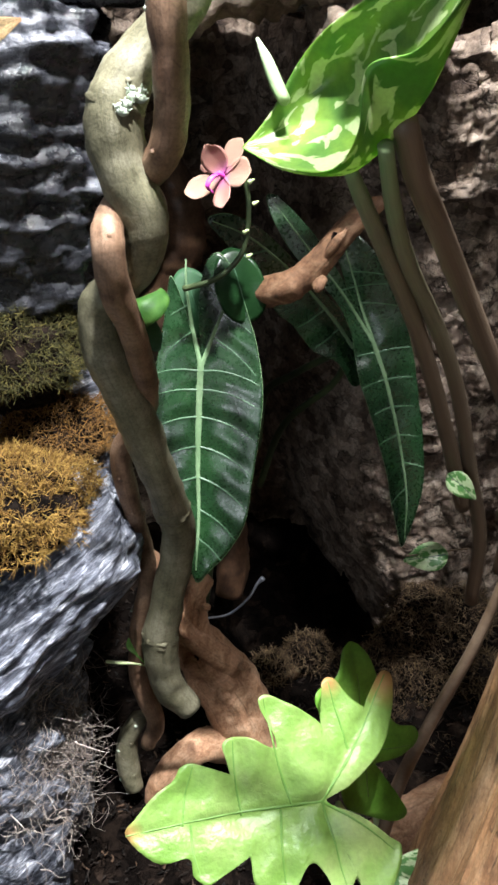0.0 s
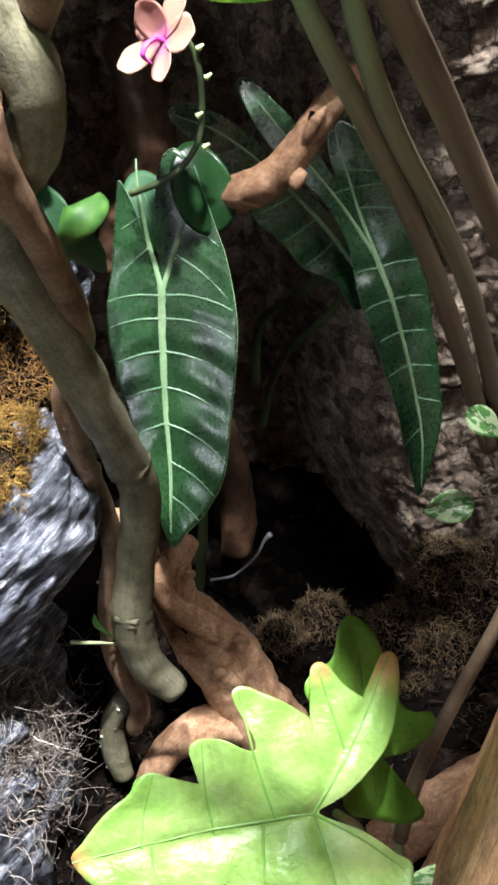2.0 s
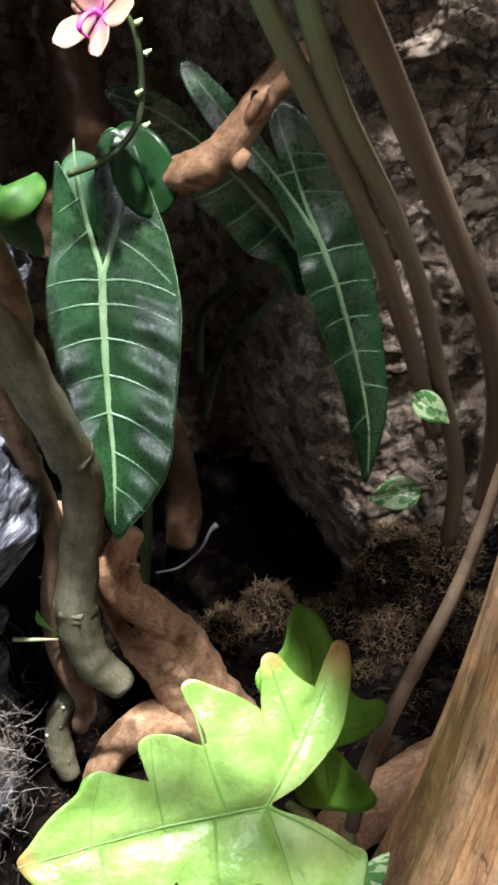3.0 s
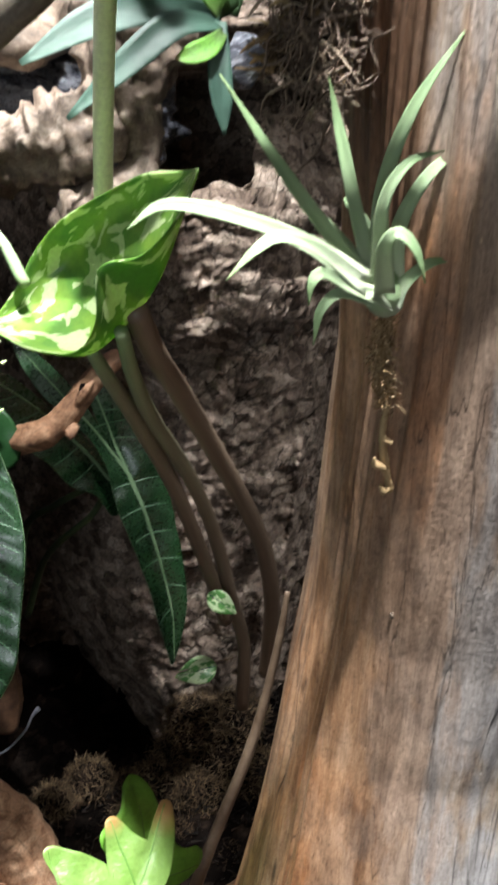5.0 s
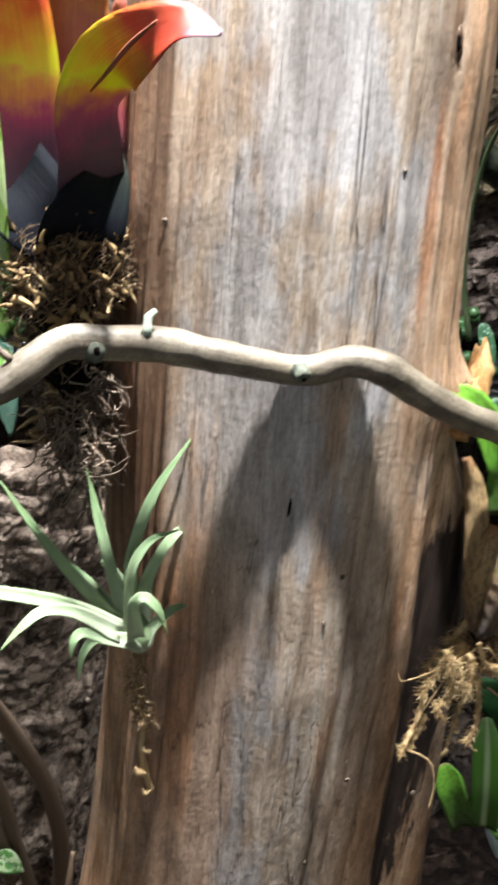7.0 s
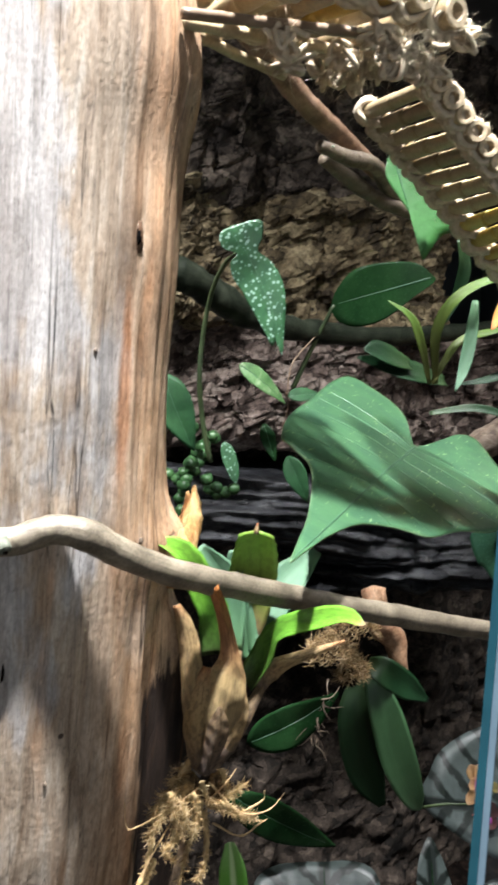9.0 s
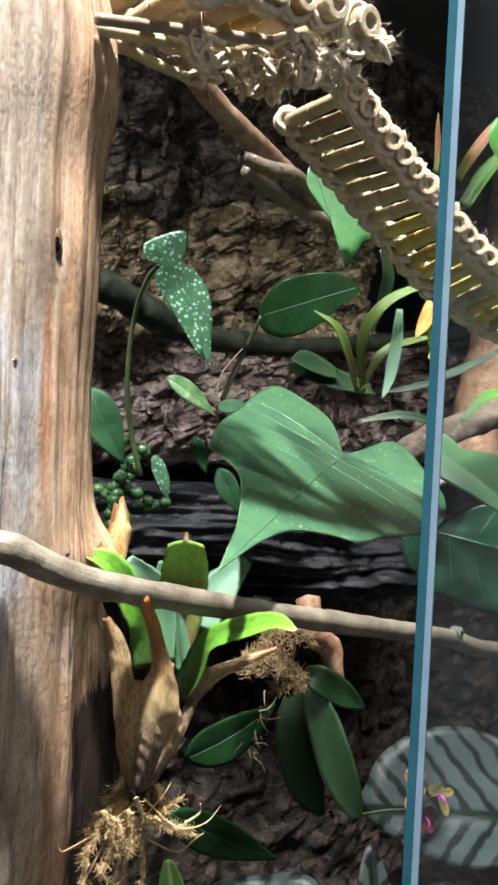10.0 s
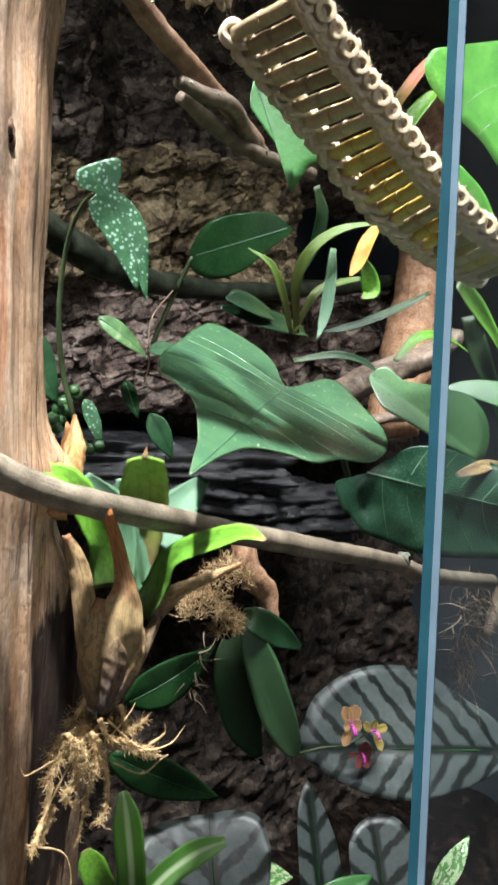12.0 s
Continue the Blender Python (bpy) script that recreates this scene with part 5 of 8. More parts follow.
arrow_leaf("arrow_leaf_plant", A2, "dark arrow-shaped leaf hanging behind the driftwood", [([(0.0, 0.0), (-5.2, 33.4), (-7.9, 80.9), (-8.3, 125.3), (-1.8, 162.8)], 0.0020, 0.0005), ([(0.0, 0.0), (5.1, -32.6), (9.6, -66.1), (9.1, -83.0)], 0.0017, 0.0004), ([(0.0, 0.0), (13.2, -30.8), (35.2, -71.5), (59.1, -117.4)], 0.0017, 0.0004)],
           [(x, y, k * a, 3.2, 0.0010, 0.0004, 0.985) for x, y, a in ((-1.5, 8, 96), (-5.2, 30, 90), (-6.8, 52, 84), (-7.6, 75, 78), (-8.2, 98, 70), (-8.2, 120, 60)) for k in (1, -1)] + [(x, y, a, 2.0, 0.0008, 0.0003, 0.985) for x, y, a in ((22, -48, 60), (38, -77, 55), (20, -44, -95), (5, -32, -80), (8, -56, -80))], VEIN, VEIN_SIDE, (0.10, 0.66, 0.74), ([(0.0954, 0.6790, 1.0441), (0.0695, 0.72, 1.0165), (0.0371, 0.75, 0.985), (0.0138, 0.78, 0.9533), (0.0069, 0.80, 0.8876)], [0.003, 0.003, 0.0032, 0.0035, 0.004]), 0.0006)
A3 = Blade((0.0801, 0.6900, 1.0344), (-0.7222, -0.1193, 0.6813), (0.2857, -0.9485, 0.1367), [(-0.4, 151.9), (13.1, 142.3), (20.0, 115.7), (19.2, 81.4), (17.1, 49.5), (13.3, 24.3), (1.6, -4.1), (-12.7, -24.2), (-22.7, -20.4), (-16.9, 2.8), (-22.2, 24.8), (-17.8, 50.2), (-18.1, 68.9), (-7.6, 101.8), (-5.0, 131.7)], fold=0.16, arch=-0.03, quilt=0.012, seed=7.0, n=130)
arrow_leaf("arrow_leaf_plant", A3, "dark leaf with a pale rib pointing up behind the driftwood", [([(0.4, -2.4), (6.3, 24.4), (9.7, 53.3), (11.9, 85.1), (9.6, 121.3), (0.8, 148.3)], 0.0018, 0.0005)],
           [(x, y, k * a, 3.0, 0.0010, 0.0004, 0.985) for x, y, a in ((5.0, 18, 84), (8.2, 38, 80), (10.2, 60, 74), (11.6, 82, 66), (11.2, 104, 58)) for k in (1, -1)], VEIN, VEIN_SIDE, (0.05, 0.70, 0.74), ([(0.0801, 0.6940, 1.0344), (0.07, 0.72, 0.99), (0.03, 0.76, 0.93), (0.01, 0.79, 0.85)], [0.003, 0.003, 0.0032, 0.0035]), 0.0006)


# ---- orchid with its spike, and small leaves at its foot ----
def orchid_flower(name, c, face, up, size, petals, label, mat_side, mat_front):
    """petals: angle, length, half-width, tilt forward."""
    t = thing(name, c, label, "flower")
    c, fz, uz = Vector(c), Vector(face).normalized(), Vector(up).normalized()
    sx = uz.cross(fz).normalized()
    uz = fz.cross(sx)
    for k, (ang, ln, hw, fwd) in enumerate(petals):
        a = radians(ang)
        d = (uz * math.cos(a) + sx * math.sin(a)).normalized()
        p = [c + d * 0.05 * size, c + d * ln * 0.4 * size + fz * fwd * 0.15 * size, c + d * ln * 0.8 * size + fz * fwd * 0.6 * size, c + d * ln * size + fz * fwd * size]
        part("petal", strap(p, [hw * 0.25 * size, hw * 0.95 * size, hw * size, hw * 0.18 * size], fz, 0.22, 0.0005, 14, 8), mat_front if k % 2 else mat_side, t)
    lip = [c + fz * 0.1 * size, c - uz * 0.18 * size + fz * 0.30 * size, c - uz * 0.42 * size + fz * 0.36 * size, c - uz * 0.5 * size + fz * 0.12 * size]
    part("lip", strap(lip, [0.05 * size, 0.09 * size, 0.08 * size, 0.03 * size], fz, 0.7, 0.0006, 12, 6), LIP, t, "magenta lip")
    part("column", tube([c - fz * 0.02 * size, c + fz * 0.2 * size], [0.07 * size, 0.05 * size], 8, 6), LIP, t)
    return t


orchid_flower("orchid_flower", (-0.016, 0.566, 1.1888), (-0.60, -0.58, 0.45), (0.1, 0.1, 1), 0.0225, [(12, 1.05, 0.34, 0.05), (-62, 0.90, 0.34, 0.15), (74, 0.95, 0.38, 0.0), (150, 0.95, 0.28, 0.1), (-132, 1.10, 0.32, 0.35), (-40, 0.72, 0.36, 0.55)], "peach orchid flower with a magenta lip", PETAL, PETAL_PINK)
spike = thing("orchid_spike", (-0.0446, 0.585, 1.1136), "thin green arching orchid flower spike with nodes", "plant stem")
part("stalk", tube([(-0.0132, 0.572, 1.19), (-0.0055, 0.575, 1.1872), (-0.0013, 0.577, 1.1725), (-0.0022, 0.58, 1.1492), (-0.0081, 0.58, 1.1341), (-0.0225, 0.58, 1.1218), (-0.0428, 0.585, 1.1137)], [0.0012, 0.0015, 0.0017, 0.0016, 0.0017, 0.0018, 0.002], 8, 40), STEM_DARK, spike)
for q in [(0.0018, 0.575, 1.1706), (-0.0017, 0.578, 1.1373), (-0.004, 0.578, 1.1525), (-0.0011, 0.574, 1.1838)]:
    part("node", tube([q, (q[0] + 0.003, q[1] - 0.001, q[2] + 0.002)], [0.0018, 0.0006], 6, 4), STEM, spike)
cap = thing("folded_leaf", (-0.0619, 0.565, 1.102), "small bright green folded leaf beside the vine", "plant")
part("blade", strap([(-0.0770, 0.552, 1.1000), (-0.0715, 0.546, 1.1090), (-0.0640, 0.546, 1.1165), (-0.0580, 0.556, 1.1195), (-0.0555, 0.566, 1.1195)], [0.004, 0.0095, 0.0115, 0.0095, 0.003], (-0.25, -0.80, 0.55), -0.55, 0.0012, 22, 10), LEAF_FOLDED, cap)
# shaded fold of the same leaf, painted in a darker green
part("lower_lobe", strap([(-0.0745, 0.556, 1.1051), (-0.0690, 0.548, 1.0988), (-0.0640, 0.556, 1.0885), (-0.0600, 0.57, 1.0765)], [0.008, 0.0120, 0.010, 0.003], (-0.05, -0.98, -0.2), -0.3, 0.0012, 18, 8), LEAF_MATT, cap, "lower lobe of the leaf, darker green for shade")
for px, name in ((0, "round_leaf"), (1, "round_leaf"), (2, "round_leaf")):
    O = [(-0.0067, 0.606, 1.1082), (-0.038, 0.618, 1.092), (-0.0976, 0.62, 1.0882)][px]
    w = (0.021, 0.020, 0.018)[px]
    B = Blade(O, (0.3, -0.3, -0.9), Vector((0.2, -0.97, 0.05)).normalized(), [(1000 * w * math.sin(a) * 0.85, 1000 * w * math.cos(a) * 1.25) for a in [k * math.pi / 6 for k in range(12)]], cup=0.3, arch=-0.2, n=60)
    t = thing(name, O, "rounded mid-green leaf behind the arrow-shaped leaf", "plant", "rounded leaves")
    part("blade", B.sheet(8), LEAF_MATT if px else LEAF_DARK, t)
    part("midrib", B.vein([(0, -14), (0, 0), (0, 1000 * w)], 0.0007, 0.0003), VEIN_DIM, t)

# ---- driftwood ----
stick = thing("driftwood_stick", (0.0109, 0.64, 1.0789), "red-brown driftwood stick with a pale broken tip", "driftwood")
part("stick", tube([(0.0870, 0.5970, 1.1690), (0.0760, 0.5970, 1.1645), (0.0635, 0.5960, 1.1525), (0.0510, 0.5960, 1.1370), (0.0370, 0.5980, 1.1205), (0.0200, 0.6050, 1.1085), (-0.0036, 0.6300, 1.0951)], [0.0022, 0.0062, 0.0080, 0.0086, 0.0094, 0.0104, 0.011], 20, 70, 0.09, 70, groove=0.16), DRIFT_STICK, stick)
part("stick_spur", tube([(0.0475, 0.5910, 1.1330), (0.0540, 0.5860, 1.1450), (0.0600, 0.5855, 1.1530)], [0.0032, 0.0034, 0.0010], 12, 18, 0.14, 90), DRIFT_STICK, stick)
# dark lump instead of a hole, its colour standing for shade
part("knot_hole", lump((0.0530, 0.5875, 1.1470), (0.0024, 0.0022, 0.0046), 7.0, 12), SOIL, stick, "dark hollow")
part("knob", tube([(0.0470, 0.5930, 1.1200), (0.0435, 0.5890, 1.1150), (0.0420, 0.5880, 1.1140)], [0.004, 0.004, 0.0035], 10, 8, 0.2), DRIFT_STICK, stick)
log = thing("driftwood_root", (-0.0077, 0.62, 0.7186), "gnarled reddish driftwood root on the ground", "driftwood")
part("root_stem", tube([(-0.0333, 0.6, 0.8776), (-0.043, 0.595, 0.8595), (-0.045, 0.6, 0.8219), (-0.0319, 0.605, 0.7885), (-0.0147, 0.607, 0.7595), (0.0025, 0.605, 0.7137), (0.033, 0.6, 0.6655), (0.0766, 0.6, 0.5942)], [0.008, 0.011, 0.017, 0.024, 0.026, 0.026, 0.026, 0.028], 22, 90, 0.10, 60, groove=0.2), DRIFT, log)
part("root_arm", tube([(-0.0751, 0.555, 0.6658), (-0.0698, 0.56, 0.6936), (-0.0464, 0.57, 0.7191), (-0.026, 0.585, 0.715), (0.0027, 0.6, 0.6921)], [0.010, 0.012, 0.013, 0.014, 0.014], 16, 44, 0.10, 60, groove=0.2), DRIFT, log)
part("root_spur", tube([(-0.0121, 0.6, 0.7872), (-0.0473, 0.585, 0.834), (-0.0517, 0.582, 0.8584), (-0.0469, 0.59, 0.8686)], [0.012, 0.009, 0.006, 0.003], 12, 26, 0.10, 60, groove=0.2), DRIFT, log)
part("root_spur", tube([(-0.0488, 0.6, 0.816), (-0.0761, 0.62, 0.8736), (-0.0928, 0.63, 0.8719)], [0.012, 0.009, 0.006], 12, 26, 0.10, 60, groove=0.2), DRIFT, log)
# dark lump set on the root for the shade within a split
part("root_hollow", lump((-0.0387, 0.5855, 0.8168), (0.0035, 0.006, 0.012), 9.0, 14), SOIL, log, "dark lump for the shade in a split")
for q, r, k in [((-0.0172, 0.584, 0.7701), 0.006, 0), ((-0.0255, 0.585, 0.7751), 0.005, 1), ((-0.0116, 0.584, 0.7623), 0.005, 2), ((-0.0017, 0.588, 0.7979), 0.005, 3), ((-0.0312, 0.582, 0.8614), 0.004, 4)]:
    part("burl", lump(q, (r, r * 0.8, r * 0.8), 40 + k, 14), DRIFT, log)
whole("driftwood_slab", tube([(0.092, 0.5, 0.6838), (0.1452, 0.52, 0.7117), (0.197, 0.55, 0.704), (0.2644, 0.6, 0.6564)], [0.02, 0.024, 0.026, 0.03], 18, 50, 0.10, 60, 0.5, groove=0.2), DRIFT, "flat red-brown driftwood root by the trunk", "driftwood")
whole("driftwood_slab", tube([(-0.0457, 0.5, 0.6267), (-0.0005, 0.52, 0.639), (0.0441, 0.55, 0.5822)], [0.016, 0.02, 0.02], 18, 40, 0.10, 60, 0.6, groove=0.2), DRIFT, "flat red-brown driftwood root under the lobed leaf", "driftwood")
whole("driftwood_slab", tube([(0.0198, 0.72, 0.6), (0.0484, 0.74, 0.6435), (0.0878, 0.76, 0.6417), (0.1312, 0.74, 0.6298)], [0.016, 0.02, 0.018, 0.014], 14, 40, 0.10, 60, 0.6, groove=0.2), DRIFT, "dark driftwood chunk in the litter", "driftwood")
# dark colour stands in for the shade round this piece
whole("driftwood_slab", tube([(-0.0408, 0.85, 0.8542), (-0.0245, 0.84, 0.81), (-0.016, 0.83, 0.7507), (-0.0214, 0.82, 0.6954)], [0.013, 0.015, 0.016, 0.016], 14, 40, 0.10, 60, 0.7, groove=0.2), VINE_DEEP, "upright driftwood piece, darkened as in shade", "driftwood")
whole("cable_tie", tube([(-0.0411, 0.765, 0.7063), (-0.0198, 0.772, 0.7063), (0.0004, 0.78, 0.7208), (0.009, 0.784, 0.7359), (0.0153, 0.784, 0.7438)], [0.0012, 0.0012, 0.0012, 0.0015, 0.0028], 8, 26), WIRE, "thin pale plastic tie end on the ground", "cable tie")


# ---- moss and litter on the ground ----
def drift_moss(name, cs, seed, material, label, count=1500, length=0.016):
    t = thing(name, cs[0][:3], label, "moss", kind="stuff")
    for k, (x, y, z, r) in enumerate(cs):
        part("moss_body", lump((x, y, z), (r, r, r * 0.8), seed + k, 16), SOIL, t)
        part("moss_strands", fibres(count, cushion((x, y, z), (r, r, r * 0.85), 2.2), length * 0.6, 0.00042, 1.0, seed + k, 6), material, t)
    return t


drift_moss("brown_moss", [(0.1589, 0.7, 0.7676, 0.028), (0.1846, 0.7, 0.7245, 0.03), (0.1649, 0.68, 0.7001, 0.026), (0.2044, 0.72, 0.7495, 0.03), (0.2183, 0.7, 0.6901, 0.03)], 20, MOSS_BROWN, "matted brown moss at the foot of the bark", 1300)
drift_moss("brown_moss", [(0.103, 0.72, 0.6774, 0.022), (0.1413, 0.7, 0.6597, 0.022)], 30, MOSS_BROWN, "loose brown moss litter in the hollow", 700)


def litter_spot(rng):
    x, y = rng.uniform(-0.15, 0.5), rng.uniform(0.35, 0.82)
    return (x, y, ground_height(x, y) + rng.uniform(0.0, 0.006)), (rng.uniform(-1, 1), rng.uniform(-1, 1), rng.uniform(-0.15, 0.35))


whole("bark_litter", fibres(5200, litter_spot, 0.009, 0.0013, 0.7, 77, 5), LITTER, "dark bark chips and leaf litter on the soil", "litter", kind="stuff")


drift_moss("brown_moss", [(0.1444, 0.72, 0.7209, 0.02), (0.0234, 0.7, 0.6971, 0.018), (0.0599, 0.72, 0.6982, 0.022), (0.0913, 0.66, 0.6962, 0.018), (0.1397, 0.64, 0.6817, 0.02), (0.1706, 0.62, 0.6749, 0.018), (0.1215, 0.7, 0.7025, 0.022)], 44, MOSS_BROWN, "loose brown moss under the bark log", 800)


# ---- marbled plant with long stalks ----
def loft(name, curves, material, t, n=44, m=22, thick=0.0008, under=None):
    """A curled leaf through edge, valley and rim curves."""
    rows = [spline(c, n) for c in curves]
    v, u, f = [], [], []
    for i in range(n):
        sec = spline([r[i] for r in rows], m)
        for j, p in enumerate(sec):
            q = Vector(p) * 1.0
            v.append((q.x, q.y, q.z))
            u.append((j / (m - 1) * 0.75, i / (n - 1) * 1.4))
    for i in range(n - 1):
        for j in range(m - 1):
            a = i * m + j
            f.append((a, a + m, a + m + 1, a + 1))
    ob = part(name, (v, f, u), material, t)
    md = ob.modifiers.new("thickness", "SOLIDIFY")
    md.thickness = thick
    return ob


mp = thing("marbled_plant", (0.16, 0.65, 0.74), "plant with a curled lime and cream marbled leaf on long stalks", "plant")
loft("curled_leaf", [
    [(-0.0036, 0.482, 1.218), (0.0103, 0.488, 1.2351), (0.0234, 0.486, 1.2584), (0.0366, 0.478, 1.2741), (0.0558, 0.462, 1.2884), (0.0725, 0.44, 1.3001), (0.0827, 0.405, 1.3046), (0.0852, 0.378, 1.3078)],
    [(-0.0032, 0.48, 1.2181), (0.0163, 0.49, 1.2268), (0.0331, 0.492, 1.2422), (0.0466, 0.488, 1.2532), (0.0589, 0.474, 1.2674), (0.074, 0.452, 1.279), (0.0837, 0.41, 1.2969), (0.085, 0.377, 1.3076)],
    [(-0.0029, 0.478, 1.2183), (0.0181, 0.474, 1.2167), (0.0417, 0.47, 1.2224), (0.0556, 0.462, 1.2291), (0.0662, 0.452, 1.2409), (0.0757, 0.43, 1.2631), (0.0823, 0.396, 1.2916), (0.0848, 0.376, 1.3075)],
    [(-0.0026, 0.476, 1.2185), (0.0176, 0.452, 1.2134), (0.0417, 0.436, 1.215), (0.0536, 0.43, 1.2221), (0.0676, 0.424, 1.2399), (0.0765, 0.412, 1.2588), (0.082, 0.386, 1.2913), (0.0848, 0.375, 1.3073)],
    [(-0.0025, 0.475, 1.2184), (0.0152, 0.446, 1.2154), (0.0363, 0.424, 1.2188), (0.0458, 0.412, 1.2367), (0.0473, 0.41, 1.2613), (0.065, 0.402, 1.2683), (0.0778, 0.382, 1.2877), (0.0846, 0.374, 1.3072)]], MARBLED, mp, 60, 30)
for pts, r in (([(0.0447, 0.432, 1.2181), (0.0551, 0.452, 1.1973), (0.0756, 0.49, 1.1573), (0.1077, 0.54, 1.0899), (0.1463, 0.6, 0.99), (0.1682, 0.63, 0.9255)], [0.0032, 0.0042, 0.0048, 0.0052, 0.0056, 0.006]),
               ([(0.058, 0.42, 1.2302), (0.0681, 0.45, 1.1974), (0.0846, 0.49, 1.1585), (0.1163, 0.54, 1.1006), (0.1425, 0.58, 1.041), (0.1692, 0.62, 0.957), (0.1899, 0.645, 0.8864), (0.1918, 0.65, 0.8189)], [0.0036, 0.0042, 0.0048, 0.005, 0.0052, 0.0056, 0.006, 0.006]),
               ([(0.0654, 0.425, 1.2397), (0.0787, 0.45, 1.2105), (0.101, 0.49, 1.1733), (0.1458, 0.56, 1.0946), (0.188, 0.61, 1.0138), (0.2108, 0.64, 0.9413), (0.216, 0.655, 0.8767), (0.2158, 0.66, 0.8442)], [0.0062, 0.0064, 0.0066, 0.0068, 0.007, 0.0072, 0.0072, 0.007])):
    part("stalk", tube(pts, r, 12, 40), STALK_BROWN if r[0] > 0.005 else STALK, mp, "long brownish leaf stalk")
part("rolled_leaf", tube([(0.0028, 0.5, 1.2668), (0.0076, 0.495, 1.2579), (0.0127, 0.488, 1.2471), (0.0167, 0.48, 1.2404)], [0.0008, 0.0028, 0.0034, 0.003], 8, 16), AIR, mp, "pale new leaf rolled to a point")
tall = thing("tall_marbled_leaf", (0.07, 0.52, 1.2), "upright pale green stalk carrying a large marbled leaf", "plant")
part("stalk", tube([(0.0601, 0.5, 1.2684), (0.0588, 0.49, 1.2993), (0.0551, 0.44, 1.3625), (0.0513, 0.375, 1.4143), (0.0531, 0.345, 1.4398), (0.0558, 0.325, 1.4552)], [0.0052, 0.0052, 0.005, 0.0046, 0.004, 0.003], 12, 40), STEM_PALE, tall, "smooth pale green stalk")
T1 = Blade((0.0601, 0.311, 1.4649), (0.182, 0.0371, -0.9826), (-0.3505, -0.9312, -0.1001), [(-0.3, 58.5), (-7.0, 58.3), (-11.3, 54.6), (-12.5, 39.0), (-14.5, 16.0), (-15.7, -6.1), (-16.0, -27.3), (-10.4, -46.4), (6.8, -55.9), (28.9, -47.6), (45.7, -21.5), (47.8, 7.3), (35.3, 35.0), (16.9, 46.5), (7.7, 53.3)], cup=-0.3, ripple=0.02, waves=8, quilt=0.01, seed=1.0, fold=0.1)
part("blade", T1.sheet(12), MARBLED_PALE, tall, "pale marbled underside of the leaf")
part("midrib", T1.vein([(-2, -50), (0, 0), (6, 40), (8, 68)], 0.0012, 0.0005), STEM, tall)


def small_leaf(name, c, tip, normal, w, l, material, label, group, stalk=None):
    B = Blade(c, Vector(tip).normalized(), Vector(normal).normalized(), [(w * math.copysign(abs(math.sin(a)) ** 1.35, math.sin(a)) * (1 - 0.28 * math.cos(a)), l * (math.cos(a) + 0.12 * max(0.0, math.cos(a)) ** 8)) for a in [k * math.pi / 9 for k in range(18)]], fold=0.18, arch=-0.18, ripple=0.02, waves=5 + (c[0] * 97) % 3, quilt=0.012, seed=c[0] * 50, n=72)
    t = thing(name, c, label, "plant", group)
    leaf = part("blade", B.sheet(7), material, t)
    part("midrib", B.vein([(0, -l * 0.9), (0, 0), (0, l * 0.9)], 0.0005, 0.0002), VEIN_DIM, leaf)
    if stalk:
        part("stalk", tube(stalk, 0.0008, 6, 12), STEM_BROWN, t)
    return t


small_leaf("small_marbled_leaf", (0.1496, 0.648, 0.8653), (-1, -0.1, -0.12), (-0.05, -0.75, 0.65), 12, 18, MARBLED_SMALL, "small oval green leaf with cream marbling", "small marbled leaves", [(0.1322, 0.648, 0.8661), (0.1709, 0.655, 0.8677), (0.1862, 0.66, 0.8662)])
small_leaf("small_marbled_leaf", (0.1565, 0.5980, 0.9626), (1, 0, -0.9), (-0.2, -0.8, 0.55), 10, 15, MARBLED_SMALL, "small oval green leaf with cream marbling", "small marbled leaves", [(0.1494, 0.5980, 0.9680), (0.1652, 0.6244, 0.9287), (0.1787, 0.6500, 0.8961)])
whole("bent_stem", tube([(0.1818, 0.515, 1.0184), (0.1779, 0.512, 0.9902), (0.1683, 0.508, 0.9408), (0.1531, 0.5, 0.8929), (0.1275, 0.49, 0.8315), (0.1087, 0.48, 0.7822), (0.1005, 0.475, 0.7338)], [0.0018, 0.0028, 0.0034, 0.0039, 0.0044, 0.005, 0.005], 12, 50), STEM_BROWN, "bare brown plant stem leaning past the trunk", "plant stem")

# ---- lobed lime leaves ----
LP, LN = (0.048, 0.386, 0.875), (0.1996, -0.6844, 0.7013)
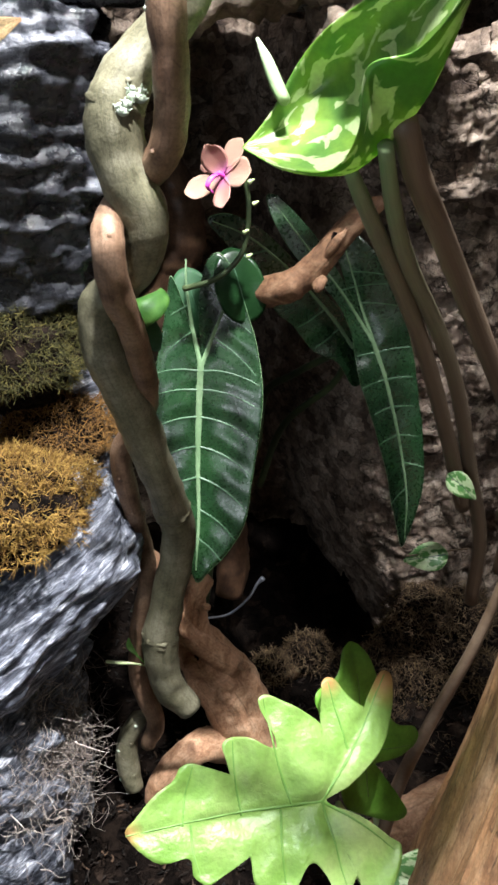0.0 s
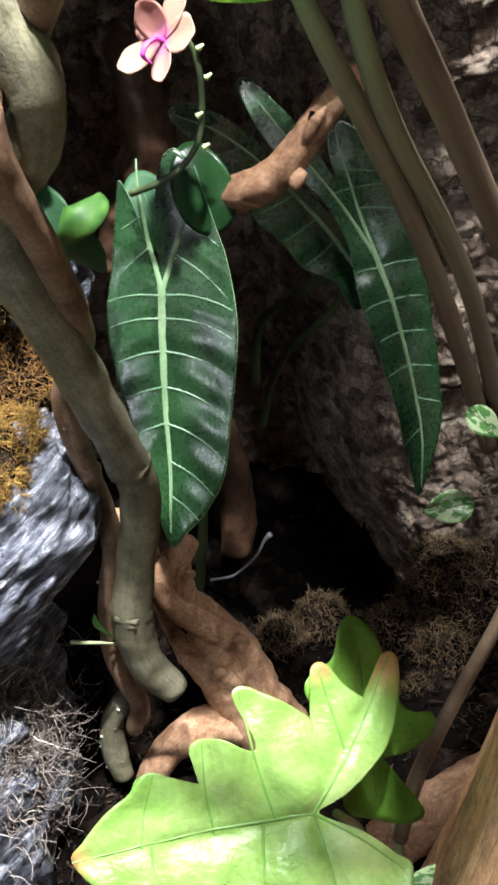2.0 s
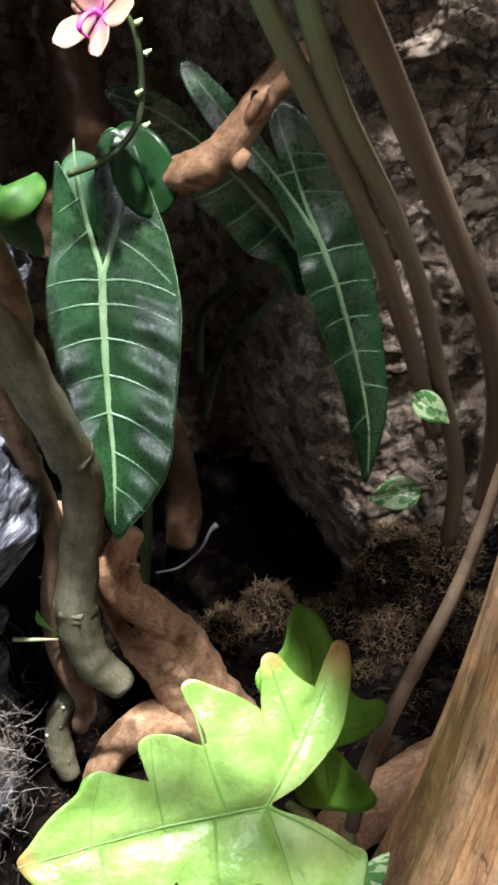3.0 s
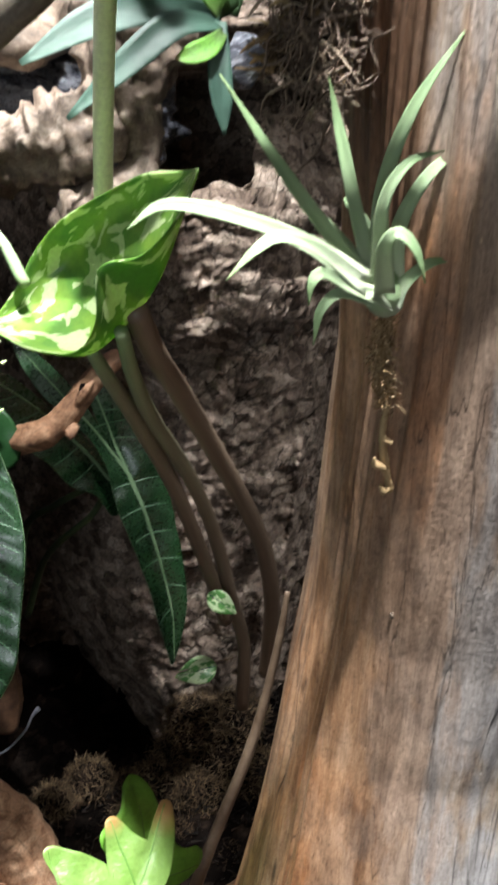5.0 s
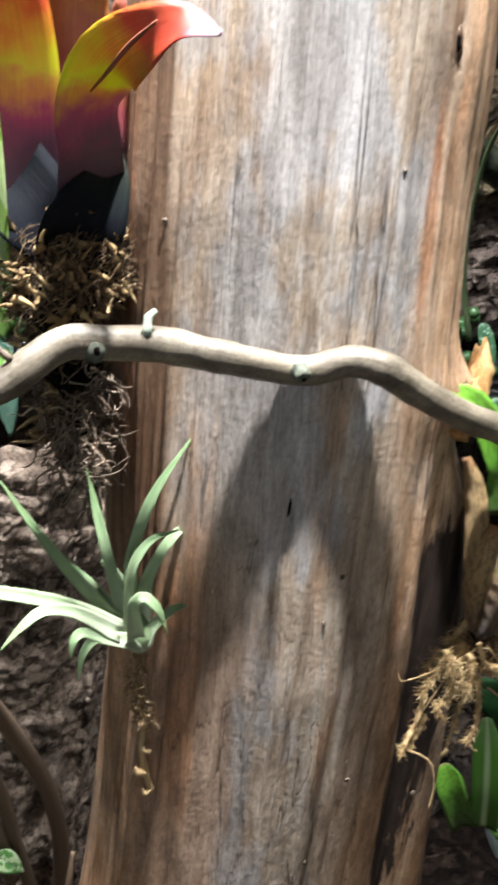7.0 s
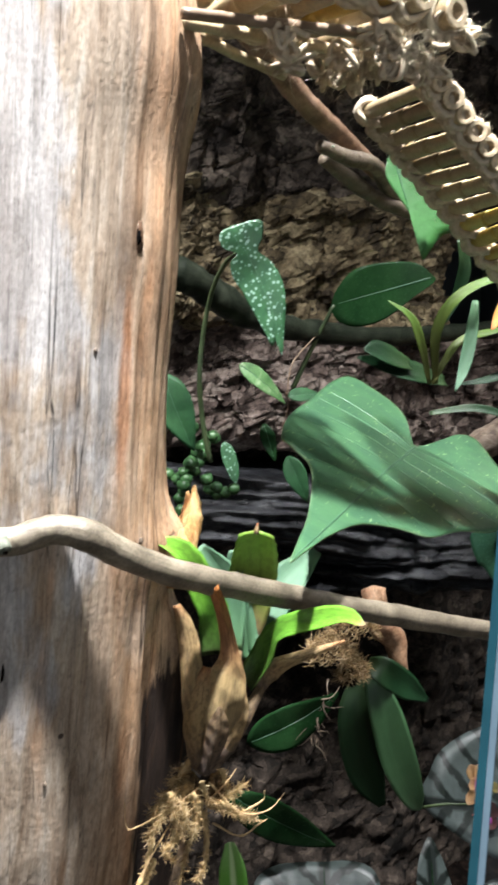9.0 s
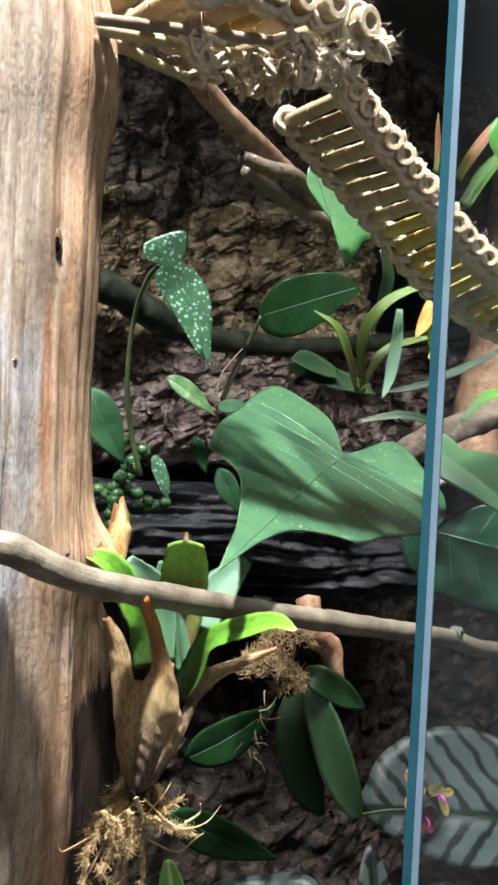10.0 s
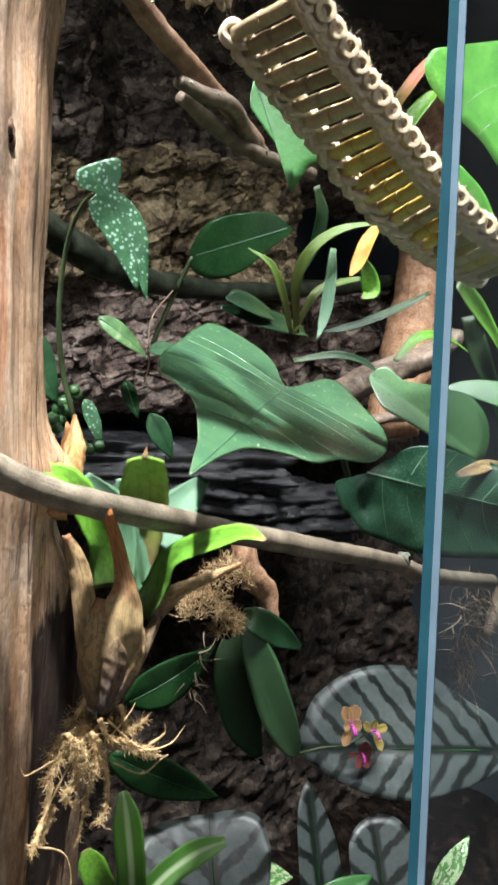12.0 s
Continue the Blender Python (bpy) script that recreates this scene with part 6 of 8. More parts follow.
L1 = Blade((0.046, 0.386, 0.8756), (-0.9642, -0.2648, 0.016), (0.1996, -0.6844, 0.7013), [(1.7, 112.0), (9.8, 105.8), (19.5, 94.6), (25.6, 83.2), (31.8, 78.3), (32.9, 70.8), (27.7, 64.0), (21.1, 60.3), (18.1, 55.5), (22.0, 50.9), (31.3, 51.8), (39.6, 52.7), (43.0, 47.2), (41.1, 37.0), (35.2, 28.1), (33.4, 22.1), (42.0, 23.1), (54.7, 27.9), (61.3, 28.5), (63.0, 22.8), (57.4, 13.1), (51.4, 3.9), (44.5, -4.5), (39.4, -9.2), (50.0, -10.9), (62.0, -9.8), (66.9, -13.4), (64.9, -19.4), (53.1, -26.9), (45.6, -36.5), (48.4, -42.3), (58.9, -43.3), (65.7, -48.6), (62.4, -54.5), (49.4, -53.4), (36.4, -49.2), (23.5, -41.0), (13.8, -29.8), (5.0, -15.2), (-0.2, -2.6), (-11.7, -20.9), (-25.2, -35.3), (-31.8, -41.5), (-46.8, -34.0), (-59.6, -17.6), (-41.9, -11.9), (-56.4, -1.6), (-37.0, 6.2), (-30.1, 14.8), (-48.5, 31.2), (-35.1, 45.9), (-19.3, 47.1), (-21.4, 60.3), (-30.5, 69.6), (-25.1, 78.2), (-15.4, 79.9), (-14.8, 96.8)], fold=0.10, arch=-0.03, ripple=0.010, waves=11, quilt=0.034, seed=3.0, n=260)
LV = [(1.7, 112.0), (31.7, 71.0), (41.2, 46.2), (60.9, 25.4), (64.6, -14.3), (63.4, -50.4), (-32.5, -37.2), (-51.5, -5.9), (-43.3, 28.7), (-24.3, 74.9)]
lob = thing("lobed_leaf_plant", (0.10, 0.46, 0.70), "plant with lobed lime-green leaves with brown tips", "plant")
LIME = lime_material([(LV[0][0] / 100, LV[0][1] / 100, 0.11), (LV[5][0] / 100, LV[5][1] / 100, 0.20), (LV[4][0] / 100, LV[4][1] / 100, 0.10)])
L1.carve([[(0, 0), (0.5 * p, 0.5 * q), (p, q)] for p, q in (LV[0], LV[5], LV[6], LV[7])] + [[(g * LV[0][0], g * LV[0][1]), (p, q)] for g, (p, q) in ((0.72, LV[1]), (0.42, LV[2]), (0.16, LV[3]), (0.22, LV[8]), (0.68, LV[9]))], 0.0016, 0.004)
lobed = part("lobed_leaf", L1.sheet(30), LIME, lob, "yellowish lime lobed leaf with a brown tip")
for (p, q), k in zip([LV[0], LV[5], LV[6], LV[7]], (1, -2, 1, 0)):
    part("main_vein", L1.vein([(0, 0), (0.5 * p + 2 * k, 0.5 * q), (p, q)], 0.0010, 0.0004, 26), LIME_VEIN, lobed)
for s, (p, q) in ((0.72, LV[1]), (0.42, LV[2]), (0.16, LV[3]), (0.22, LV[8]), (0.68, LV[9])):
    part("side_vein", L1.vein([(s * LV[0][0], s * LV[0][1]), (0.5 * (s * LV[0][0] + p), 0.5 * (s * LV[0][1] + q) + 1.5), (p, q)], 0.0010, 0.0004, 22), LIME_VEIN, lobed)
part("side_vein", L1.vein([(0.4 * LV[5][0], 0.4 * LV[5][1]), LV[4]], 0.0009, 0.0004), LIME_VEIN, lobed)
L2 = Blade((0.0767, 0.4433, 0.8563), (-0.0962, 0.4052, 0.9092), (0.6241, -0.687, 0.3722), [(-0.0, 70.1), (-12.3, 67.0), (-20.5, 53.8), (-38.0, 50.0), (-40.7, 42.4), (-33.3, 24.7), (-27.2, 1.5), (-25.1, -24.3), (-6.8, -38.9), (17.9, -52.0), (30.5, -51.7), (27.7, -42.3), (9.2, -24.5), (4.5, -11.0), (27.8, -11.1), (44.6, -4.5), (41.7, 4.8), (24.9, 12.1), (16.5, 32.1), (11.4, 57.5)], fold=0.25, arch=-0.05, quilt=0.02, seed=8.0, n=110)
part("lobed_leaf", L2.sheet(10), LIME_DARK, lob, "fresh green lobed leaf behind")
part("leaf_rib", join(L2.vein([(0, -30), (0, 0), (0, 50)], 0.0009, 0.0004), L2.lateral(0, 0, 100, 0, 0.0006, 0.0003), L2.lateral(0, 0, 140, 0, 0.0006, 0.0003)), LIME_VEIN, lob)
part("stalk", tube([(0.0571, 0.4, 0.8574), (0.0735, 0.44, 0.7877), (0.0862, 0.46, 0.7105)], [0.0022, 0.0024, 0.0028], 10, 16), STEM, lob)
part("stalk", tube([(0.0842, 0.478, 0.8151), (0.0963, 0.485, 0.7516), (0.1039, 0.49, 0.6968)], [0.0022, 0.0024, 0.0028], 10, 16), STEM, lob)
LB = Blade((0.1035, 0.382, 0.8148), (0.9892, -0.1455, -0.0157), (-0.1003, -0.7519, 0.6516), [(-0.9, 23.1), (-14.8, 15.5), (-20.1, 8.5), (-18.3, 0.2), (-11.0, -10.9), (2.6, -18.2), (20.6, -13.3), (24.3, 3.6), (15.8, 19.4)], fold=0.3, quilt=0.01)
tm = thing("marbled_leaf_low", (0.10, 0.40, 0.75), "marbled green leaf low beside the lobed plant", "plant")
part("blade", LB.sheet(8), MARBLED_SMALL, tm)


# ---- air plant on the trunk ----
air = thing("air_plant", (0.1315, 0.287, 1.2752), "pale grey-green air plant tied to the trunk", "air plant")
for pts, w in (([(0.1252, 0.284, 1.2771), (0.1133, 0.284, 1.2902), (0.0945, 0.286, 1.3124), (0.0726, 0.292, 1.3427)], 0.0042), ([(0.1271, 0.286, 1.2796), (0.1205, 0.288, 1.2972), (0.1138, 0.292, 1.3231), (0.1098, 0.298, 1.3435)], 0.0036),
               ([(0.1313, 0.287, 1.2783), (0.1263, 0.286, 1.3052), (0.133, 0.284, 1.3333), (0.1492, 0.282, 1.3602)], 0.0038), ([(0.1255, 0.28, 1.28), (0.122, 0.274, 1.3051), (0.1282, 0.272, 1.319), (0.1403, 0.272, 1.3233)], 0.0030),
               ([(0.1321, 0.284, 1.279), (0.1333, 0.284, 1.2997), (0.1445, 0.285, 1.3173), (0.1597, 0.287, 1.3237)], 0.0036), ([(0.1231, 0.28, 1.2781), (0.0983, 0.276, 1.2937), (0.0741, 0.272, 1.3025), (0.0523, 0.27, 1.3062), (0.0407, 0.268, 1.2997)], 0.0042),
               ([(0.1193, 0.276, 1.2801), (0.1002, 0.27, 1.293), (0.0858, 0.264, 1.2978), (0.077, 0.261, 1.2941), (0.0685, 0.259, 1.2864)], 0.0034), ([(0.1298, 0.28, 1.2739), (0.1126, 0.272, 1.2808), (0.1019, 0.268, 1.286), (0.0975, 0.266, 1.2838), (0.0968, 0.266, 1.2769)], 0.0034),
               ([(0.1266, 0.278, 1.2775), (0.1223, 0.27, 1.2928), (0.1246, 0.266, 1.2987), (0.1302, 0.264, 1.2939), (0.1347, 0.264, 1.2837)], 0.0034), ([(0.1319, 0.282, 1.2728), (0.1356, 0.28, 1.2808), (0.144, 0.281, 1.2865), (0.1553, 0.285, 1.2869)], 0.0032),
               ([(0.1292, 0.286, 1.2725), (0.1151, 0.286, 1.2758), (0.1082, 0.286, 1.2699), (0.1068, 0.287, 1.2578)], 0.0030), ([(0.1259, 0.287, 1.2784), (0.116, 0.292, 1.2925), (0.1042, 0.296, 1.3036), (0.1021, 0.298, 1.3081)], 0.0028), ([(0.131, 0.289, 1.2789), (0.1252, 0.292, 1.2965), (0.1184, 0.294, 1.304), (0.1173, 0.295, 1.3067)], 0.0026)):
    part("leaf", strap(pts, [w * 1.15, w * 0.72, w * 0.55, w * 0.06], (-0.2, -0.75, 0.6), 0.42, 0.0009, 22, 6), AIR, air)
part("bulb", tube([(0.1335, 0.288, 1.2704), (0.1304, 0.286, 1.2765), (0.1281, 0.286, 1.2847)], [0.0055, 0.0075, 0.004], 12, 10), AIR, air, "pale swollen leaf base")


def hang_spot(line, spread, head):
    def spot(rng):
        k = rng.random() * (len(line) - 1)
        i = min(int(k), len(line) - 2)
        p = Vector(line[i]).lerp(Vector(line[i + 1]), k - i)
        return p + Vector((rng.gauss(0, spread), rng.gauss(0, spread * 0.6), rng.gauss(0, spread))), Vector(head) + Vector((rng.uniform(-1, 1), rng.uniform(-1, 1), rng.uniform(-1, 1)))
    return spot


whole("air_plant_root_tuft", fibres(500, hang_spot([(0.1335, 0.288, 1.2704), (0.1328, 0.29, 1.2511), (0.1376, 0.29, 1.2354)], 0.0018, (0, -0.3, -0.8)), 0.006, 0.00034, 1.2, 41, 7), ROOTS_GOLD, "dry brown root tuft under the air plant", "roots", kind="stuff")
tip = thing("air_plant_root", (0.1386, 0.292, 1.2346), "pale golden root tip hanging on the trunk", "root")
for pts, r in (([(0.1386, 0.292, 1.2346), (0.1382, 0.292, 1.2208), (0.1421, 0.294, 1.2054), (0.1458, 0.296, 1.1956)], [0.0010, 0.0015, 0.0016, 0.0010]), ([(0.1421, 0.294, 1.2054), (0.1362, 0.291, 1.2101), (0.1346, 0.29, 1.213)], [0.0015, 0.0014, 0.0008]), ([(0.1456, 0.296, 1.1981), (0.142, 0.294, 1.1969), (0.1398, 0.293, 1.2)], [0.0014, 0.0012, 0.0007]), ([(0.1384, 0.292, 1.2208), (0.1406, 0.29, 1.2186), (0.1415, 0.29, 1.2195)], [0.0012, 0.0009, 0.0005])):
    part("root", tube(pts, r, 8, 22, 0.6, 260), ROOTS_GOLD, tip)

# ---- the branch that crosses the trunk ----
br = thing("branch", (0.22, 0.25, 1.39), "smooth pinkish grey branch running across the trunk", "branch")
part("branch_stem", tube([(0.0025, 0.285, 1.3487), (0.0176, 0.28, 1.3617), (0.0328, 0.272, 1.3758), (0.0495, 0.268, 1.3768), (0.0655, 0.264, 1.3793), (0.0862, 0.264, 1.3945), (0.1021, 0.263, 1.3967), (0.1254, 0.262, 1.3967), (0.1469, 0.2535, 1.3937), (0.1753, 0.2475, 1.3905), (0.1936, 0.241, 1.3952), (0.2066, 0.2345, 1.3927), (0.216, 0.2325, 1.3873), (0.2372, 0.23, 1.3777), (0.2647, 0.229, 1.3697), (0.3055, 0.2285, 1.3593), (0.357, 0.231, 1.3463), (0.43, 0.233, 1.3291), (0.5291, 0.238, 1.305), (0.5827, 0.241, 1.288), (0.702, 0.247, 1.2637)],
     [0.0058, 0.0058, 0.006, 0.0056, 0.0056, 0.0062, 0.0064, 0.0066, 0.0062, 0.0058, 0.0062, 0.0066, 0.0064, 0.0062, 0.0062, 0.006, 0.0060, 0.0060, 0.0060, 0.0060, 0.0058], 20, 240, 0.10, 60), BRANCH, br)
for q, d, r in (((0.0982, 0.258, 1.3941), (0, -1, 0), 0.0026), ((0.1719, 0.2395, 1.3895), (0, -0.7, -0.6), 0.002), ((0.2081, 0.2350, 1.3931), (0.2, -1, 0), 0.003), ((0.1173, 0.258, 1.4044), (0.1, 0, 1), 0.0016), ((0.5369, 0.234, 1.3075), (0, -1, 0.2), 0.003)):
    q, d = Vector(q), Vector(d).normalized()
    if d.z > 0.9:
        part("twig_stub", tube([q - d * 0.004, q + d * 0.002, q + d * 0.005 + Vector((0.002, 0, 0))], [r * 1.2, r, r * 0.7], 8, 8, 0.3, 300), LICHEN, br, "pale broken twig stub")
        continue
    rim = part("knot", tube([q - d * 0.004, q + d * 0.0008, q + d * 0.0018], [r * 1.7, r * 1.35, r * 1.0], 12, 10, 0.35, 260), LICHEN_GREY, br, "pale rim of a scarred knot")
    part("knot_core", lump(q + d * 0.0016, (r * 0.62, r * 0.62, r * 0.75), 11.0 + r * 1000, 10), SOIL, rim, "dark core of the knot")
for pts in ([[(0.0698, 0.262, 1.3899), (0.0645, 0.262, 1.3941), (0.0571, 0.26, 1.3983)], [(0.0667, 0.27, 1.3883), (0.0598, 0.262, 1.3909), (0.0576, 0.258, 1.3932)]]):
    part("twig", tube(pts, [0.0014, 0.001, 0.0006], 7, 8, 0.3, 200), DRIFT_PALE, br)
whole("branch", tube([(-0.0104, 0.38, 1.3759), (0.0111, 0.38, 1.3916), (0.0284, 0.38, 1.4032), (0.0442, 0.385, 1.4173), (0.0627, 0.39, 1.4361)], [0.016, 0.016, 0.0155, 0.015, 0.014], 16, 40, 0.15, 40), VINE, "thick grey-green branch above the marbled plant", "branch")

# ---- bark hole, driftwood and strap plant behind the stalk ----
dw = thing("driftwood_fork", (0.08, 0.56, 1.25), "pale grey hollowed driftwood round a dark hole", "driftwood")
part("fork_arm", tube([(0.0432, 0.57, 1.2501), (0.0565, 0.56, 1.2626), (0.0805, 0.555, 1.2819), (0.0889, 0.56, 1.2946), (0.0897, 0.565, 1.3114), (0.0827, 0.57, 1.3314), (0.0738, 0.58, 1.3608), (0.0788, 0.59, 1.4006)], [0.012, 0.018, 0.013, 0.010, 0.012, 0.016, 0.02, 0.02], 22, 90, 0.30, 80, groove=0.35), DRIFT_PALE, dw)
part("fork_arm", tube([(0.0706, 0.56, 1.2768), (0.0872, 0.565, 1.2709), (0.1034, 0.575, 1.2713), (0.1164, 0.585, 1.2718)], [0.012, 0.011, 0.008, 0.004], 14, 34, 0.10, 60, groove=0.2), DRIFT_PALE, dw)
part("fork_arm", tube([(-0.0351, 0.58, 1.2899), (0.0176, 0.575, 1.2984), (0.0445, 0.57, 1.3063), (0.0693, 0.575, 1.3203), (0.0927, 0.59, 1.3481), (0.1196, 0.62, 1.3844), (0.1384, 0.64, 1.4186)], [0.02, 0.02, 0.024, 0.020, 0.018, 0.016, 0.014], 24, 90, 0.34, 80, groove=0.4), DRIFT_PALE, dw)
# added mass running back as a roof, to darken the hollow
part("shade_arm", tube([(0.02, 0.585, 1.355), (0.03, 0.68, 1.385), (0.05, 0.78, 1.39), (0.06, 0.88, 1.39)], [0.022, 0.038, 0.045, 0.045], 20, 40, 0.22, 40, 0.6, groove=0.3, seed=5), DRIFT_PALE, dw)
whole("driftwood_post", tube([(0.0586, 0.665, 1.2458), (0.0563, 0.665, 1.261), (0.0509, 0.66, 1.2872), (0.0451, 0.66, 1.3182)], [0.006, 0.018, 0.020, 0.022], 20, 60, 0.10, 60, groove=0.2), DRIFT_PALE, "pale upright driftwood piece behind the marbled leaf", "driftwood")
whole("slate_chip", rock((0.1601, 0.6, 1.3546), (0.024, 0.02, 0.036), (10, 20, 30), 21.0, n=14), SLATE, "blue-grey slate chip wedged in the bark", "rock", "slate chips")
sp = thing("strap_leaf_plant", (0.1329, 0.56, 1.3805), "plant with greyish green strap leaves behind the branch", "plant")
for pts, w, m in (([(0.133, 0.56, 1.3772), (0.0967, 0.55, 1.378), (0.0594, 0.54, 1.3679), (0.0211, 0.53, 1.3463)], 0.010, "g"), ([(0.1338, 0.555, 1.3723), (0.105, 0.54, 1.369), (0.0772, 0.53, 1.3489), (0.044, 0.525, 1.3199)], 0.008, "g"), ([(0.1337, 0.555, 1.3739), (0.131, 0.545, 1.3511), (0.1318, 0.54, 1.3316), (0.1344, 0.54, 1.3132)], 0.007, "g"),
                  ([(0.1345, 0.55, 1.3675), (0.1238, 0.54, 1.3589), (0.1126, 0.535, 1.3543), (0.1043, 0.535, 1.3526)], 0.006, "l"), ([(0.1366, 0.56, 1.3774), (0.1131, 0.55, 1.4039), (0.0947, 0.54, 1.4197), (0.0759, 0.54, 1.4493)], 0.013, "l"), ([(0.1425, 0.57, 1.378), (0.1309, 0.57, 1.4129), (0.1234, 0.57, 1.4342), (0.1161, 0.57, 1.4638)], 0.013, "d"), ([(0.1425, 0.57, 1.378), (0.1465, 0.575, 1.4048), (0.1543, 0.58, 1.4252), (0.1603, 0.58, 1.4576)], 0.010, "d")):
    part("leaf", strap(pts, [w * 0.5, w, w * 0.95, w * 0.15], (0.1, -0.9, 0.5), 0.3, 0.0009, 18, 6), {"g": STRAP_BLUE, "l": STRAP_GREEN, "d": STRAP_DARK}[m], sp)

# ---- fiery bromeliad in its root ball ----
fire = thing("red_bromeliad", (0.115, 0.335, 1.43), "bromeliad with yellow, red and purple leaves", "bromeliad")
for pts, w, m in (([(0.115, 0.325, 1.4332), (0.1105, 0.31, 1.4487), (0.1041, 0.296, 1.4645), (0.0977, 0.28, 1.4772), (0.0971, 0.262, 1.487), (0.101, 0.24, 1.4921), (0.1073, 0.218, 1.4945), (0.1146, 0.206, 1.4911)], [0.011, 0.0145, 0.0145, 0.0135, 0.0125, 0.011, 0.007, 0.001], "f"),
                  ([(0.0981, 0.33, 1.4284), (0.0862, 0.322, 1.4531), (0.0806, 0.315, 1.4766), (0.0774, 0.308, 1.4986), (0.0711, 0.3, 1.5182), (0.0576, 0.29, 1.5302)], [0.012, 0.017, 0.018, 0.017, 0.014, 0.002], "f"),
                  ([(0.1181, 0.345, 1.4291), (0.1107, 0.35, 1.4628), (0.1056, 0.35, 1.4986), (0.1052, 0.345, 1.5325), (0.1067, 0.33, 1.5578)], [0.013, 0.019, 0.020, 0.018, 0.003], "p"),
                  ([(0.1249, 0.335, 1.4308), (0.1264, 0.33, 1.4517), (0.1235, 0.325, 1.4756), (0.1206, 0.325, 1.4991), (0.122, 0.32, 1.5298)], [0.010, 0.012, 0.011, 0.009, 0.002], "p"),
                  ([(0.1111, 0.322, 1.4294), (0.0918, 0.316, 1.4395), (0.0797, 0.322, 1.4524), (0.0681, 0.33, 1.4653), (0.0582, 0.335, 1.4739)], [0.010, 0.017, 0.019, 0.018, 0.006], "d"),
                  ([(0.103, 0.322, 1.4276), (0.1058, 0.306, 1.4395), (0.1135, 0.304, 1.455), (0.12, 0.31, 1.4712)], [0.012, 0.016, 0.010, 0.002], "d")):
    part("leaf", strap(pts, w, (0.05, -0.95, 0.1), 0.12 if m == "f" else 0.45, 0.0011, 30, 8), {"f": BROM_FIRE, "p": BROM_PURPLE, "d": STRAP_PURPLE_BASE}[m], fire)
# invented rosette leaves, mostly out of view, added to shade the trunk
for k in range(9):
    an = 2 * math.pi * k / 9 + 0.3
    if math.cos(an) < -0.25 or math.cos(an) > 0.45 or math.sin(an) < -0.1:
        continue
    d = Vector((math.cos(an), math.sin(an), 0)) * (0.6 if math.sin(an) < -0.3 else 1.0)
    o = Vector((0.105, 0.345, 1.435))
    part("leaf", strap([o + d * 0.006, o + d * 0.022 + Vector((0, 0, 0.09)), o + d * 0.045 + Vector((0, 0, 0.17)), o + d * 0.075 + Vector((0, 0, 0.215)), o + d * 0.10 + Vector((0, 0, 0.21))], [0.010, 0.018, 0.018, 0.012, 0.001], -d + Vector((0, 0, 0.6)), 0.45, 0.0011, 24, 6), BROM_FIRE if k % 2 else BROM_PURPLE, fire)
part("sheath", tube([(0.1072, 0.338, 1.4218), (0.1053, 0.334, 1.4302), (0.1039, 0.334, 1.4426), (0.1036, 0.338, 1.4541)], [0.010, 0.0185, 0.0205, 0.017], 20, 20), STRAP_PURPLE_BASE, fire, "dark purple leaf sheath")
part("leaf_scar", tube([(0.0962, 0.2695, 1.4819), (0.0961, 0.25, 1.4856), (0.0971, 0.235, 1.4903), (0.1001, 0.22, 1.4948)], [0.0004, 0.0008, 0.0009, 0.0005], 6, 16), BROWN_TIP, fire, "dry brown crease")
ball = thing("root_ball", (0.115, 0.335, 1.41), "shaggy brown moss and root ball under the bromeliad", "moss", kind="stuff")
for c, r, seed in (((0.1153, 0.34, 1.4199), (0.024, 0.02, 0.020), 51), ((0.0996, 0.35, 1.4213), (0.014, 0.014, 0.022), 52), ((0.1361, 0.345, 1.4201), (0.014, 0.014, 0.020), 53), ((0.1162, 0.345, 1.3856), (0.018, 0.014, 0.028), 54), ((0.1179, 0.345, 1.3492), (0.012, 0.012, 0.022), 55),
                   ((0.1138, 0.313, 1.4198), (0.019, 0.010, 0.018), 56), ((0.1298, 0.318, 1.4182), (0.012, 0.010, 0.016), 57), ((0.0887, 0.318, 1.414), (0.014, 0.010, 0.017), 58), ((0.1008, 0.312, 1.4063), (0.018, 0.010, 0.015), 59)):
    part("moss_body", lump(c, [0.8 * q for q in r], seed, 16), SOIL, ball)
    part("moss_strands", fibres(900, cushion(c, [1.05 * q for q in r], 2.4), 0.009, 0.00042, 1.2, seed, 7), MOSS_BROWN, ball)
    part("dead_leaves", fibres(70 if seed > 55 else 40, cushion(c, [q * 1.05 for q in r], 2.0), 0.013, 0.0019, 0.9, seed + 40, 7), STRAW, ball)
whole("hanging_roots", fibres(190, hang_spot([(0.1022, 0.318, 1.3641), (0.1101, 0.312, 1.35), (0.1056, 0.31, 1.3372)], 0.006, (0.1, -0.4, -0.5)), 0.018, 0.0006, 0.7, 61, 9), ROOTS, "wispy dry brown roots hanging under the branch", "roots", kind="stuff")
whole("hanging_roots", fibres(60, hang_spot([(0.1173, 0.312, 1.3839), (0.1203, 0.312, 1.3716), (0.1291, 0.312, 1.3417)], 0.004, (0.2, -0.4, -0.7)), 0.014, 0.0007, 0.6, 62, 8), ROOTS, "reddish dry root threads hanging by the trunk", "roots", kind="stuff")

# ---- green bromeliad with dry sheath and roots ----
gb = thing("green_bromeliad", (0.265, 0.245, 1.30), "small green bromeliad with dry brown lower leaves on the trunk", "bromeliad")
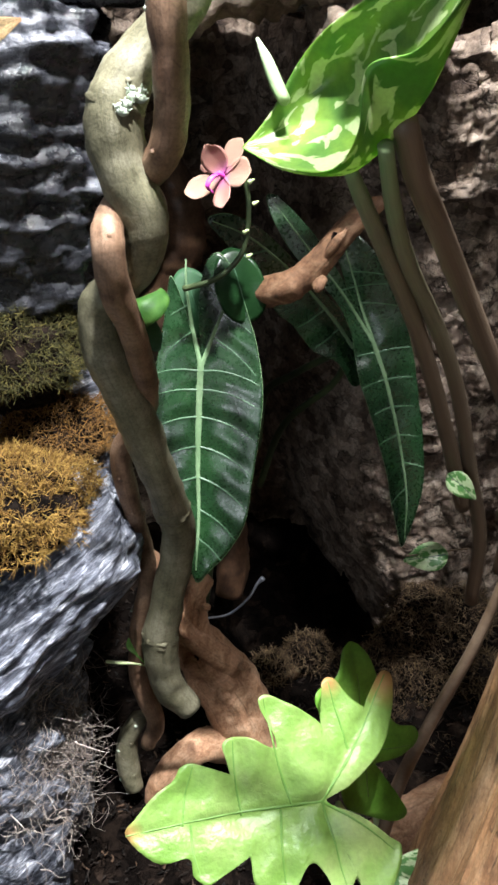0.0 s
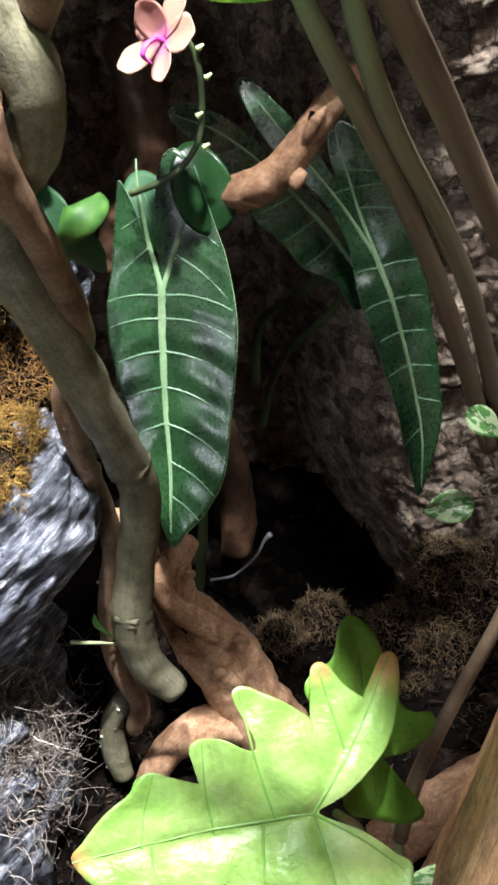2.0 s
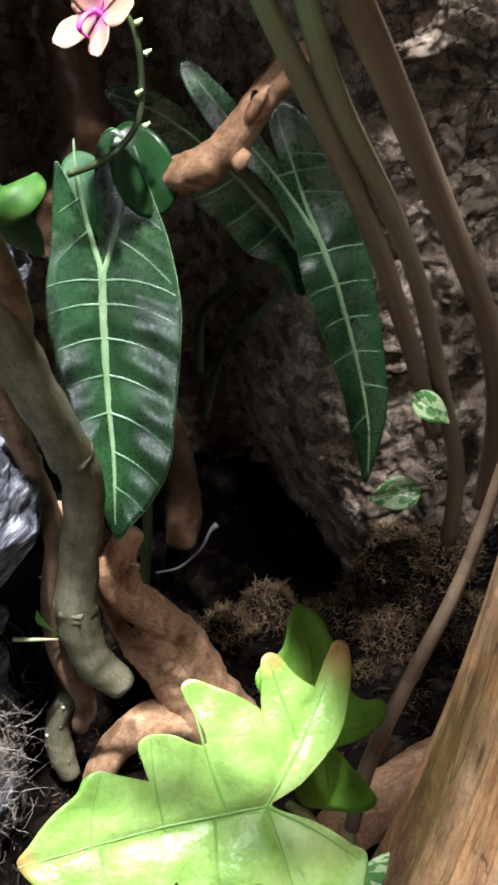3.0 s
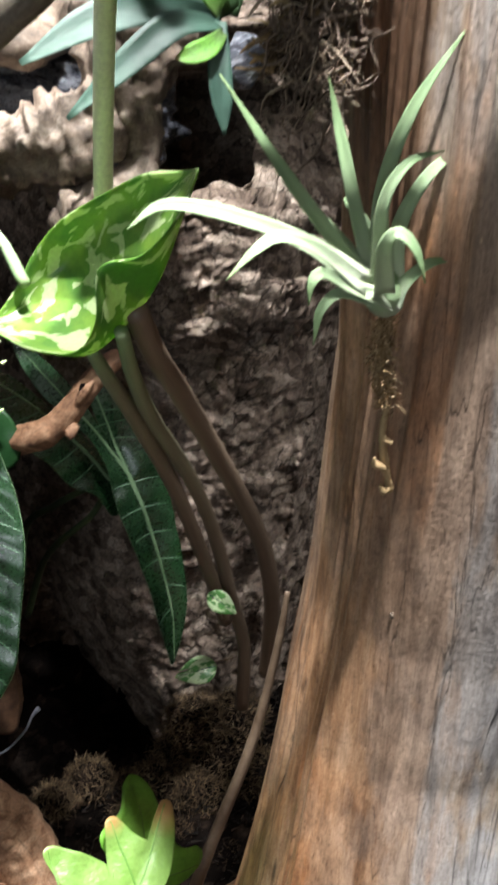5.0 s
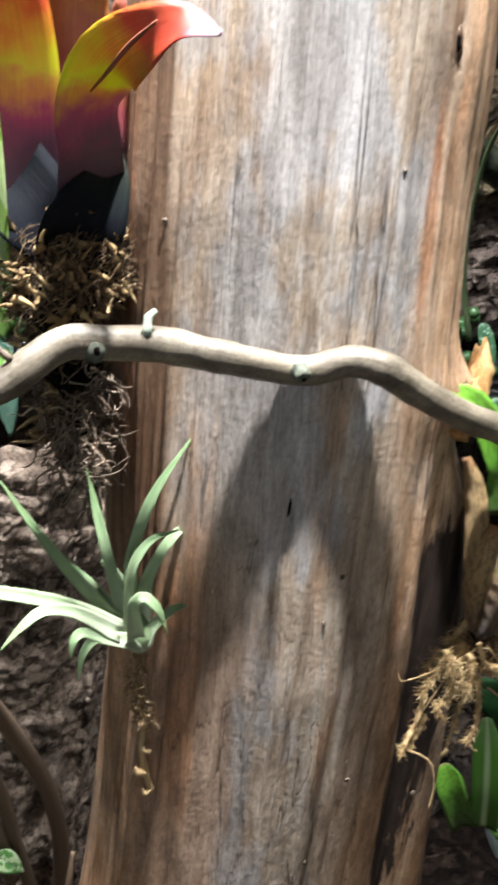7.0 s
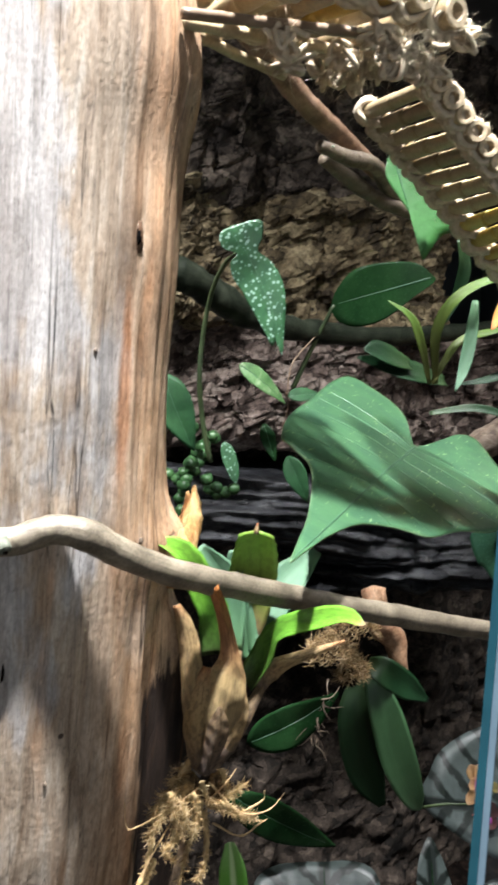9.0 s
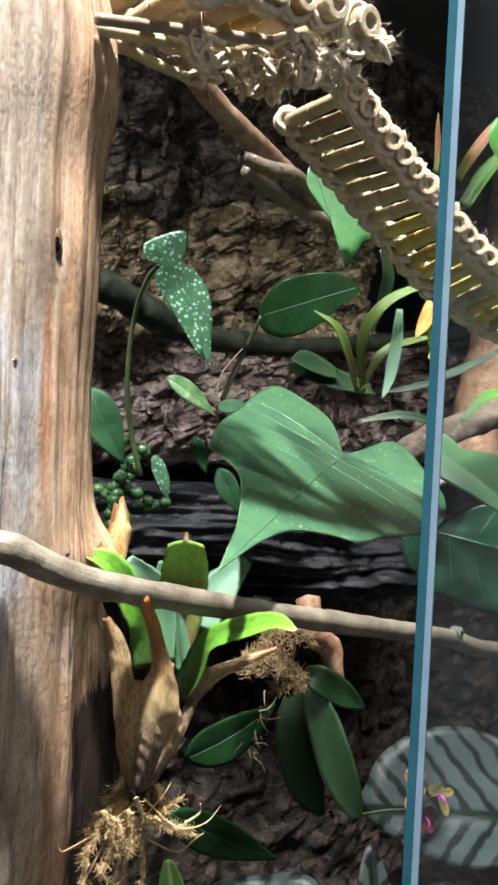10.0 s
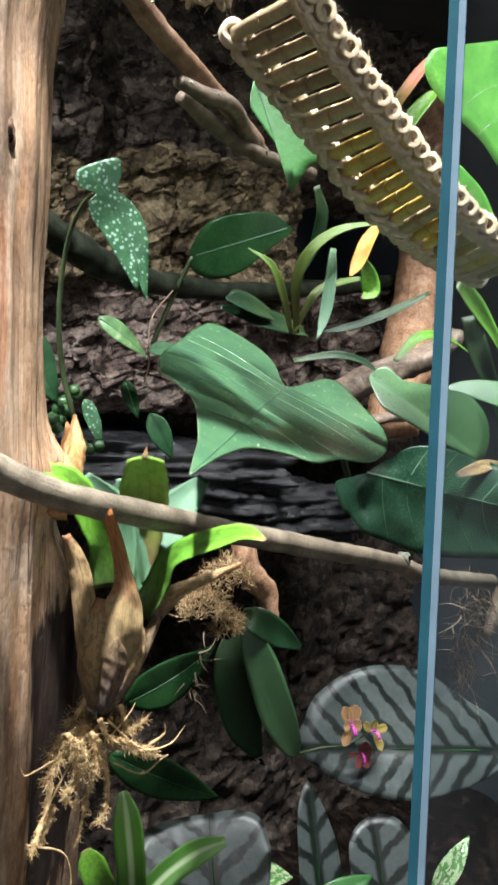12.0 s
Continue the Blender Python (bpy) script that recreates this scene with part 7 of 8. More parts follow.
for pts, w, face, m in (
        ([(0.3049, 0.256, 1.3186), (0.308, 0.254, 1.3347), (0.3101, 0.251, 1.3538), (0.3083, 0.247, 1.3731), (0.304, 0.242, 1.3875)], [0.006, 0.0088, 0.0108, 0.0112, 0.0085], (-0.68, -0.70, 0.15), "v"),
        ([(0.2879, 0.25, 1.3278), (0.2862, 0.25, 1.3437), (0.2794, 0.25, 1.3574), (0.2665, 0.252, 1.3772), (0.2515, 0.256, 1.3853)], [0.006, 0.0075, 0.0075, 0.0065, 0.001], (-0.5, -0.5, 0.7), "g"),
        ([(0.2967, 0.25, 1.329), (0.2994, 0.255, 1.3466), (0.2968, 0.258, 1.3625), (0.2854, 0.262, 1.3784)], [0.006, 0.008, 0.008, 0.002], (-0.6, -0.6, 0.5), "s"),
        ([(0.3057, 0.25, 1.3248), (0.3039, 0.254, 1.3461), (0.302, 0.256, 1.3622), (0.3002, 0.256, 1.3762)], [0.005, 0.006, 0.006, 0.001], (-0.65, -0.65, 0.4), "s"),
        ([(0.3056, 0.248, 1.3225), (0.3147, 0.246, 1.3403), (0.3301, 0.248, 1.3574), (0.3559, 0.252, 1.3719)], [0.007, 0.009, 0.0095, 0.003], (-0.6, -0.65, 0.5), "s"),
        ([(0.2978, 0.238, 1.3149), (0.3026, 0.232, 1.3281), (0.3031, 0.222, 1.3424), (0.3067, 0.205, 1.3504), (0.3094, 0.188, 1.3559), (0.3072, 0.174, 1.3558)], [0.005, 0.0060, 0.0060, 0.0062, 0.0048, 0.0012], (-0.5, -0.5, 0.7), "g")):
    part("leaf", strap(pts, w, face, 0.45, 0.0009, 26, 8, serrate=0.05), {"g": STRAP_GREEN, "s": STRAP_GREY, "v": STRAP_BANDED}[m], gb)
part("leaf_spine", tube([(0.3036, 0.242, 1.3864), (0.3035, 0.2415, 1.3896), (0.3033, 0.241, 1.3914)], [0.0016, 0.0009, 0.0003], 6, 8), DRY_ORANGE, gb, "brown spine tip")
for pts, w, face, m in (
        ([(0.2768, 0.244, 1.2739), (0.2755, 0.236, 1.2919), (0.2758, 0.23, 1.3106), (0.2781, 0.229, 1.324), (0.2787, 0.229, 1.335), (0.2722, 0.227, 1.3534), (0.2636, 0.224, 1.3676)], [0.0035, 0.0085, 0.0105, 0.0085, 0.0042, 0.0030, 0.0026], (-0.68, -0.72, 0.05), "o"),
        ([(0.2772, 0.246, 1.2743), (0.2701, 0.241, 1.2946), (0.2694, 0.238, 1.3129), (0.2732, 0.238, 1.3271)], [0.004, 0.0066, 0.0060, 0.002], (-0.8, -0.6, 0), "d"),
        ([(0.2785, 0.246, 1.2747), (0.2697, 0.242, 1.3021), (0.2679, 0.243, 1.3248), (0.2658, 0.245, 1.3422), (0.2612, 0.247, 1.3553)], [0.003, 0.0050, 0.0052, 0.0045, 0.0018], (-0.7, -0.65, 0.1), "d"),
        ([(0.2814, 0.25, 1.2743), (0.2738, 0.249, 1.3023), (0.2724, 0.249, 1.328), (0.27, 0.25, 1.3446)], [0.002, 0.0045, 0.0038, 0.001], (-0.8, -0.55, 0), "b"),
        ([(0.2745, 0.24, 1.2755), (0.2801, 0.233, 1.2876), (0.2907, 0.232, 1.2993), (0.2999, 0.232, 1.3103), (0.3036, 0.23, 1.3199)], [0.003, 0.0052, 0.0042, 0.0026, 0.0015], (-0.6, -0.75, 0.1), "b"),
        ([(0.3001, 0.233, 1.3148), (0.3015, 0.228, 1.3222), (0.3052, 0.221, 1.3283), (0.316, 0.213, 1.3335), (0.3296, 0.205, 1.3388)], [0.0045, 0.0052, 0.0036, 0.0024, 0.0008], (-0.5, -0.7, 0.5), "d"),
        ([(0.2729, 0.236, 1.2779), (0.2729, 0.231, 1.2899), (0.2729, 0.2275, 1.3018), (0.2726, 0.2265, 1.3119)], [0.002, 0.0045, 0.0048, 0.0008], (-0.7, -0.7, 0), "b"),
        ([(0.2789, 0.236, 1.2796), (0.2829, 0.231, 1.2937), (0.2867, 0.23, 1.3057), (0.2882, 0.231, 1.3167)], [0.003, 0.0055, 0.0055, 0.002], (-0.55, -0.8, 0), "d")):
    part("dry_leaf", strap(pts, w, face, -0.55, 0.0007, 30, 12, wave=0.10), {"d": DRY, "o": DRY_ORANGE, "b": DRY_DARK}[m], gb)
part("sheath", tube([(0.2894, 0.252, 1.2663), (0.2899, 0.25, 1.2853), (0.2914, 0.248, 1.3091), (0.2973, 0.248, 1.3292)], [0.004, 0.0060, 0.0065, 0.005], 14, 20, 0.15, 60), DRY_DARK, gb, "brown dry sheath")
tuft = thing("bromeliad_root_tuft", (0.2815, 0.25, 1.2532), "golden mossy root tuft under the bromeliad", "roots", kind="stuff")
for k, (pts, count, length) in enumerate((
        ([(0.277, 0.25, 1.2811), (0.2703, 0.25, 1.2736), (0.2655, 0.25, 1.2699)], 170, 0.0075),
        ([(0.2699, 0.249, 1.2675), (0.2586, 0.249, 1.2641), (0.2534, 0.249, 1.2572)], 190, 0.0075),
        ([(0.2644, 0.246, 1.2682), (0.2572, 0.246, 1.2585), (0.2512, 0.247, 1.2494)], 230, 0.0080),
        ([(0.2645, 0.243, 1.2649), (0.2685, 0.243, 1.2556), (0.2646, 0.243, 1.2489)], 220, 0.0080),
        ([(0.2674, 0.244, 1.2471), (0.2616, 0.244, 1.2446), (0.2582, 0.244, 1.2423), (0.2642, 0.244, 1.2349)], 170, 0.0060),
        ([(0.253, 0.247, 1.2488), (0.2506, 0.247, 1.2373), (0.245, 0.246, 1.2278), (0.2421, 0.246, 1.2213)], 200, 0.0050),
        ([(0.2557, 0.248, 1.2378), (0.252, 0.248, 1.2303), (0.2476, 0.247, 1.2231)], 130, 0.0045),
        ([(0.2801, 0.246, 1.2598), (0.2778, 0.246, 1.2484), (0.2728, 0.246, 1.2373), (0.2676, 0.246, 1.2183)], 260, 0.0060),
        ([(0.2792, 0.243, 1.2557), (0.282, 0.243, 1.2404), (0.2814, 0.243, 1.2297), (0.2767, 0.243, 1.2236)], 200, 0.0055),
        ([(0.2809, 0.24, 1.2626), (0.2895, 0.236, 1.2561), (0.3, 0.233, 1.2519)], 240, 0.0070),
        ([(0.2857, 0.238, 1.26), (0.2898, 0.236, 1.2648), (0.2974, 0.235, 1.2668)], 170, 0.0060),
        ([(0.2837, 0.237, 1.2614), (0.2926, 0.234, 1.2546), (0.3016, 0.233, 1.2493)], 180, 0.0065),
        ([(0.287, 0.24, 1.2752), (0.2894, 0.239, 1.2665), (0.2931, 0.238, 1.2598)], 130, 0.0055),
        ([(0.2747, 0.24, 1.2723), (0.2781, 0.238, 1.2635), (0.2851, 0.237, 1.2583)], 150, 0.0050),
        ([(0.2599, 0.244, 1.2696), (0.2617, 0.243, 1.2617), (0.263, 0.243, 1.2508)], 220, 0.0080),
        ([(0.273, 0.243, 1.2663), (0.2746, 0.242, 1.2562), (0.2733, 0.242, 1.2462)], 220, 0.0070))):
    part("root_frond", frond(pts, count, length, 0.00038, 700 + k), FROND_GOLD, tuft)
part("root_lump", lump((0.2749, 0.251, 1.2619), (0.009, 0.006, 0.012), 3, 16), ROOT_BODY, tuft)
part("root_lump", lump((0.2894, 0.246, 1.2614), (0.008, 0.006, 0.010), 5, 16), ROOT_BODY, tuft)
roots = thing("bromeliad_root", (0.2828, 0.244, 1.2688), "long curled golden roots reaching out", "root")
for p in ([(0.2792, 0.24, 1.2708), (0.2925, 0.232, 1.2559), (0.3067, 0.228, 1.2545), (0.3173, 0.228, 1.2602)], [(0.2795, 0.244, 1.2685), (0.2617, 0.246, 1.2605), (0.2451, 0.248, 1.2558), (0.2408, 0.25, 1.2562), (0.2406, 0.252, 1.2667)], [(0.2827, 0.24, 1.2503), (0.2965, 0.236, 1.2416), (0.3053, 0.232, 1.2466), (0.3091, 0.231, 1.2481)], [(0.2649, 0.246, 1.2569), (0.251, 0.246, 1.239), (0.2435, 0.246, 1.2246)], [(0.2435, 0.246, 1.2246), (0.2578, 0.245, 1.2166), (0.2626, 0.245, 1.2045), (0.2616, 0.245, 1.192)], [(0.2826, 0.24, 1.2634), (0.2856, 0.234, 1.2718), (0.2888, 0.232, 1.2778)], [(0.2981, 0.234, 1.2545), (0.305, 0.23, 1.2593), (0.3047, 0.229, 1.2644)], [(0.2812, 0.244, 1.2628), (0.283, 0.244, 1.2359), (0.2804, 0.244, 1.2211), (0.2843, 0.243, 1.2173)]):
    part("root", tube(p, [0.00045, 0.0004, 0.0002], 7, 36, 0.6, 400), ROOTS_GOLD, roots)

# ---- the big heart-shaped leaf ----
H1 = Blade((0.5633, 0.3555, 1.4185), (-0.8629, -0.4896, -0.1251), (0.1391, -0.4681, 0.8726), [(-0.5, 344.9), (4.3, 318.1), (11.4, 275.3), (24.3, 224.8), (36.3, 192.9), (53.1, 182.6), (61.1, 174.5), (73.9, 117.9), (82.4, 26.8), (89.8, -49.9), (86.5, -99.7), (62.9, -100.5), (35.0, -86.3), (17.3, -54.0), (2.5, -3.9), (-9.7, -58.8), (-18.9, -115.2), (-35.5, -135.5), (-60.9, -92.1), (-83.9, -45.6), (-88.1, 14.6), (-78.4, 88.0), (-57.3, 144.6), (-43.5, 194.6), (-28.5, 213.3), (-10.2, 242.6), (-3.6, 283.8), (-1.4, 321.3)], fold=0.05, arch=0.04, cup=-0.15, ripple=0.006, waves=7, quilt=0.004, seed=4.0, n=130)
ht = thing("heart_leaf_plant", (0.60, 0.40, 0.80), "large grey-green heart-shaped leaf with pale flecks", "plant")
heart = part("blade", H1.sheet(28), PHILO, ht)
part("midrib", H1.vein([(0, 0), (2, 110), (1, 220), (0, 338)], 0.0012, 0.0004, 90, 0.0002), VEIN_DIM, heart)
for y, a in ((6, 112), (24, 96), (52, 84), (84, 76), (118, 68), (154, 58), (192, 46)):
    for s in (1, -1):
        part("side_vein", H1.lateral(0.5, y, s * a, 2.6, 0.0003, 0.00015, 0.97), PHILO, heart)
part("margin", H1.rim(0.0007), VEIN, heart)
part("stalk", tube([(0.5694, 0.36, 1.4176), (0.6651, 0.41, 1.4099), (0.8463, 0.5, 1.3733), (1.0402, 0.6, 1.2872), (1.2335, 0.7, 1.1826)], [0.003, 0.0035, 0.004, 0.0045, 0.005], 10, 30), STEM_DARK, ht)

# ---- rope bridge of cane rungs ----
bridge = thing("cane_bridge", (0.30, 0.25, 1.62), "hanging bridge of cane rungs lashed with jute twine", "bridge")
NEAR = spline([(0.384, 0.212, 1.613), (0.429, 0.202, 1.577), (0.472, 0.192, 1.545), (0.520, 0.182, 1.519), (0.575, 0.172, 1.505)], 23)
FAR = spline([(0.432, 0.302, 1.628), (0.477, 0.285, 1.588), (0.520, 0.262, 1.541), (0.575, 0.248, 1.514), (0.640, 0.240, 1.503)], 23)


def rung(a, b, r, material, k):
    a, b = Vector(a), Vector(b)
    d = (b - a).normalized()
    ob = part("rung", tube([a, a.lerp(b, 0.12), a.lerp(b, 0.2), a.lerp(b, 0.5), a.lerp(b, 0.55), b], [r, r, r * 0.8, r * 0.78, r * 0.86, r * 0.8], 14, 22, caps=False), material, bridge)
    s = d.orthogonal().normalized()
    t = d.cross(s)
    v, f = [], []
    for q, (rr, off) in enumerate(((1.0, 0.0008), (1.02, 0.0), (0.94, -0.0006), (0.56, -0.0006), (0.52, 0.0), (0.50, 0.005))):
        for j in range(14):
            an = 2 * math.pi * j / 14
            v.append(a + (s * math.cos(an) + t * math.sin(an)) * r * rr + d * off)
    for q in range(5):
        for j in range(14):
            f.append((q * 14 + j, q * 14 + (j + 1) % 14, (q + 1) * 14 + (j + 1) % 14, (q + 1) * 14 + j))
    part("rung_end", (v, f), CANE_PITH, ob, "pale cut cane end", smooth=False)
    part("hollow", (v[70:], [tuple(range(14))]), CANE_HOLE, ob, smooth=False)
    return ob


def lashing(c, d, r, seed, loose=1.0):
    """A few uneven turns of twine round a rung."""
    c, d = Vector(c), Vector(d).normalized()
    s = d.orthogonal().normalized()
    t = d.cross(s)
    rng = random.Random(seed)
    pts = []
    for k in range(64):
        an = 2 * math.pi * k / 10.3
        pts.append(c + d * (((k / 63 - 0.5) * 0.0085 + rng.uniform(-0.0012, 0.0012)) * loose) + (s * math.cos(an) + t * math.sin(an)) * (r + 0.0011 + rng.uniform(0, 0.0016) * loose))
    return tube(pts, [0.0017, 0.0019, 0.0016], 6, 110, 0.5, 700)


def tangle(c, size, seed):
    """A knot of twine wound upon itself."""
    rng = random.Random(seed)
    pts = [Vector(c) + Vector((rng.gauss(0, 1) * size[0], rng.gauss(0, 1) * size[1], rng.gauss(0, 1) * size[2])) * 0.62 for _ in range(34)]
    return tube(pts, [0.0012, 0.0014, 0.0012], 6, 190, 0.5, 600)


def fuzz_spot(c, r):
    def spot(rg):
        d = Vector((rg.gauss(0, 1), rg.gauss(0, 1), rg.gauss(0, 1))).normalized()
        return Vector(c) + d * r, d + Vector((rg.uniform(-1, 1), rg.uniform(-1, 1), rg.uniform(-1, 1))) * 0.7
    return spot


for k, (a, b) in enumerate(zip(NEAR, FAR)):
    dv = (b - a) / np.linalg.norm(b - a)
    r = 0.0048 + 0.0004 * math.sin(k * 2.3)
    rung(a - dv * 0.006, b + dv * 0.006, r * 1.12, CANE_YELLOW if k in (8, 9, 10, 11, 12, 13, 15, 16, 18, 20) else CANE, k)
    part("lashing", lashing(a + dv * 0.0035, dv, r, 300 + k), TWINE, bridge)
    part("lashing", lashing(b - dv * 0.0035, dv, r, 400 + k), TWINE, bridge)
for line in (NEAR, FAR):
    rope = [np.asarray(p) + np.array((0, 0, 0.0045 * (-1) ** i)) for i, p in enumerate(spline(line, 46))]
    part("side_rope", tube(rope, [0.0024, 0.0026], 7, 160, 0.4, 500), TWINE, bridge)
for line, inward in ((NEAR, 1.0), (FAR, -1.0)):
    core = spline([p + inward * 0.010 * (b - a) / np.linalg.norm(b - a) for p, a, b in zip(line, NEAR, FAR)], 150)
    _, across, above = frames(core)
    for turn in (0.0, math.pi):
        coil = [core[i] + (across[i] * math.cos(i * 0.42 + turn) + above[i] * math.sin(i * 0.42 + turn)) * 0.0052 for i in range(150)]
        part("side_rope", tube(coil, [0.0020, 0.0024, 0.0020], 7, 300, 0.7, 520), TWINE, bridge, "twisted jute side rope")
UP_NEAR = [np.array(p) for p in [(0.2609, 0.208, 1.6335), (0.2789, 0.206, 1.6309), (0.2954, 0.203, 1.6364), (0.3123, 0.2, 1.6366), (0.3264, 0.197, 1.6357), (0.3422, 0.193, 1.637), (0.3622, 0.19, 1.6343)]]
for k, a in enumerate(UP_NEAR):
    b = a + np.array((0.030 - 0.004 * k, 0.098, 0.012))
    r = 0.0072 if k in (1, 3, 5, 6) else 0.0062
    dv = (b - a) / np.linalg.norm(b - a)
    rung(a - dv * 0.005, b, r, CANE_YELLOW if k == 4 else CANE, k)
    part("lashing", lashing(a + dv * 0.006, dv, r, 500 + k), TWINE, bridge)
    part("lashing", lashing(b - dv * 0.008, dv, r, 600 + k), TWINE, bridge)
for pts, r in (([(0.2423, 0.235, 1.6106), (0.2641, 0.23, 1.6134), (0.2926, 0.225, 1.6179), (0.3259, 0.222, 1.6241), (0.362, 0.222, 1.6316)], 0.0026), ([(0.2459, 0.24, 1.609), (0.2859, 0.245, 1.6175), (0.3222, 0.25, 1.6255), (0.3741, 0.255, 1.6343)], 0.0028), ([(0.2598, 0.26, 1.6174), (0.2955, 0.27, 1.6189), (0.3423, 0.29, 1.6267), (0.3593, 0.3, 1.6309)], 0.0028)):
    part("side_rail", tube(pts, [r, r], 10, 26, 0.12, 150), STEM_BROWN if r < 0.0027 else CANE, bridge, "thin cane side rail")
for c, sz in zip([(0.2912, 0.225, 1.6119), (0.3126, 0.245, 1.6126), (0.3315, 0.205, 1.6183), (0.3395, 0.203, 1.6116), (0.3437, 0.198, 1.6152), (0.3612, 0.205, 1.6143), (0.368, 0.255, 1.6237), (0.3578, 0.235, 1.6203), (0.3803, 0.285, 1.6329), (0.3624, 0.195, 1.6277), (0.3761, 0.192, 1.6297), (0.3442, 0.24, 1.6221), (0.3718, 0.2055, 1.6152), (0.3549, 0.27, 1.6296)], (5, 6, 5, 6, 5, 5, 6, 6, 6, 5, 6, 5, 5, 5)):
    k = int(abs(c[0]) * 9000 + abs(c[2]) * 3000)
    part("knot", tangle(c, (sz * 0.0011, sz * 0.0011, sz * 0.0011), k), TWINE, bridge, "frayed twine knot")
    part("frayed_end", fibres(60, fuzz_spot(c, 0.004), 0.012, 0.00016, 0.4, k, 6), TWINE, bridge)
fuzz_ends = [(a, b) for a, b in zip(NEAR, FAR)] + [(a, a + np.array((0.03, 0.098, 0.012))) for a in UP_NEAR]
for k, (a, b) in enumerate(fuzz_ends):
    for q in (a, b):
        part("twine_fuzz", fibres(34, fuzz_spot(q, 0.0065), 0.0065, 0.00011, 0.4, 1200 + k, 4), TWINE, bridge)

# ---- sliding glass front ----
pane = thing("glass_door", (0.224, 0.054, 0.60), "sliding clear glass front pane with a polished edge", "glass door", kind="structure")
X0, Y0, LEAN_X = 0.2146, 0.0464, 0.044


def pane_prism(section, z0=0.60, z1=1.97):
    """A thin upright prism; the front leans a little along its own plane."""
    n = len(section)
    v = [(x + LEAN_X * (z - 1.410), y, z) for z in (z0, z1) for x, y in section]
    f = [tuple(range(n))[::-1], tuple(range(n, 2 * n))] + [(k, (k + 1) % n, n + (k + 1) % n, n + k) for k in range(n)]
    return v, f


gp = part("pane", pane_prism([(X0 + 0.0006, Y0 + 0.0003), (1.50, Y0 + 0.0003), (1.50, Y0 + 0.0042), (X0 + 0.0006, Y0 + 0.0042)]), GLASS, pane, smooth=False)
gp.visible_shadow = False
part("edge_strip", pane_prism([(X0, Y0 + 0.0019), (X0 + 0.0005, Y0 + 0.0019), (X0 + 0.0005, Y0 + 0.0045), (X0, Y0 + 0.0045)]), EDGE_DARK, pane, "dark teal polished edge", smooth=False)
# paints the light that glass refracts along its edge; slanted to catch more
part("edge_light_strip", pane_prism([(X0, Y0 + 0.0018), (X0 + 0.0003, Y0), (X0 + 0.0007, Y0), (X0 + 0.0005, Y0 + 0.0018)]), EDGE_REFRACTION, pane, "pale strip painted for light refracted in the edge", smooth=False)

# ---- plants behind, on the right ----
bg = thing("spotted_begonia", (0.527, 0.56, 1.39), "begonia with a folded dark leaf of silver spots", "plant")
G1 = Blade((0.4861, 0.4720, 1.5642), (0.3252, -0.1901, -0.9263), (-0.4968, -0.8679, 0.0037), [(-0.1, 85.2), (-0.8, 72.1), (5.1, 74.7), (7.0, 64.6), (10.0, 47.6), (13.7, 27.7), (17.3, 12.6), (14.9, 1.5), (7.7, -3.5), (17.4, -11.2), (14.6, -23.0), (-2.2, -24.9), (-19.3, -22.2), (-17.0, -10.1), (-9.8, -0.5), (-15.9, 9.9), (-20.3, 27.2), (-16.7, 46.6), (-8.6, 67.4)], fold=0.12, ripple=0.02, waves=8, quilt=0.01, n=110)
spotted = part("blade", G1.sheet(12), SPOTTED, bg, "dark leaf with silver spots")
part("midrib", G1.vein([(6.7, -19.1), (0.0, 0.0), (-3.4, 25.7), (-4.4, 54.1), (-0.7, 78.7)], 0.0008, 0.0003), VEIN_DIM, spotted)
part("stalk", tube([(0.4769, 0.4760, 1.5642), (0.4861, 0.5, 1.5589), (0.4981, 0.53, 1.5392), (0.5063, 0.55, 1.5046), (0.5121, 0.56, 1.4675), (0.5252, 0.57, 1.4292), (0.5367, 0.57, 1.3895)], [0.0014, 0.0017, 0.0020, 0.0022, 0.0024, 0.0025, 0.0026], 10, 40), STEM_DARK, bg)
G3 = Blade((0.5996, 0.628, 1.3974), (0.1528, -0.3285, -0.9321), (-0.5185, -0.8296, 0.2074), [(-0.7, 37.9), (3.3, 22.5), (4.0, 4.6), (-1.2, -6.7), (-8.9, -0.2), (-10.1, 18.0), (-6.5, 31.6)], fold=0.2)
part("blade", G3.sheet(6), SPOTTED, bg, "young spotted leaf")
vine("vine", [(0.3705, 0.4, 1.7357), (0.3946, 0.4, 1.7144), (0.4348, 0.405, 1.6932), (0.4833, 0.415, 1.6735), (0.5386, 0.43, 1.663), (0.5925, 0.445, 1.6534), (0.6558, 0.46, 1.6373)], [0.010, 0.010, 0.009, 0.0085, 0.008, 0.007, 0.007], VINE_RED, "mottled red-brown vine under the bridge", 110, 14.0)
vine("vine", [(0.5152, 0.425, 1.6479), (0.5441, 0.425, 1.6453), (0.5834, 0.43, 1.6469), (0.6284, 0.45, 1.6388), (0.6964, 0.48, 1.6333)], [0.005, 0.0066, 0.0066, 0.0066, 0.006], VINE_GREY, "grey twisted vine under the bridge", 100, 15.0)
vine("vine", [(0.5451, 0.452, 1.6485), (0.5775, 0.45, 1.637), (0.6157, 0.455, 1.6298), (0.6725, 0.46, 1.6271), (0.755, 0.47, 1.6301)], [0.005, 0.0066, 0.0066, 0.0066, 0.006], VINE_GREY, "grey twisted vine under the bridge", 100, 16.0)
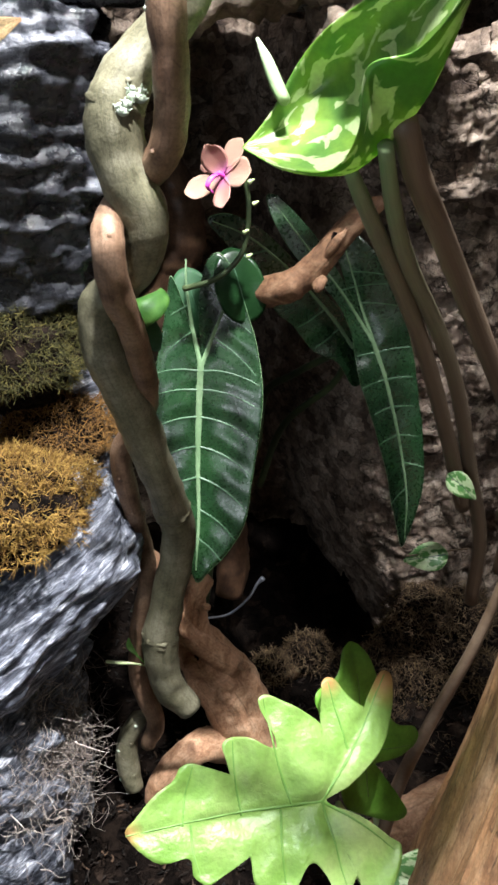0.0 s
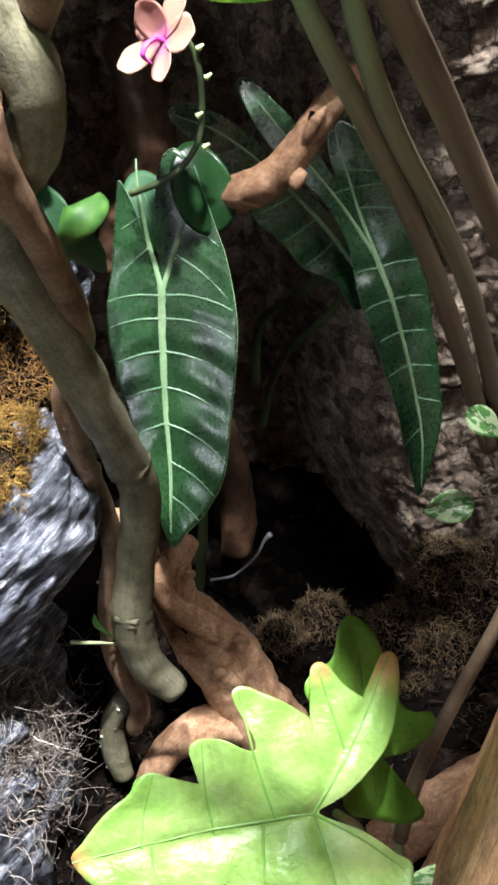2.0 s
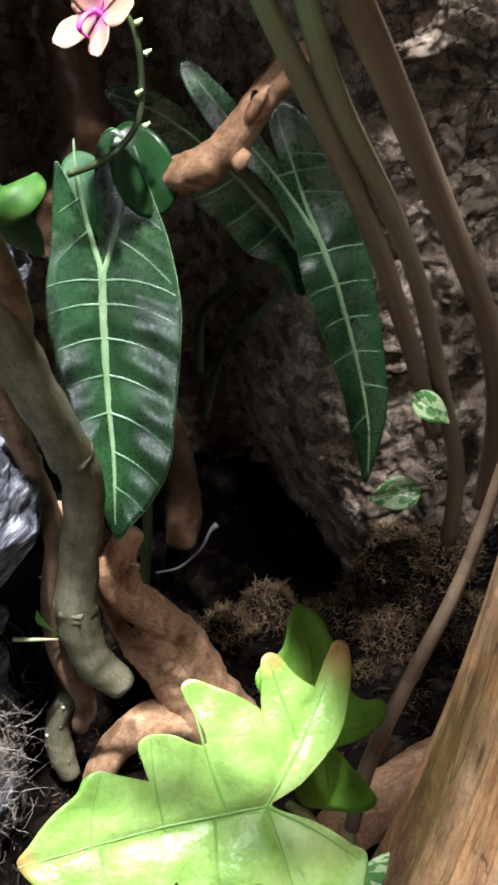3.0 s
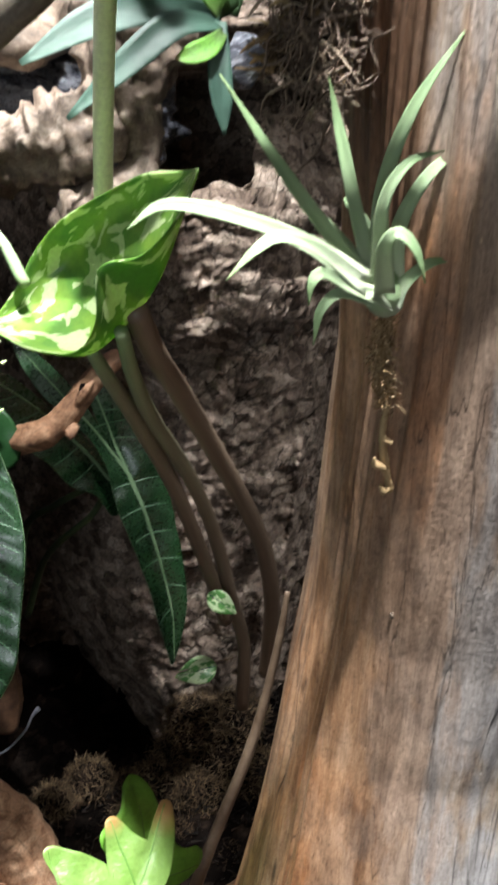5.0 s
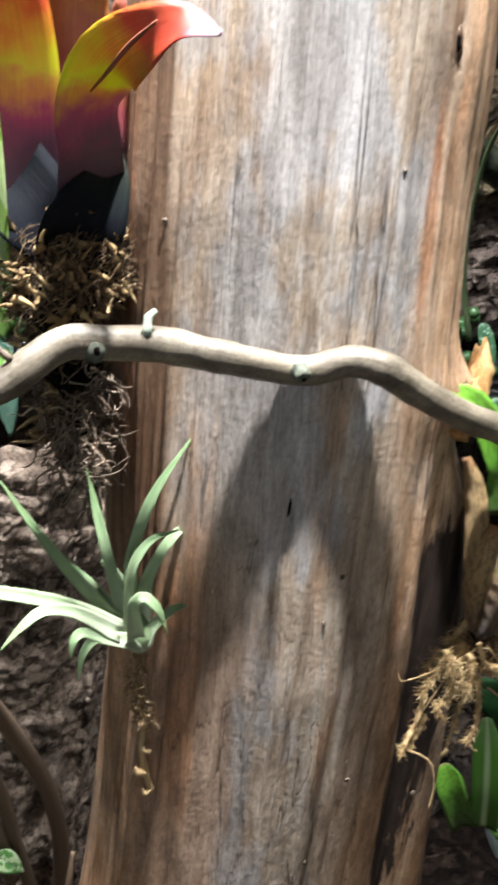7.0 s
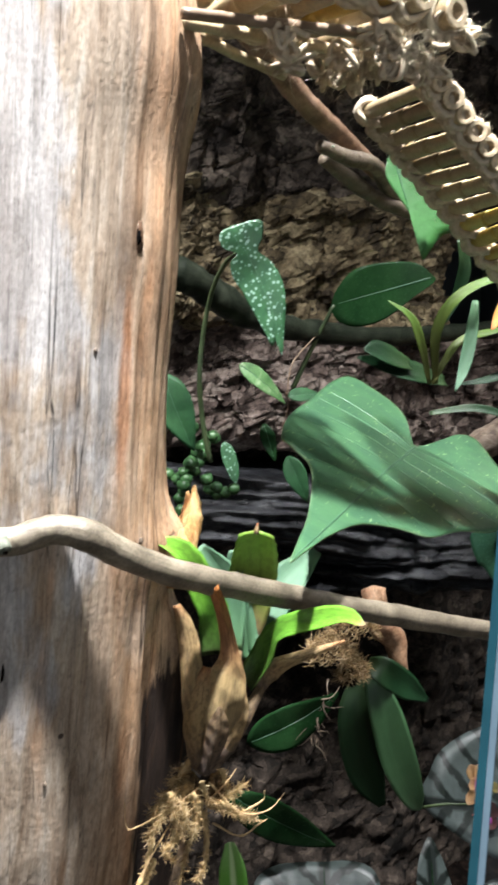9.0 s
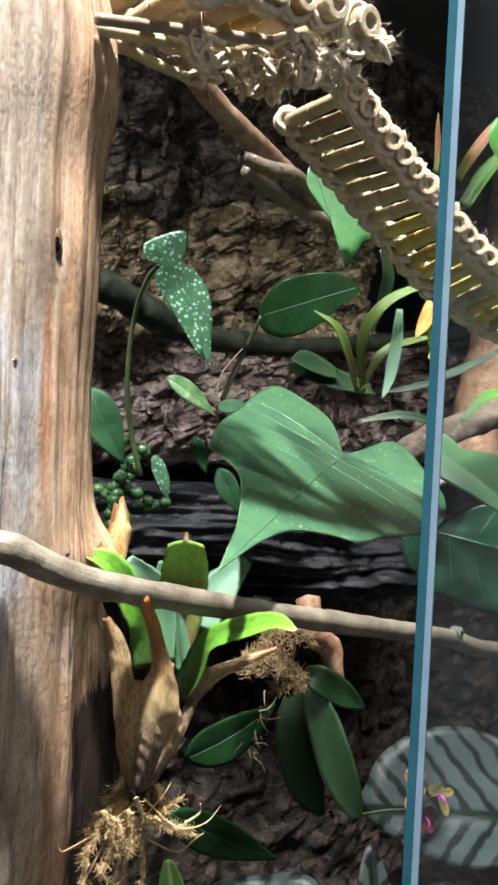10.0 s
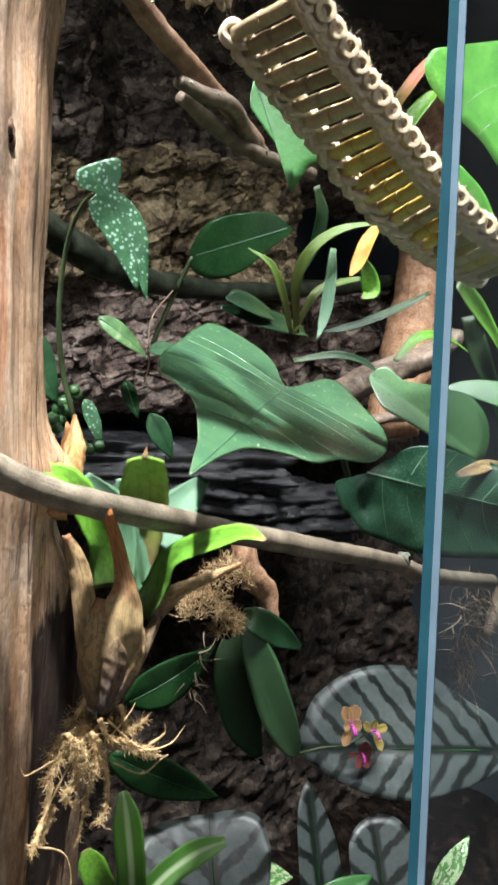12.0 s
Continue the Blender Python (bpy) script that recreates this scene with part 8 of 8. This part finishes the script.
whole("dark_branch", tube([(0.4932, 0.6, 1.5688), (0.5293, 0.6, 1.5571), (0.5725, 0.605, 1.5429), (0.6195, 0.61, 1.531), (0.7089, 0.62, 1.5252), (0.8333, 0.63, 1.5295), (0.995, 0.63, 1.5474), (1.2154, 0.62, 1.5784)], [0.015, 0.0155, 0.0145, 0.0135, 0.0125, 0.0115, 0.011, 0.011], 16, 90, 0.2, 34), DARK_BRANCH, "dark horizontal branch before the bark", "branch")


def broad(name, blade, material, label, group="", rib=VEIN_DIM, length=None, stalk=None, w=0.0009, sides=0):
    t = thing(name, tuple(blade.o), label, "plant", group)
    leaf = part("blade", blade.sheet(10), material, t)
    L = 1000 * blade.size * 0.9 if length is None else length
    while L > 10 and not blade.inside(0.0001, L / 1000 * 1.03):
        L *= 0.95
    geos = [blade.vein([(0, 0), (0, L * 0.5), (0, L)], w, w * 0.3, 16)]
    for k in range(sides):
        y = L * (0.08 + 0.8 * k / max(1, sides))
        geos += [blade.lateral(0, y, s * (75 - 25 * k / max(1, sides)), 1.5, w * 0.5, w * 0.25) for s in (1, -1)]
    part("midrib", join(*geos), rib, leaf)
    if stalk:
        part("stalk", tube(stalk, [0.0022, 0.0026, 0.003], 8, 20), STEM_DARK, t)
    return t


broad("dark_leaf", Blade((0.7725, 0.5133, 1.583), (-0.6709, 0.676, -0.3049), (-0.6831, -0.7233, -0.1005), [(-2.4, 106.0), (15.2, 95.2), (29.4, 72.8), (27.7, 39.8), (19.3, 11.7), (3.5, -2.2), (-5.0, -2.9), (-14.7, 21.5), (-28.6, 56.4), (-29.0, 84.1), (-18.3, 102.3)], fold=0.08, arch=-0.1), LEAF_DARK, "shaded dark green oval leaf", "oval leaves", length=120, stalk=[(0.7113, 0.59, 1.5528), (0.7092, 0.62, 1.5044), (0.7043, 0.64, 1.4628)])
broad("green_leaf", Blade((0.4849, 0.3248, 1.6178), (0.0897, -0.323, -0.9421), (-0.6116, -0.7645, 0.2039), [(-0.1, 75.6), (-2.6, 64.3), (-1.2, 46.2), (5.2, 29.0), (9.3, 14.2), (4.0, 1.3), (-2.9, -5.5), (-9.6, 13.9), (-18.7, 35.7), (-25.2, 53.1), (-30.4, 62.2), (-15.9, 63.1)], fold=0.2, ripple=0.02), LEAF_MID, "green pointed leaf under the bridge", "oval leaves", length=95)
broad("green_leaf", Blade((0.765, 0.2722, 1.7182), (-0.1485, -0.0307, -0.9884), (-0.527, -0.8433, 0.1054), [(-0.1, 115.0), (23.5, 96.9), (52.1, 78.9), (74.9, 60.1), (82.4, 45.0), (74.7, 28.7), (56.0, 27.9), (28.6, 29.5), (11.1, 2.8), (-7.3, -17.0), (-32.1, 7.1), (-36.4, 66.6), (-21.6, 99.7)], fold=0.1, ripple=0.015), LEAF_BRIGHT, "bright green heart-shaped leaf behind the glass", "leaves behind glass", VEIN, length=110, sides=3)
broad("green_leaf", Blade((0.7823, 0.3445, 1.6275), (0.5519, -0.4339, -0.7121), (-0.527, -0.8433, 0.1054), [(-0.9, 83.5), (12.2, 62.0), (17.5, 33.4), (16.1, 7.2), (1.6, -2.6), (-11.3, 5.7), (-15.9, 26.5), (-14.7, 53.2)], fold=0.1), LEAF_BRIGHT, "bright green leaf behind the bridge", "leaves behind glass", length=60)
H2 = Blade((0.8302, 0.4453, 1.3294), (0.7226, -0.6502, -0.2348), (-0.6551, -0.7525, 0.0678), [(-0.7, 222.2), (46.4, 196.0), (61.9, 145.8), (70.3, 88.3), (66.8, 48.4), (62.1, 15.2), (48.1, -4.2), (44.2, -13.4), (27.1, -26.4), (15.2, -28.0), (3.8, -5.5), (-14.8, 15.6), (-41.2, 48.0), (-47.5, 99.1), (-41.9, 154.1), (-27.1, 198.6)], fold=-0.25, ripple=0.03, waves=9, quilt=0.03, seed=9.0)
broad("broad_leaf", H2, LEAF_GREY, "large dark greyish leaf with a pale midrib behind the glass", "leaves behind glass", VEIN_DIM, length=260, w=0.0016, sides=6)
broad("broad_leaf", Blade((0.6014, 0.3012, 1.4271), (0.5057, -0.6761, -0.5359), (-0.3094, -0.722, 0.6189), [(-2.9, 104.2), (10.8, 88.7), (20.4, 66.4), (24.6, 42.8), (28.9, 24.5), (27.6, 13.1), (13.5, 1.4), (-0.2, -3.7), (-15.1, 3.8), (-14.0, 22.3), (-24.1, 42.3), (-42.7, 68.3), (-41.5, 87.2), (-27.3, 99.9)], fold=0.25, arch=-0.1), LEAF_MID2, "folded green leaf with a brown edge behind the glass", "leaves behind glass", length=85)
broad("broad_leaf", Blade((0.8173, 0.3501, 1.4189), (0.7182, -0.6497, -0.2491), (-0.3094, -0.6189, 0.722), [(3.2, 87.8), (3.8, 53.9), (-1.3, 24.3), (4.4, -0.5), (-9.7, 7.1), (-26.5, 39.9), (-28.8, 71.5)], fold=0.2), LEAF_MID2, "narrow green leaf behind the glass", "leaves behind glass", length=60)
whole("brown_leaf_piece", strap([(0.8773, 0.366, 1.3296), (0.9117, 0.362, 1.3336), (0.95, 0.36, 1.3362), (1.0128, 0.36, 1.3252)], [0.003, 0.007, 0.006, 0.004], (-0.3, -0.8, 0.4), 0.3, 0.0008, 14, 5), DRY, "curled dry brown leaf piece", "dry leaf")
ol = thing("olive_bromeliad", (0.7416, 0.48, 1.4896), "bromeliad with olive and yellow arching leaves", "bromeliad")
for pts, w, m in (([(0.7468, 0.48, 1.4731), (0.718, 0.46, 1.5195), (0.7166, 0.44, 1.5498), (0.7385, 0.42, 1.5693), (0.7821, 0.4, 1.5789)], 0.0055, "o"), ([(0.7421, 0.48, 1.4729), (0.7513, 0.46, 1.5117), (0.7863, 0.45, 1.5255), (0.8239, 0.44, 1.5342)], 0.0045, "o"), ([(0.7373, 0.48, 1.4726), (0.7091, 0.47, 1.5085), (0.6907, 0.47, 1.5333), (0.669, 0.48, 1.5472)], 0.0042, "o"), ([(0.8017, 0.42, 1.5837), (0.7792, 0.42, 1.5614), (0.7616, 0.42, 1.5375), (0.75, 0.42, 1.5255)], 0.007, "y"), ([(0.7499, 0.44, 1.5539), (0.7461, 0.44, 1.521), (0.7376, 0.44, 1.4879), (0.7259, 0.44, 1.4657)], 0.006, "g"), ([(0.7855, 0.43, 1.5464), (0.7967, 0.43, 1.5309), (0.8028, 0.43, 1.5145), (0.787, 0.43, 1.5076)], 0.010, "n"),
                  ([(0.7308, 0.5, 1.4896), (0.6862, 0.5, 1.4974), (0.661, 0.5, 1.5007)], 0.014, "d"), ([(0.7894, 0.5, 1.4758), (0.7217, 0.5, 1.4834), (0.6647, 0.51, 1.4935)], 0.014, "d"), ([(0.7019, 0.45, 1.4435), (0.7386, 0.43, 1.4499), (0.7736, 0.42, 1.4454), (0.7894, 0.41, 1.4347)], 0.0045, "d"), ([(0.7194, 0.44, 1.6078), (0.7296, 0.44, 1.5832), (0.7354, 0.45, 1.5583), (0.7315, 0.46, 1.5316)], 0.006, "d"), ([(0.9095, 0.42, 1.5232), (0.8544, 0.43, 1.5013), (0.783, 0.44, 1.4797), (0.7382, 0.45, 1.4719)], 0.005, "d"), ([(0.8048, 0.4, 1.4462), (0.8499, 0.4, 1.4708), (0.9131, 0.4, 1.4738), (1.0434, 0.42, 1.4532)], 0.006, "n")):
    part("leaf", strap(pts, [w * 0.5, w, w * 0.9, w * 0.15], (-0.65, -0.55, 0.5), 0.35, 0.0009, 20, 6), {"o": STRAP_OLIVE, "y": STRAP_YELLOW, "g": STRAP_GREY, "n": STRAP_GREEN, "d": STRAP_DARK}[m], ol)
rt = thing("red_tinged_plant", (0.8301, 0.4, 1.6223), "plant with red-tinged arching strap leaves", "plant")
for pts, w, m in (([(0.8167, 0.42, 1.6893), (0.814, 0.4, 1.7125), (0.8401, 0.39, 1.7449), (0.8681, 0.38, 1.7662)], 0.006, "r"), ([(0.8291, 0.42, 1.6641), (0.8445, 0.41, 1.6941), (0.8607, 0.4, 1.716), (0.8785, 0.4, 1.729)], 0.008, "n"), ([(0.8221, 0.45, 1.7014), (0.823, 0.45, 1.73), (0.8223, 0.45, 1.7467), (0.8227, 0.45, 1.7638)], 0.003, "r"), ([(0.883, 0.36, 1.4947), (0.8916, 0.35, 1.4484), (0.9373, 0.35, 1.4012), (0.9712, 0.35, 1.3507)], 0.012, "d"), ([(0.8551, 0.36, 1.5267), (0.8883, 0.35, 1.4947), (0.94, 0.35, 1.4619), (0.9965, 0.35, 1.4261)], 0.012, "n")):
    part("leaf", strap(pts, [w * 0.8, w, w * 0.8, w * 0.15], (-0.65, -0.55, 0.5), 0.4, 0.0009, 18, 6), {"r": STRAP_RED, "n": STRAP_GREEN, "d": STRAP_DARK}[m], rt)
whole("wood_post", tube([(1.2167, 0.58, 1.8335), (1.2101, 0.58, 1.7359), (1.19, 0.58, 1.6363), (1.1519, 0.57, 1.5362), (1.1062, 0.56, 1.4557), (1.0726, 0.56, 1.3641)], [0.028, 0.029, 0.029, 0.03, 0.032, 0.036], 22, 60, 0.14, 26, groove=0.15), DRIFT, "orange-brown upright wood post behind the bridge", "wood post")
whole("driftwood_root", tube([(0.813, 0.5, 1.3864), (0.8479, 0.48, 1.4172), (0.902, 0.47, 1.4367), (0.9617, 0.46, 1.451), (1.047, 0.46, 1.4815)], [0.016, 0.022, 0.022, 0.02, 0.018], 18, 50, 0.10, 60, 0.7, groove=0.2), DRIFT_PALE, "tan driftwood root under the post", "driftwood")
whole("driftwood_root", tube([(0.7763, 0.42, 1.3786), (0.8138, 0.42, 1.3879), (0.8663, 0.42, 1.3893)], [0.005, 0.009, 0.008], 12, 20, 0.10, 60, 0.6, groove=0.2), DRIFT_PALE, "small tan driftwood tip", "driftwood")
# slabs made deep to keep light off the bark below them
whole("slate_rock", rock((0.8042, 0.8, 1.3112), (0.42, 0.26, 0.10), (0, 4, -18), 31.0, 0.35), SLATE_SHADED, "layered slate slab before the bark, darkened as in shade", "rock", "stacked rocks")
whole("slate_rock", rock((0.994, 0.78, 1.2435), (0.36, 0.28, 0.10), (0, 2, -14), 35.0, 0.35), SLATE_SHADED, "layered slate slab before the bark, darkened as in shade", "rock", "stacked rocks")
small_leaf("small_leaf", (0.6218, 0.6, 1.4684), (0.8, -0.3, -0.6), (-0.6, -0.6, 0.5), 12, 30, STRIPED_SMALL, "small green leaf with a white stripe", "small leaves", [(0.6565, 0.6, 1.4572), (0.6705, 0.61, 1.4435), (0.6724, 0.62, 1.4203)])
small_leaf("small_leaf", (0.6824, 0.6, 1.4565), (0.9, -0.3, 0.1), (-0.65, -0.6, 0.45), 9, 18, LEAF_MATT, "small green leaf by the bark", "small leaves", [(0.6581, 0.6, 1.4544), (0.6641, 0.6, 1.4888), (0.7072, 0.61, 1.5215), (0.7135, 0.6, 1.545)])
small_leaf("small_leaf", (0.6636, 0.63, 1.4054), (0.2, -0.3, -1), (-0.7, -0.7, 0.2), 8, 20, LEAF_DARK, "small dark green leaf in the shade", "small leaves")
small_leaf("small_leaf", (0.6979, 0.62, 1.3666), (0.4, -0.3, -1), (-0.7, -0.7, 0.2), 12, 26, LEAF_MATT, "small dark green leaf above the slate", "small leaves")
succ = thing("bead_plant", (0.5452, 0.6, 1.3714), "trailing plant with round bead-like green leaves", "plant")
rng = random.Random(5)
for k in range(34):
    c = Vector((0.5398, 0.6, 1.3716)) + Vector((rng.gauss(0, 0.014), rng.gauss(0, 0.014), rng.gauss(0, 0.024)))
    part("bead_leaf", lump(c, (0.0065, 0.0065, 0.0060), k, 10), LEAF_MID2, succ)
small_leaf("wide_dark_leaf", (0.4803, 0.55, 1.4375), (0.3, -0.3, -0.9), (-0.7, -0.7, 0.1), 16, 34, LEAF_MATT, "dark green leaf in the shade of the trunk", "")

# ---- low right: orchid, silver leaves, hanging moss ----
hm = thing("moss_clump", (0.6834, 0.5, 1.2178), "pale tangled moss clump on driftwood", "moss", kind="stuff")
for c, r, seed in (((0.6661, 0.5, 1.2318), (0.026, 0.02, 0.018), 81), ((0.634, 0.5, 1.2102), (0.02, 0.016, 0.018), 82), ((0.667, 0.5, 1.1875), (0.012, 0.012, 0.018), 83)):
    part("moss_body", lump(c, [q * 0.75 for q in r], seed, 14), SOIL, hm)
    part("moss_strands", fibres(760, cushion(c, r, 2.2), 0.011, 0.0006, 1.0, seed, 8), ROOTS_GOLD, hm)
whole("hanging_roots", fibres(26, hang_spot([(0.6193, 0.49, 1.1884), (0.6121, 0.49, 1.1585), (0.6086, 0.49, 1.1357)], 0.003, (0, -0.3, -0.8)), 0.02, 0.0008, 0.4, 84, 7), ROOTS, "thin pale roots hanging from the moss", "roots", kind="stuff")
whole("driftwood_root", tube([(0.7278, 0.53, 1.2586), (0.7253, 0.52, 1.2309), (0.7543, 0.52, 1.2024), (0.7647, 0.52, 1.1763), (0.7887, 0.53, 1.1386)], [0.012, 0.014, 0.012, 0.008, 0.006], 14, 36, 0.10, 60, groove=0.2), DRIFT, "dark driftwood behind the moss clump", "driftwood")
op = thing("orchid_plant", (0.6926, 0.5, 1.1936), "orchid with broad drooping dark green leaves", "orchid")
# the lit leaf gets a lighter green, the shaded ones a darker copy
for pts, w, m in (([(0.6908, 0.5, 1.1951), (0.6962, 0.485, 1.1899), (0.7242, 0.478, 1.1713), (0.7573, 0.475, 1.1514)], [0.006, 0.0135, 0.013, 0.002], "d"), ([(0.6927, 0.5, 1.1908), (0.7017, 0.485, 1.1492), (0.7215, 0.478, 1.0941), (0.7425, 0.475, 1.0537), (0.7557, 0.475, 1.0388)], [0.005, 0.016, 0.0175, 0.011, 0.002], "m"), ([(0.7127, 0.52, 1.1804), (0.7002, 0.52, 1.1365), (0.7195, 0.52, 1.0726), (0.7488, 0.52, 1.0274)], [0.008, 0.018, 0.019, 0.004], "d")):
    part("leaf", strap(pts, w, (-0.72, -0.60, 0.35), 0.25, 0.0014, 24, 8), {"d": STRAP_DARK, "m": STRAP_ORCHID}[m], op)
B1 = Blade((0.952, 0.3637, 1.0124), (-0.8159, 0.5665, 0.1155), (-0.4467, -0.7444, 0.4963), [(-0.0, 220.9), (-22.5, 193.6), (-44.8, 150.2), (-53.3, 98.3), (-44.8, 42.5), (-27.0, -9.8), (0.7, -51.6), (31.5, -27.5), (55.8, 12.9), (80.1, 53.2), (91.4, 94.9), (82.8, 151.8), (56.6, 194.5), (26.2, 212.9)], fold=0.1, quilt=0.02, seed=6.0)
broad("silver_leaf", B1, SILVER, "large silvery leaf with dark banded veins", "silver leaves", LEAF_DARK, length=150, w=0.0012)
B2 = Blade((0.5488, 0.4049, 0.9817), (0.3959, 0.4535, 0.7985), (-0.5014, -0.6217, 0.6017), [(0.1, 87.7), (-25.6, 85.5), (-45.1, 81.2), (-58.8, 71.3), (-63.5, 54.9), (-63.5, 34.4), (-58.6, 12.6), (-43.9, -6.7), (-19.6, -18.5), (5.2, -22.1), (26.8, -13.4), (39.5, 5.3), (46.1, 26.8), (49.8, 47.5), (49.1, 68.2), (41.2, 84.4), (21.6, 89.2)], fold=0.12, arch=-0.1, quilt=0.03, seed=7.0)
broad("silver_leaf", B2, SILVER, "silvery leaf with dark banded veins low in the tank", "silver leaves", LEAF_DARK, length=89, w=0.0012)
B3 = Blade((0.734, 0.4275, 0.9083), (0.2257, 0.3311, 0.9162), (-0.4494, -0.799, 0.3995), [(-1.3, 113.6), (-14.5, 90.6), (-19.9, 54.2), (-21.1, 3.1), (-4.2, -29.4), (21.4, -3.1), (23.9, 43.3), (17.2, 76.1), (8.0, 101.6)], fold=0.15, seed=8.0)
broad("silver_leaf", B3, SILVER, "upright silvery leaf with dark bands", "silver leaves", LEAF_DARK, length=90, w=0.0012)
B4 = Blade((0.7851, 0.3794, 0.8743), (0.3569, 0.4244, 0.8322), (-0.4511, -0.7018, 0.5514), [(-2.7, 109.0), (-28.3, 91.1), (-34.6, 59.3), (-29.5, 7.5), (3.3, -15.2), (39.1, 22.3), (43.4, 75.6), (26.0, 104.6)], fold=0.15, seed=9.0)
broad("silver_leaf", B4, SILVER, "silvery leaf with dark bands behind the glass edge", "silver leaves", LEAF_DARK, length=90, w=0.0012)
orchid_flower("small_orchid_flower", (0.7853, 0.43, 1.0733), (-0.5, -0.8, 0.2), (0, 0, 1), 0.021, [(-22, 1.0, 0.30, 0.1), (16, 1.0, 0.34, 0.1), (-150, 1.05, 0.26, 0.1), (-85, 0.5, 0.3, 0.2), (95, 0.5, 0.3, 0.2)], "small tan orchid flower with a violet lip", PETAL_TAN, PETAL_TAN)
orchid_flower("small_orchid_flower", (0.8282, 0.43, 1.0547), (-0.1, -0.9, 0.3), (0, 0, 1), 0.019, [(-55, 0.95, 0.26, 0.1), (95, 1.2, 0.24, 0.1), (165, 1.2, 0.30, 0.1), (20, 0.6, 0.26, 0.2)], "small olive orchid flower with a violet lip", PETAL_OLIVE, PETAL_OLIVE)
orchid_flower("small_orchid_flower", (0.8146, 0.435, 1.033), (-0.3, -0.9, -0.1), (0, 0, 1), 0.017, [(0, 0.9, 0.4, 0.2), (70, 0.7, 0.4, 0.2), (150, 1.1, 0.34, 0.2), (-150, 0.9, 0.34, 0.2), (-80, 1.3, 0.16, 0.2)], "small dusky red orchid flower facing down", PETAL_RED, PETAL_RED)
part("flower_stem", tube([(0.7577, 0.475, 1.04), (0.7695, 0.455, 1.0477), (0.7889, 0.44, 1.0487), (0.8268, 0.436, 1.0505)], [0.0016, 0.0014, 0.0012, 0.001], 7, 24), STEM_DARK, op, "thin dark flower stem")
st = thing("striped_bromeliad", (0.3723, 0.32, 1.1166), "bromeliad with green and cream striped leaves", "bromeliad")
for pts, w, m in (([(0.3743, 0.322, 1.1115), (0.367, 0.316, 1.141), (0.3617, 0.314, 1.1707), (0.3585, 0.314, 1.1879)], 0.0085, "s"), ([(0.379, 0.322, 1.1094), (0.3972, 0.314, 1.1238), (0.4161, 0.308, 1.1306), (0.4396, 0.306, 1.1292)], 0.0080, "s"), ([(0.3585, 0.322, 1.1152), (0.3458, 0.32, 1.1384), (0.3412, 0.322, 1.1512), (0.3396, 0.324, 1.1578)], 0.008, "d")):
    part("leaf", strap(pts, [w, w, w * 0.95, w * 0.35], (-0.6, -0.6, 0.5), 0.4, 0.0011, 20, 8), {"s": STRAP_STRIPED, "d": STRAP_GREEN}[m], st)
# darker green paints in deep shade; the first is tilted away from the lamps
small_leaf("low_leaf", (0.5892, 0.5, 1.1541), (0.75, -0.45, 0.45), (-0.6, -0.75, -0.25), 22, 45, LEAF_DARK, "green leaf, darkened as in deep shade", "low leaves")
small_leaf("low_leaf", (0.5419, 0.46, 1.0904), (0.8, -0.2, -0.5), (-0.65, -0.6, 0.15), 20, 60, LEAF_DARK, "green leaf, darkened as in deep shade", "low leaves")
small_leaf("low_leaf", (0.6357, 0.42, 0.9819), (0.9, -0.3, -0.3), (-0.5, -0.5, 0.7), 14, 26, MARBLED_SMALL, "green flecked leaf low in the tank", "low leaves")
small_leaf("low_leaf", (0.7218, 0.4, 0.9328), (0.9, -0.3, 0.2), (-0.5, -0.5, 0.7), 14, 40, LEAF_MID, "green leaf low in the tank", "low leaves")
small_leaf("low_leaf", (0.8811, 0.36, 0.9085), (0.7, -0.2, 0.7), (-0.5, -0.5, 0.7), 12, 36, MARBLED_SMALL, "green leaf with dark flecks behind the glass", "low leaves", [(0.8655, 0.365, 0.8977), (0.8522, 0.37, 0.8521), (0.8522, 0.37, 0.64)])
whole("hanging_roots", fibres(150, hang_spot([(0.7091, 0.26, 1.2606), (0.6952, 0.26, 1.2301), (0.6767, 0.26, 1.1967)], 0.008, (0, -0.2, -0.9)), 0.035, 0.0005, 0.4, 95, 9), ROOTS, "dark hair-like roots hanging behind the glass", "roots", kind="stuff")
whole("driftwood_tip", tube([(0.7428, 0.25, 1.2664), (0.727, 0.25, 1.2448), (0.7094, 0.25, 1.2243), (0.7012, 0.25, 1.2175)], [0.006, 0.006, 0.005, 0.003], 12, 16, 0.2, 60), DRIFT_PALE, "tan driftwood tip behind the glass", "driftwood")
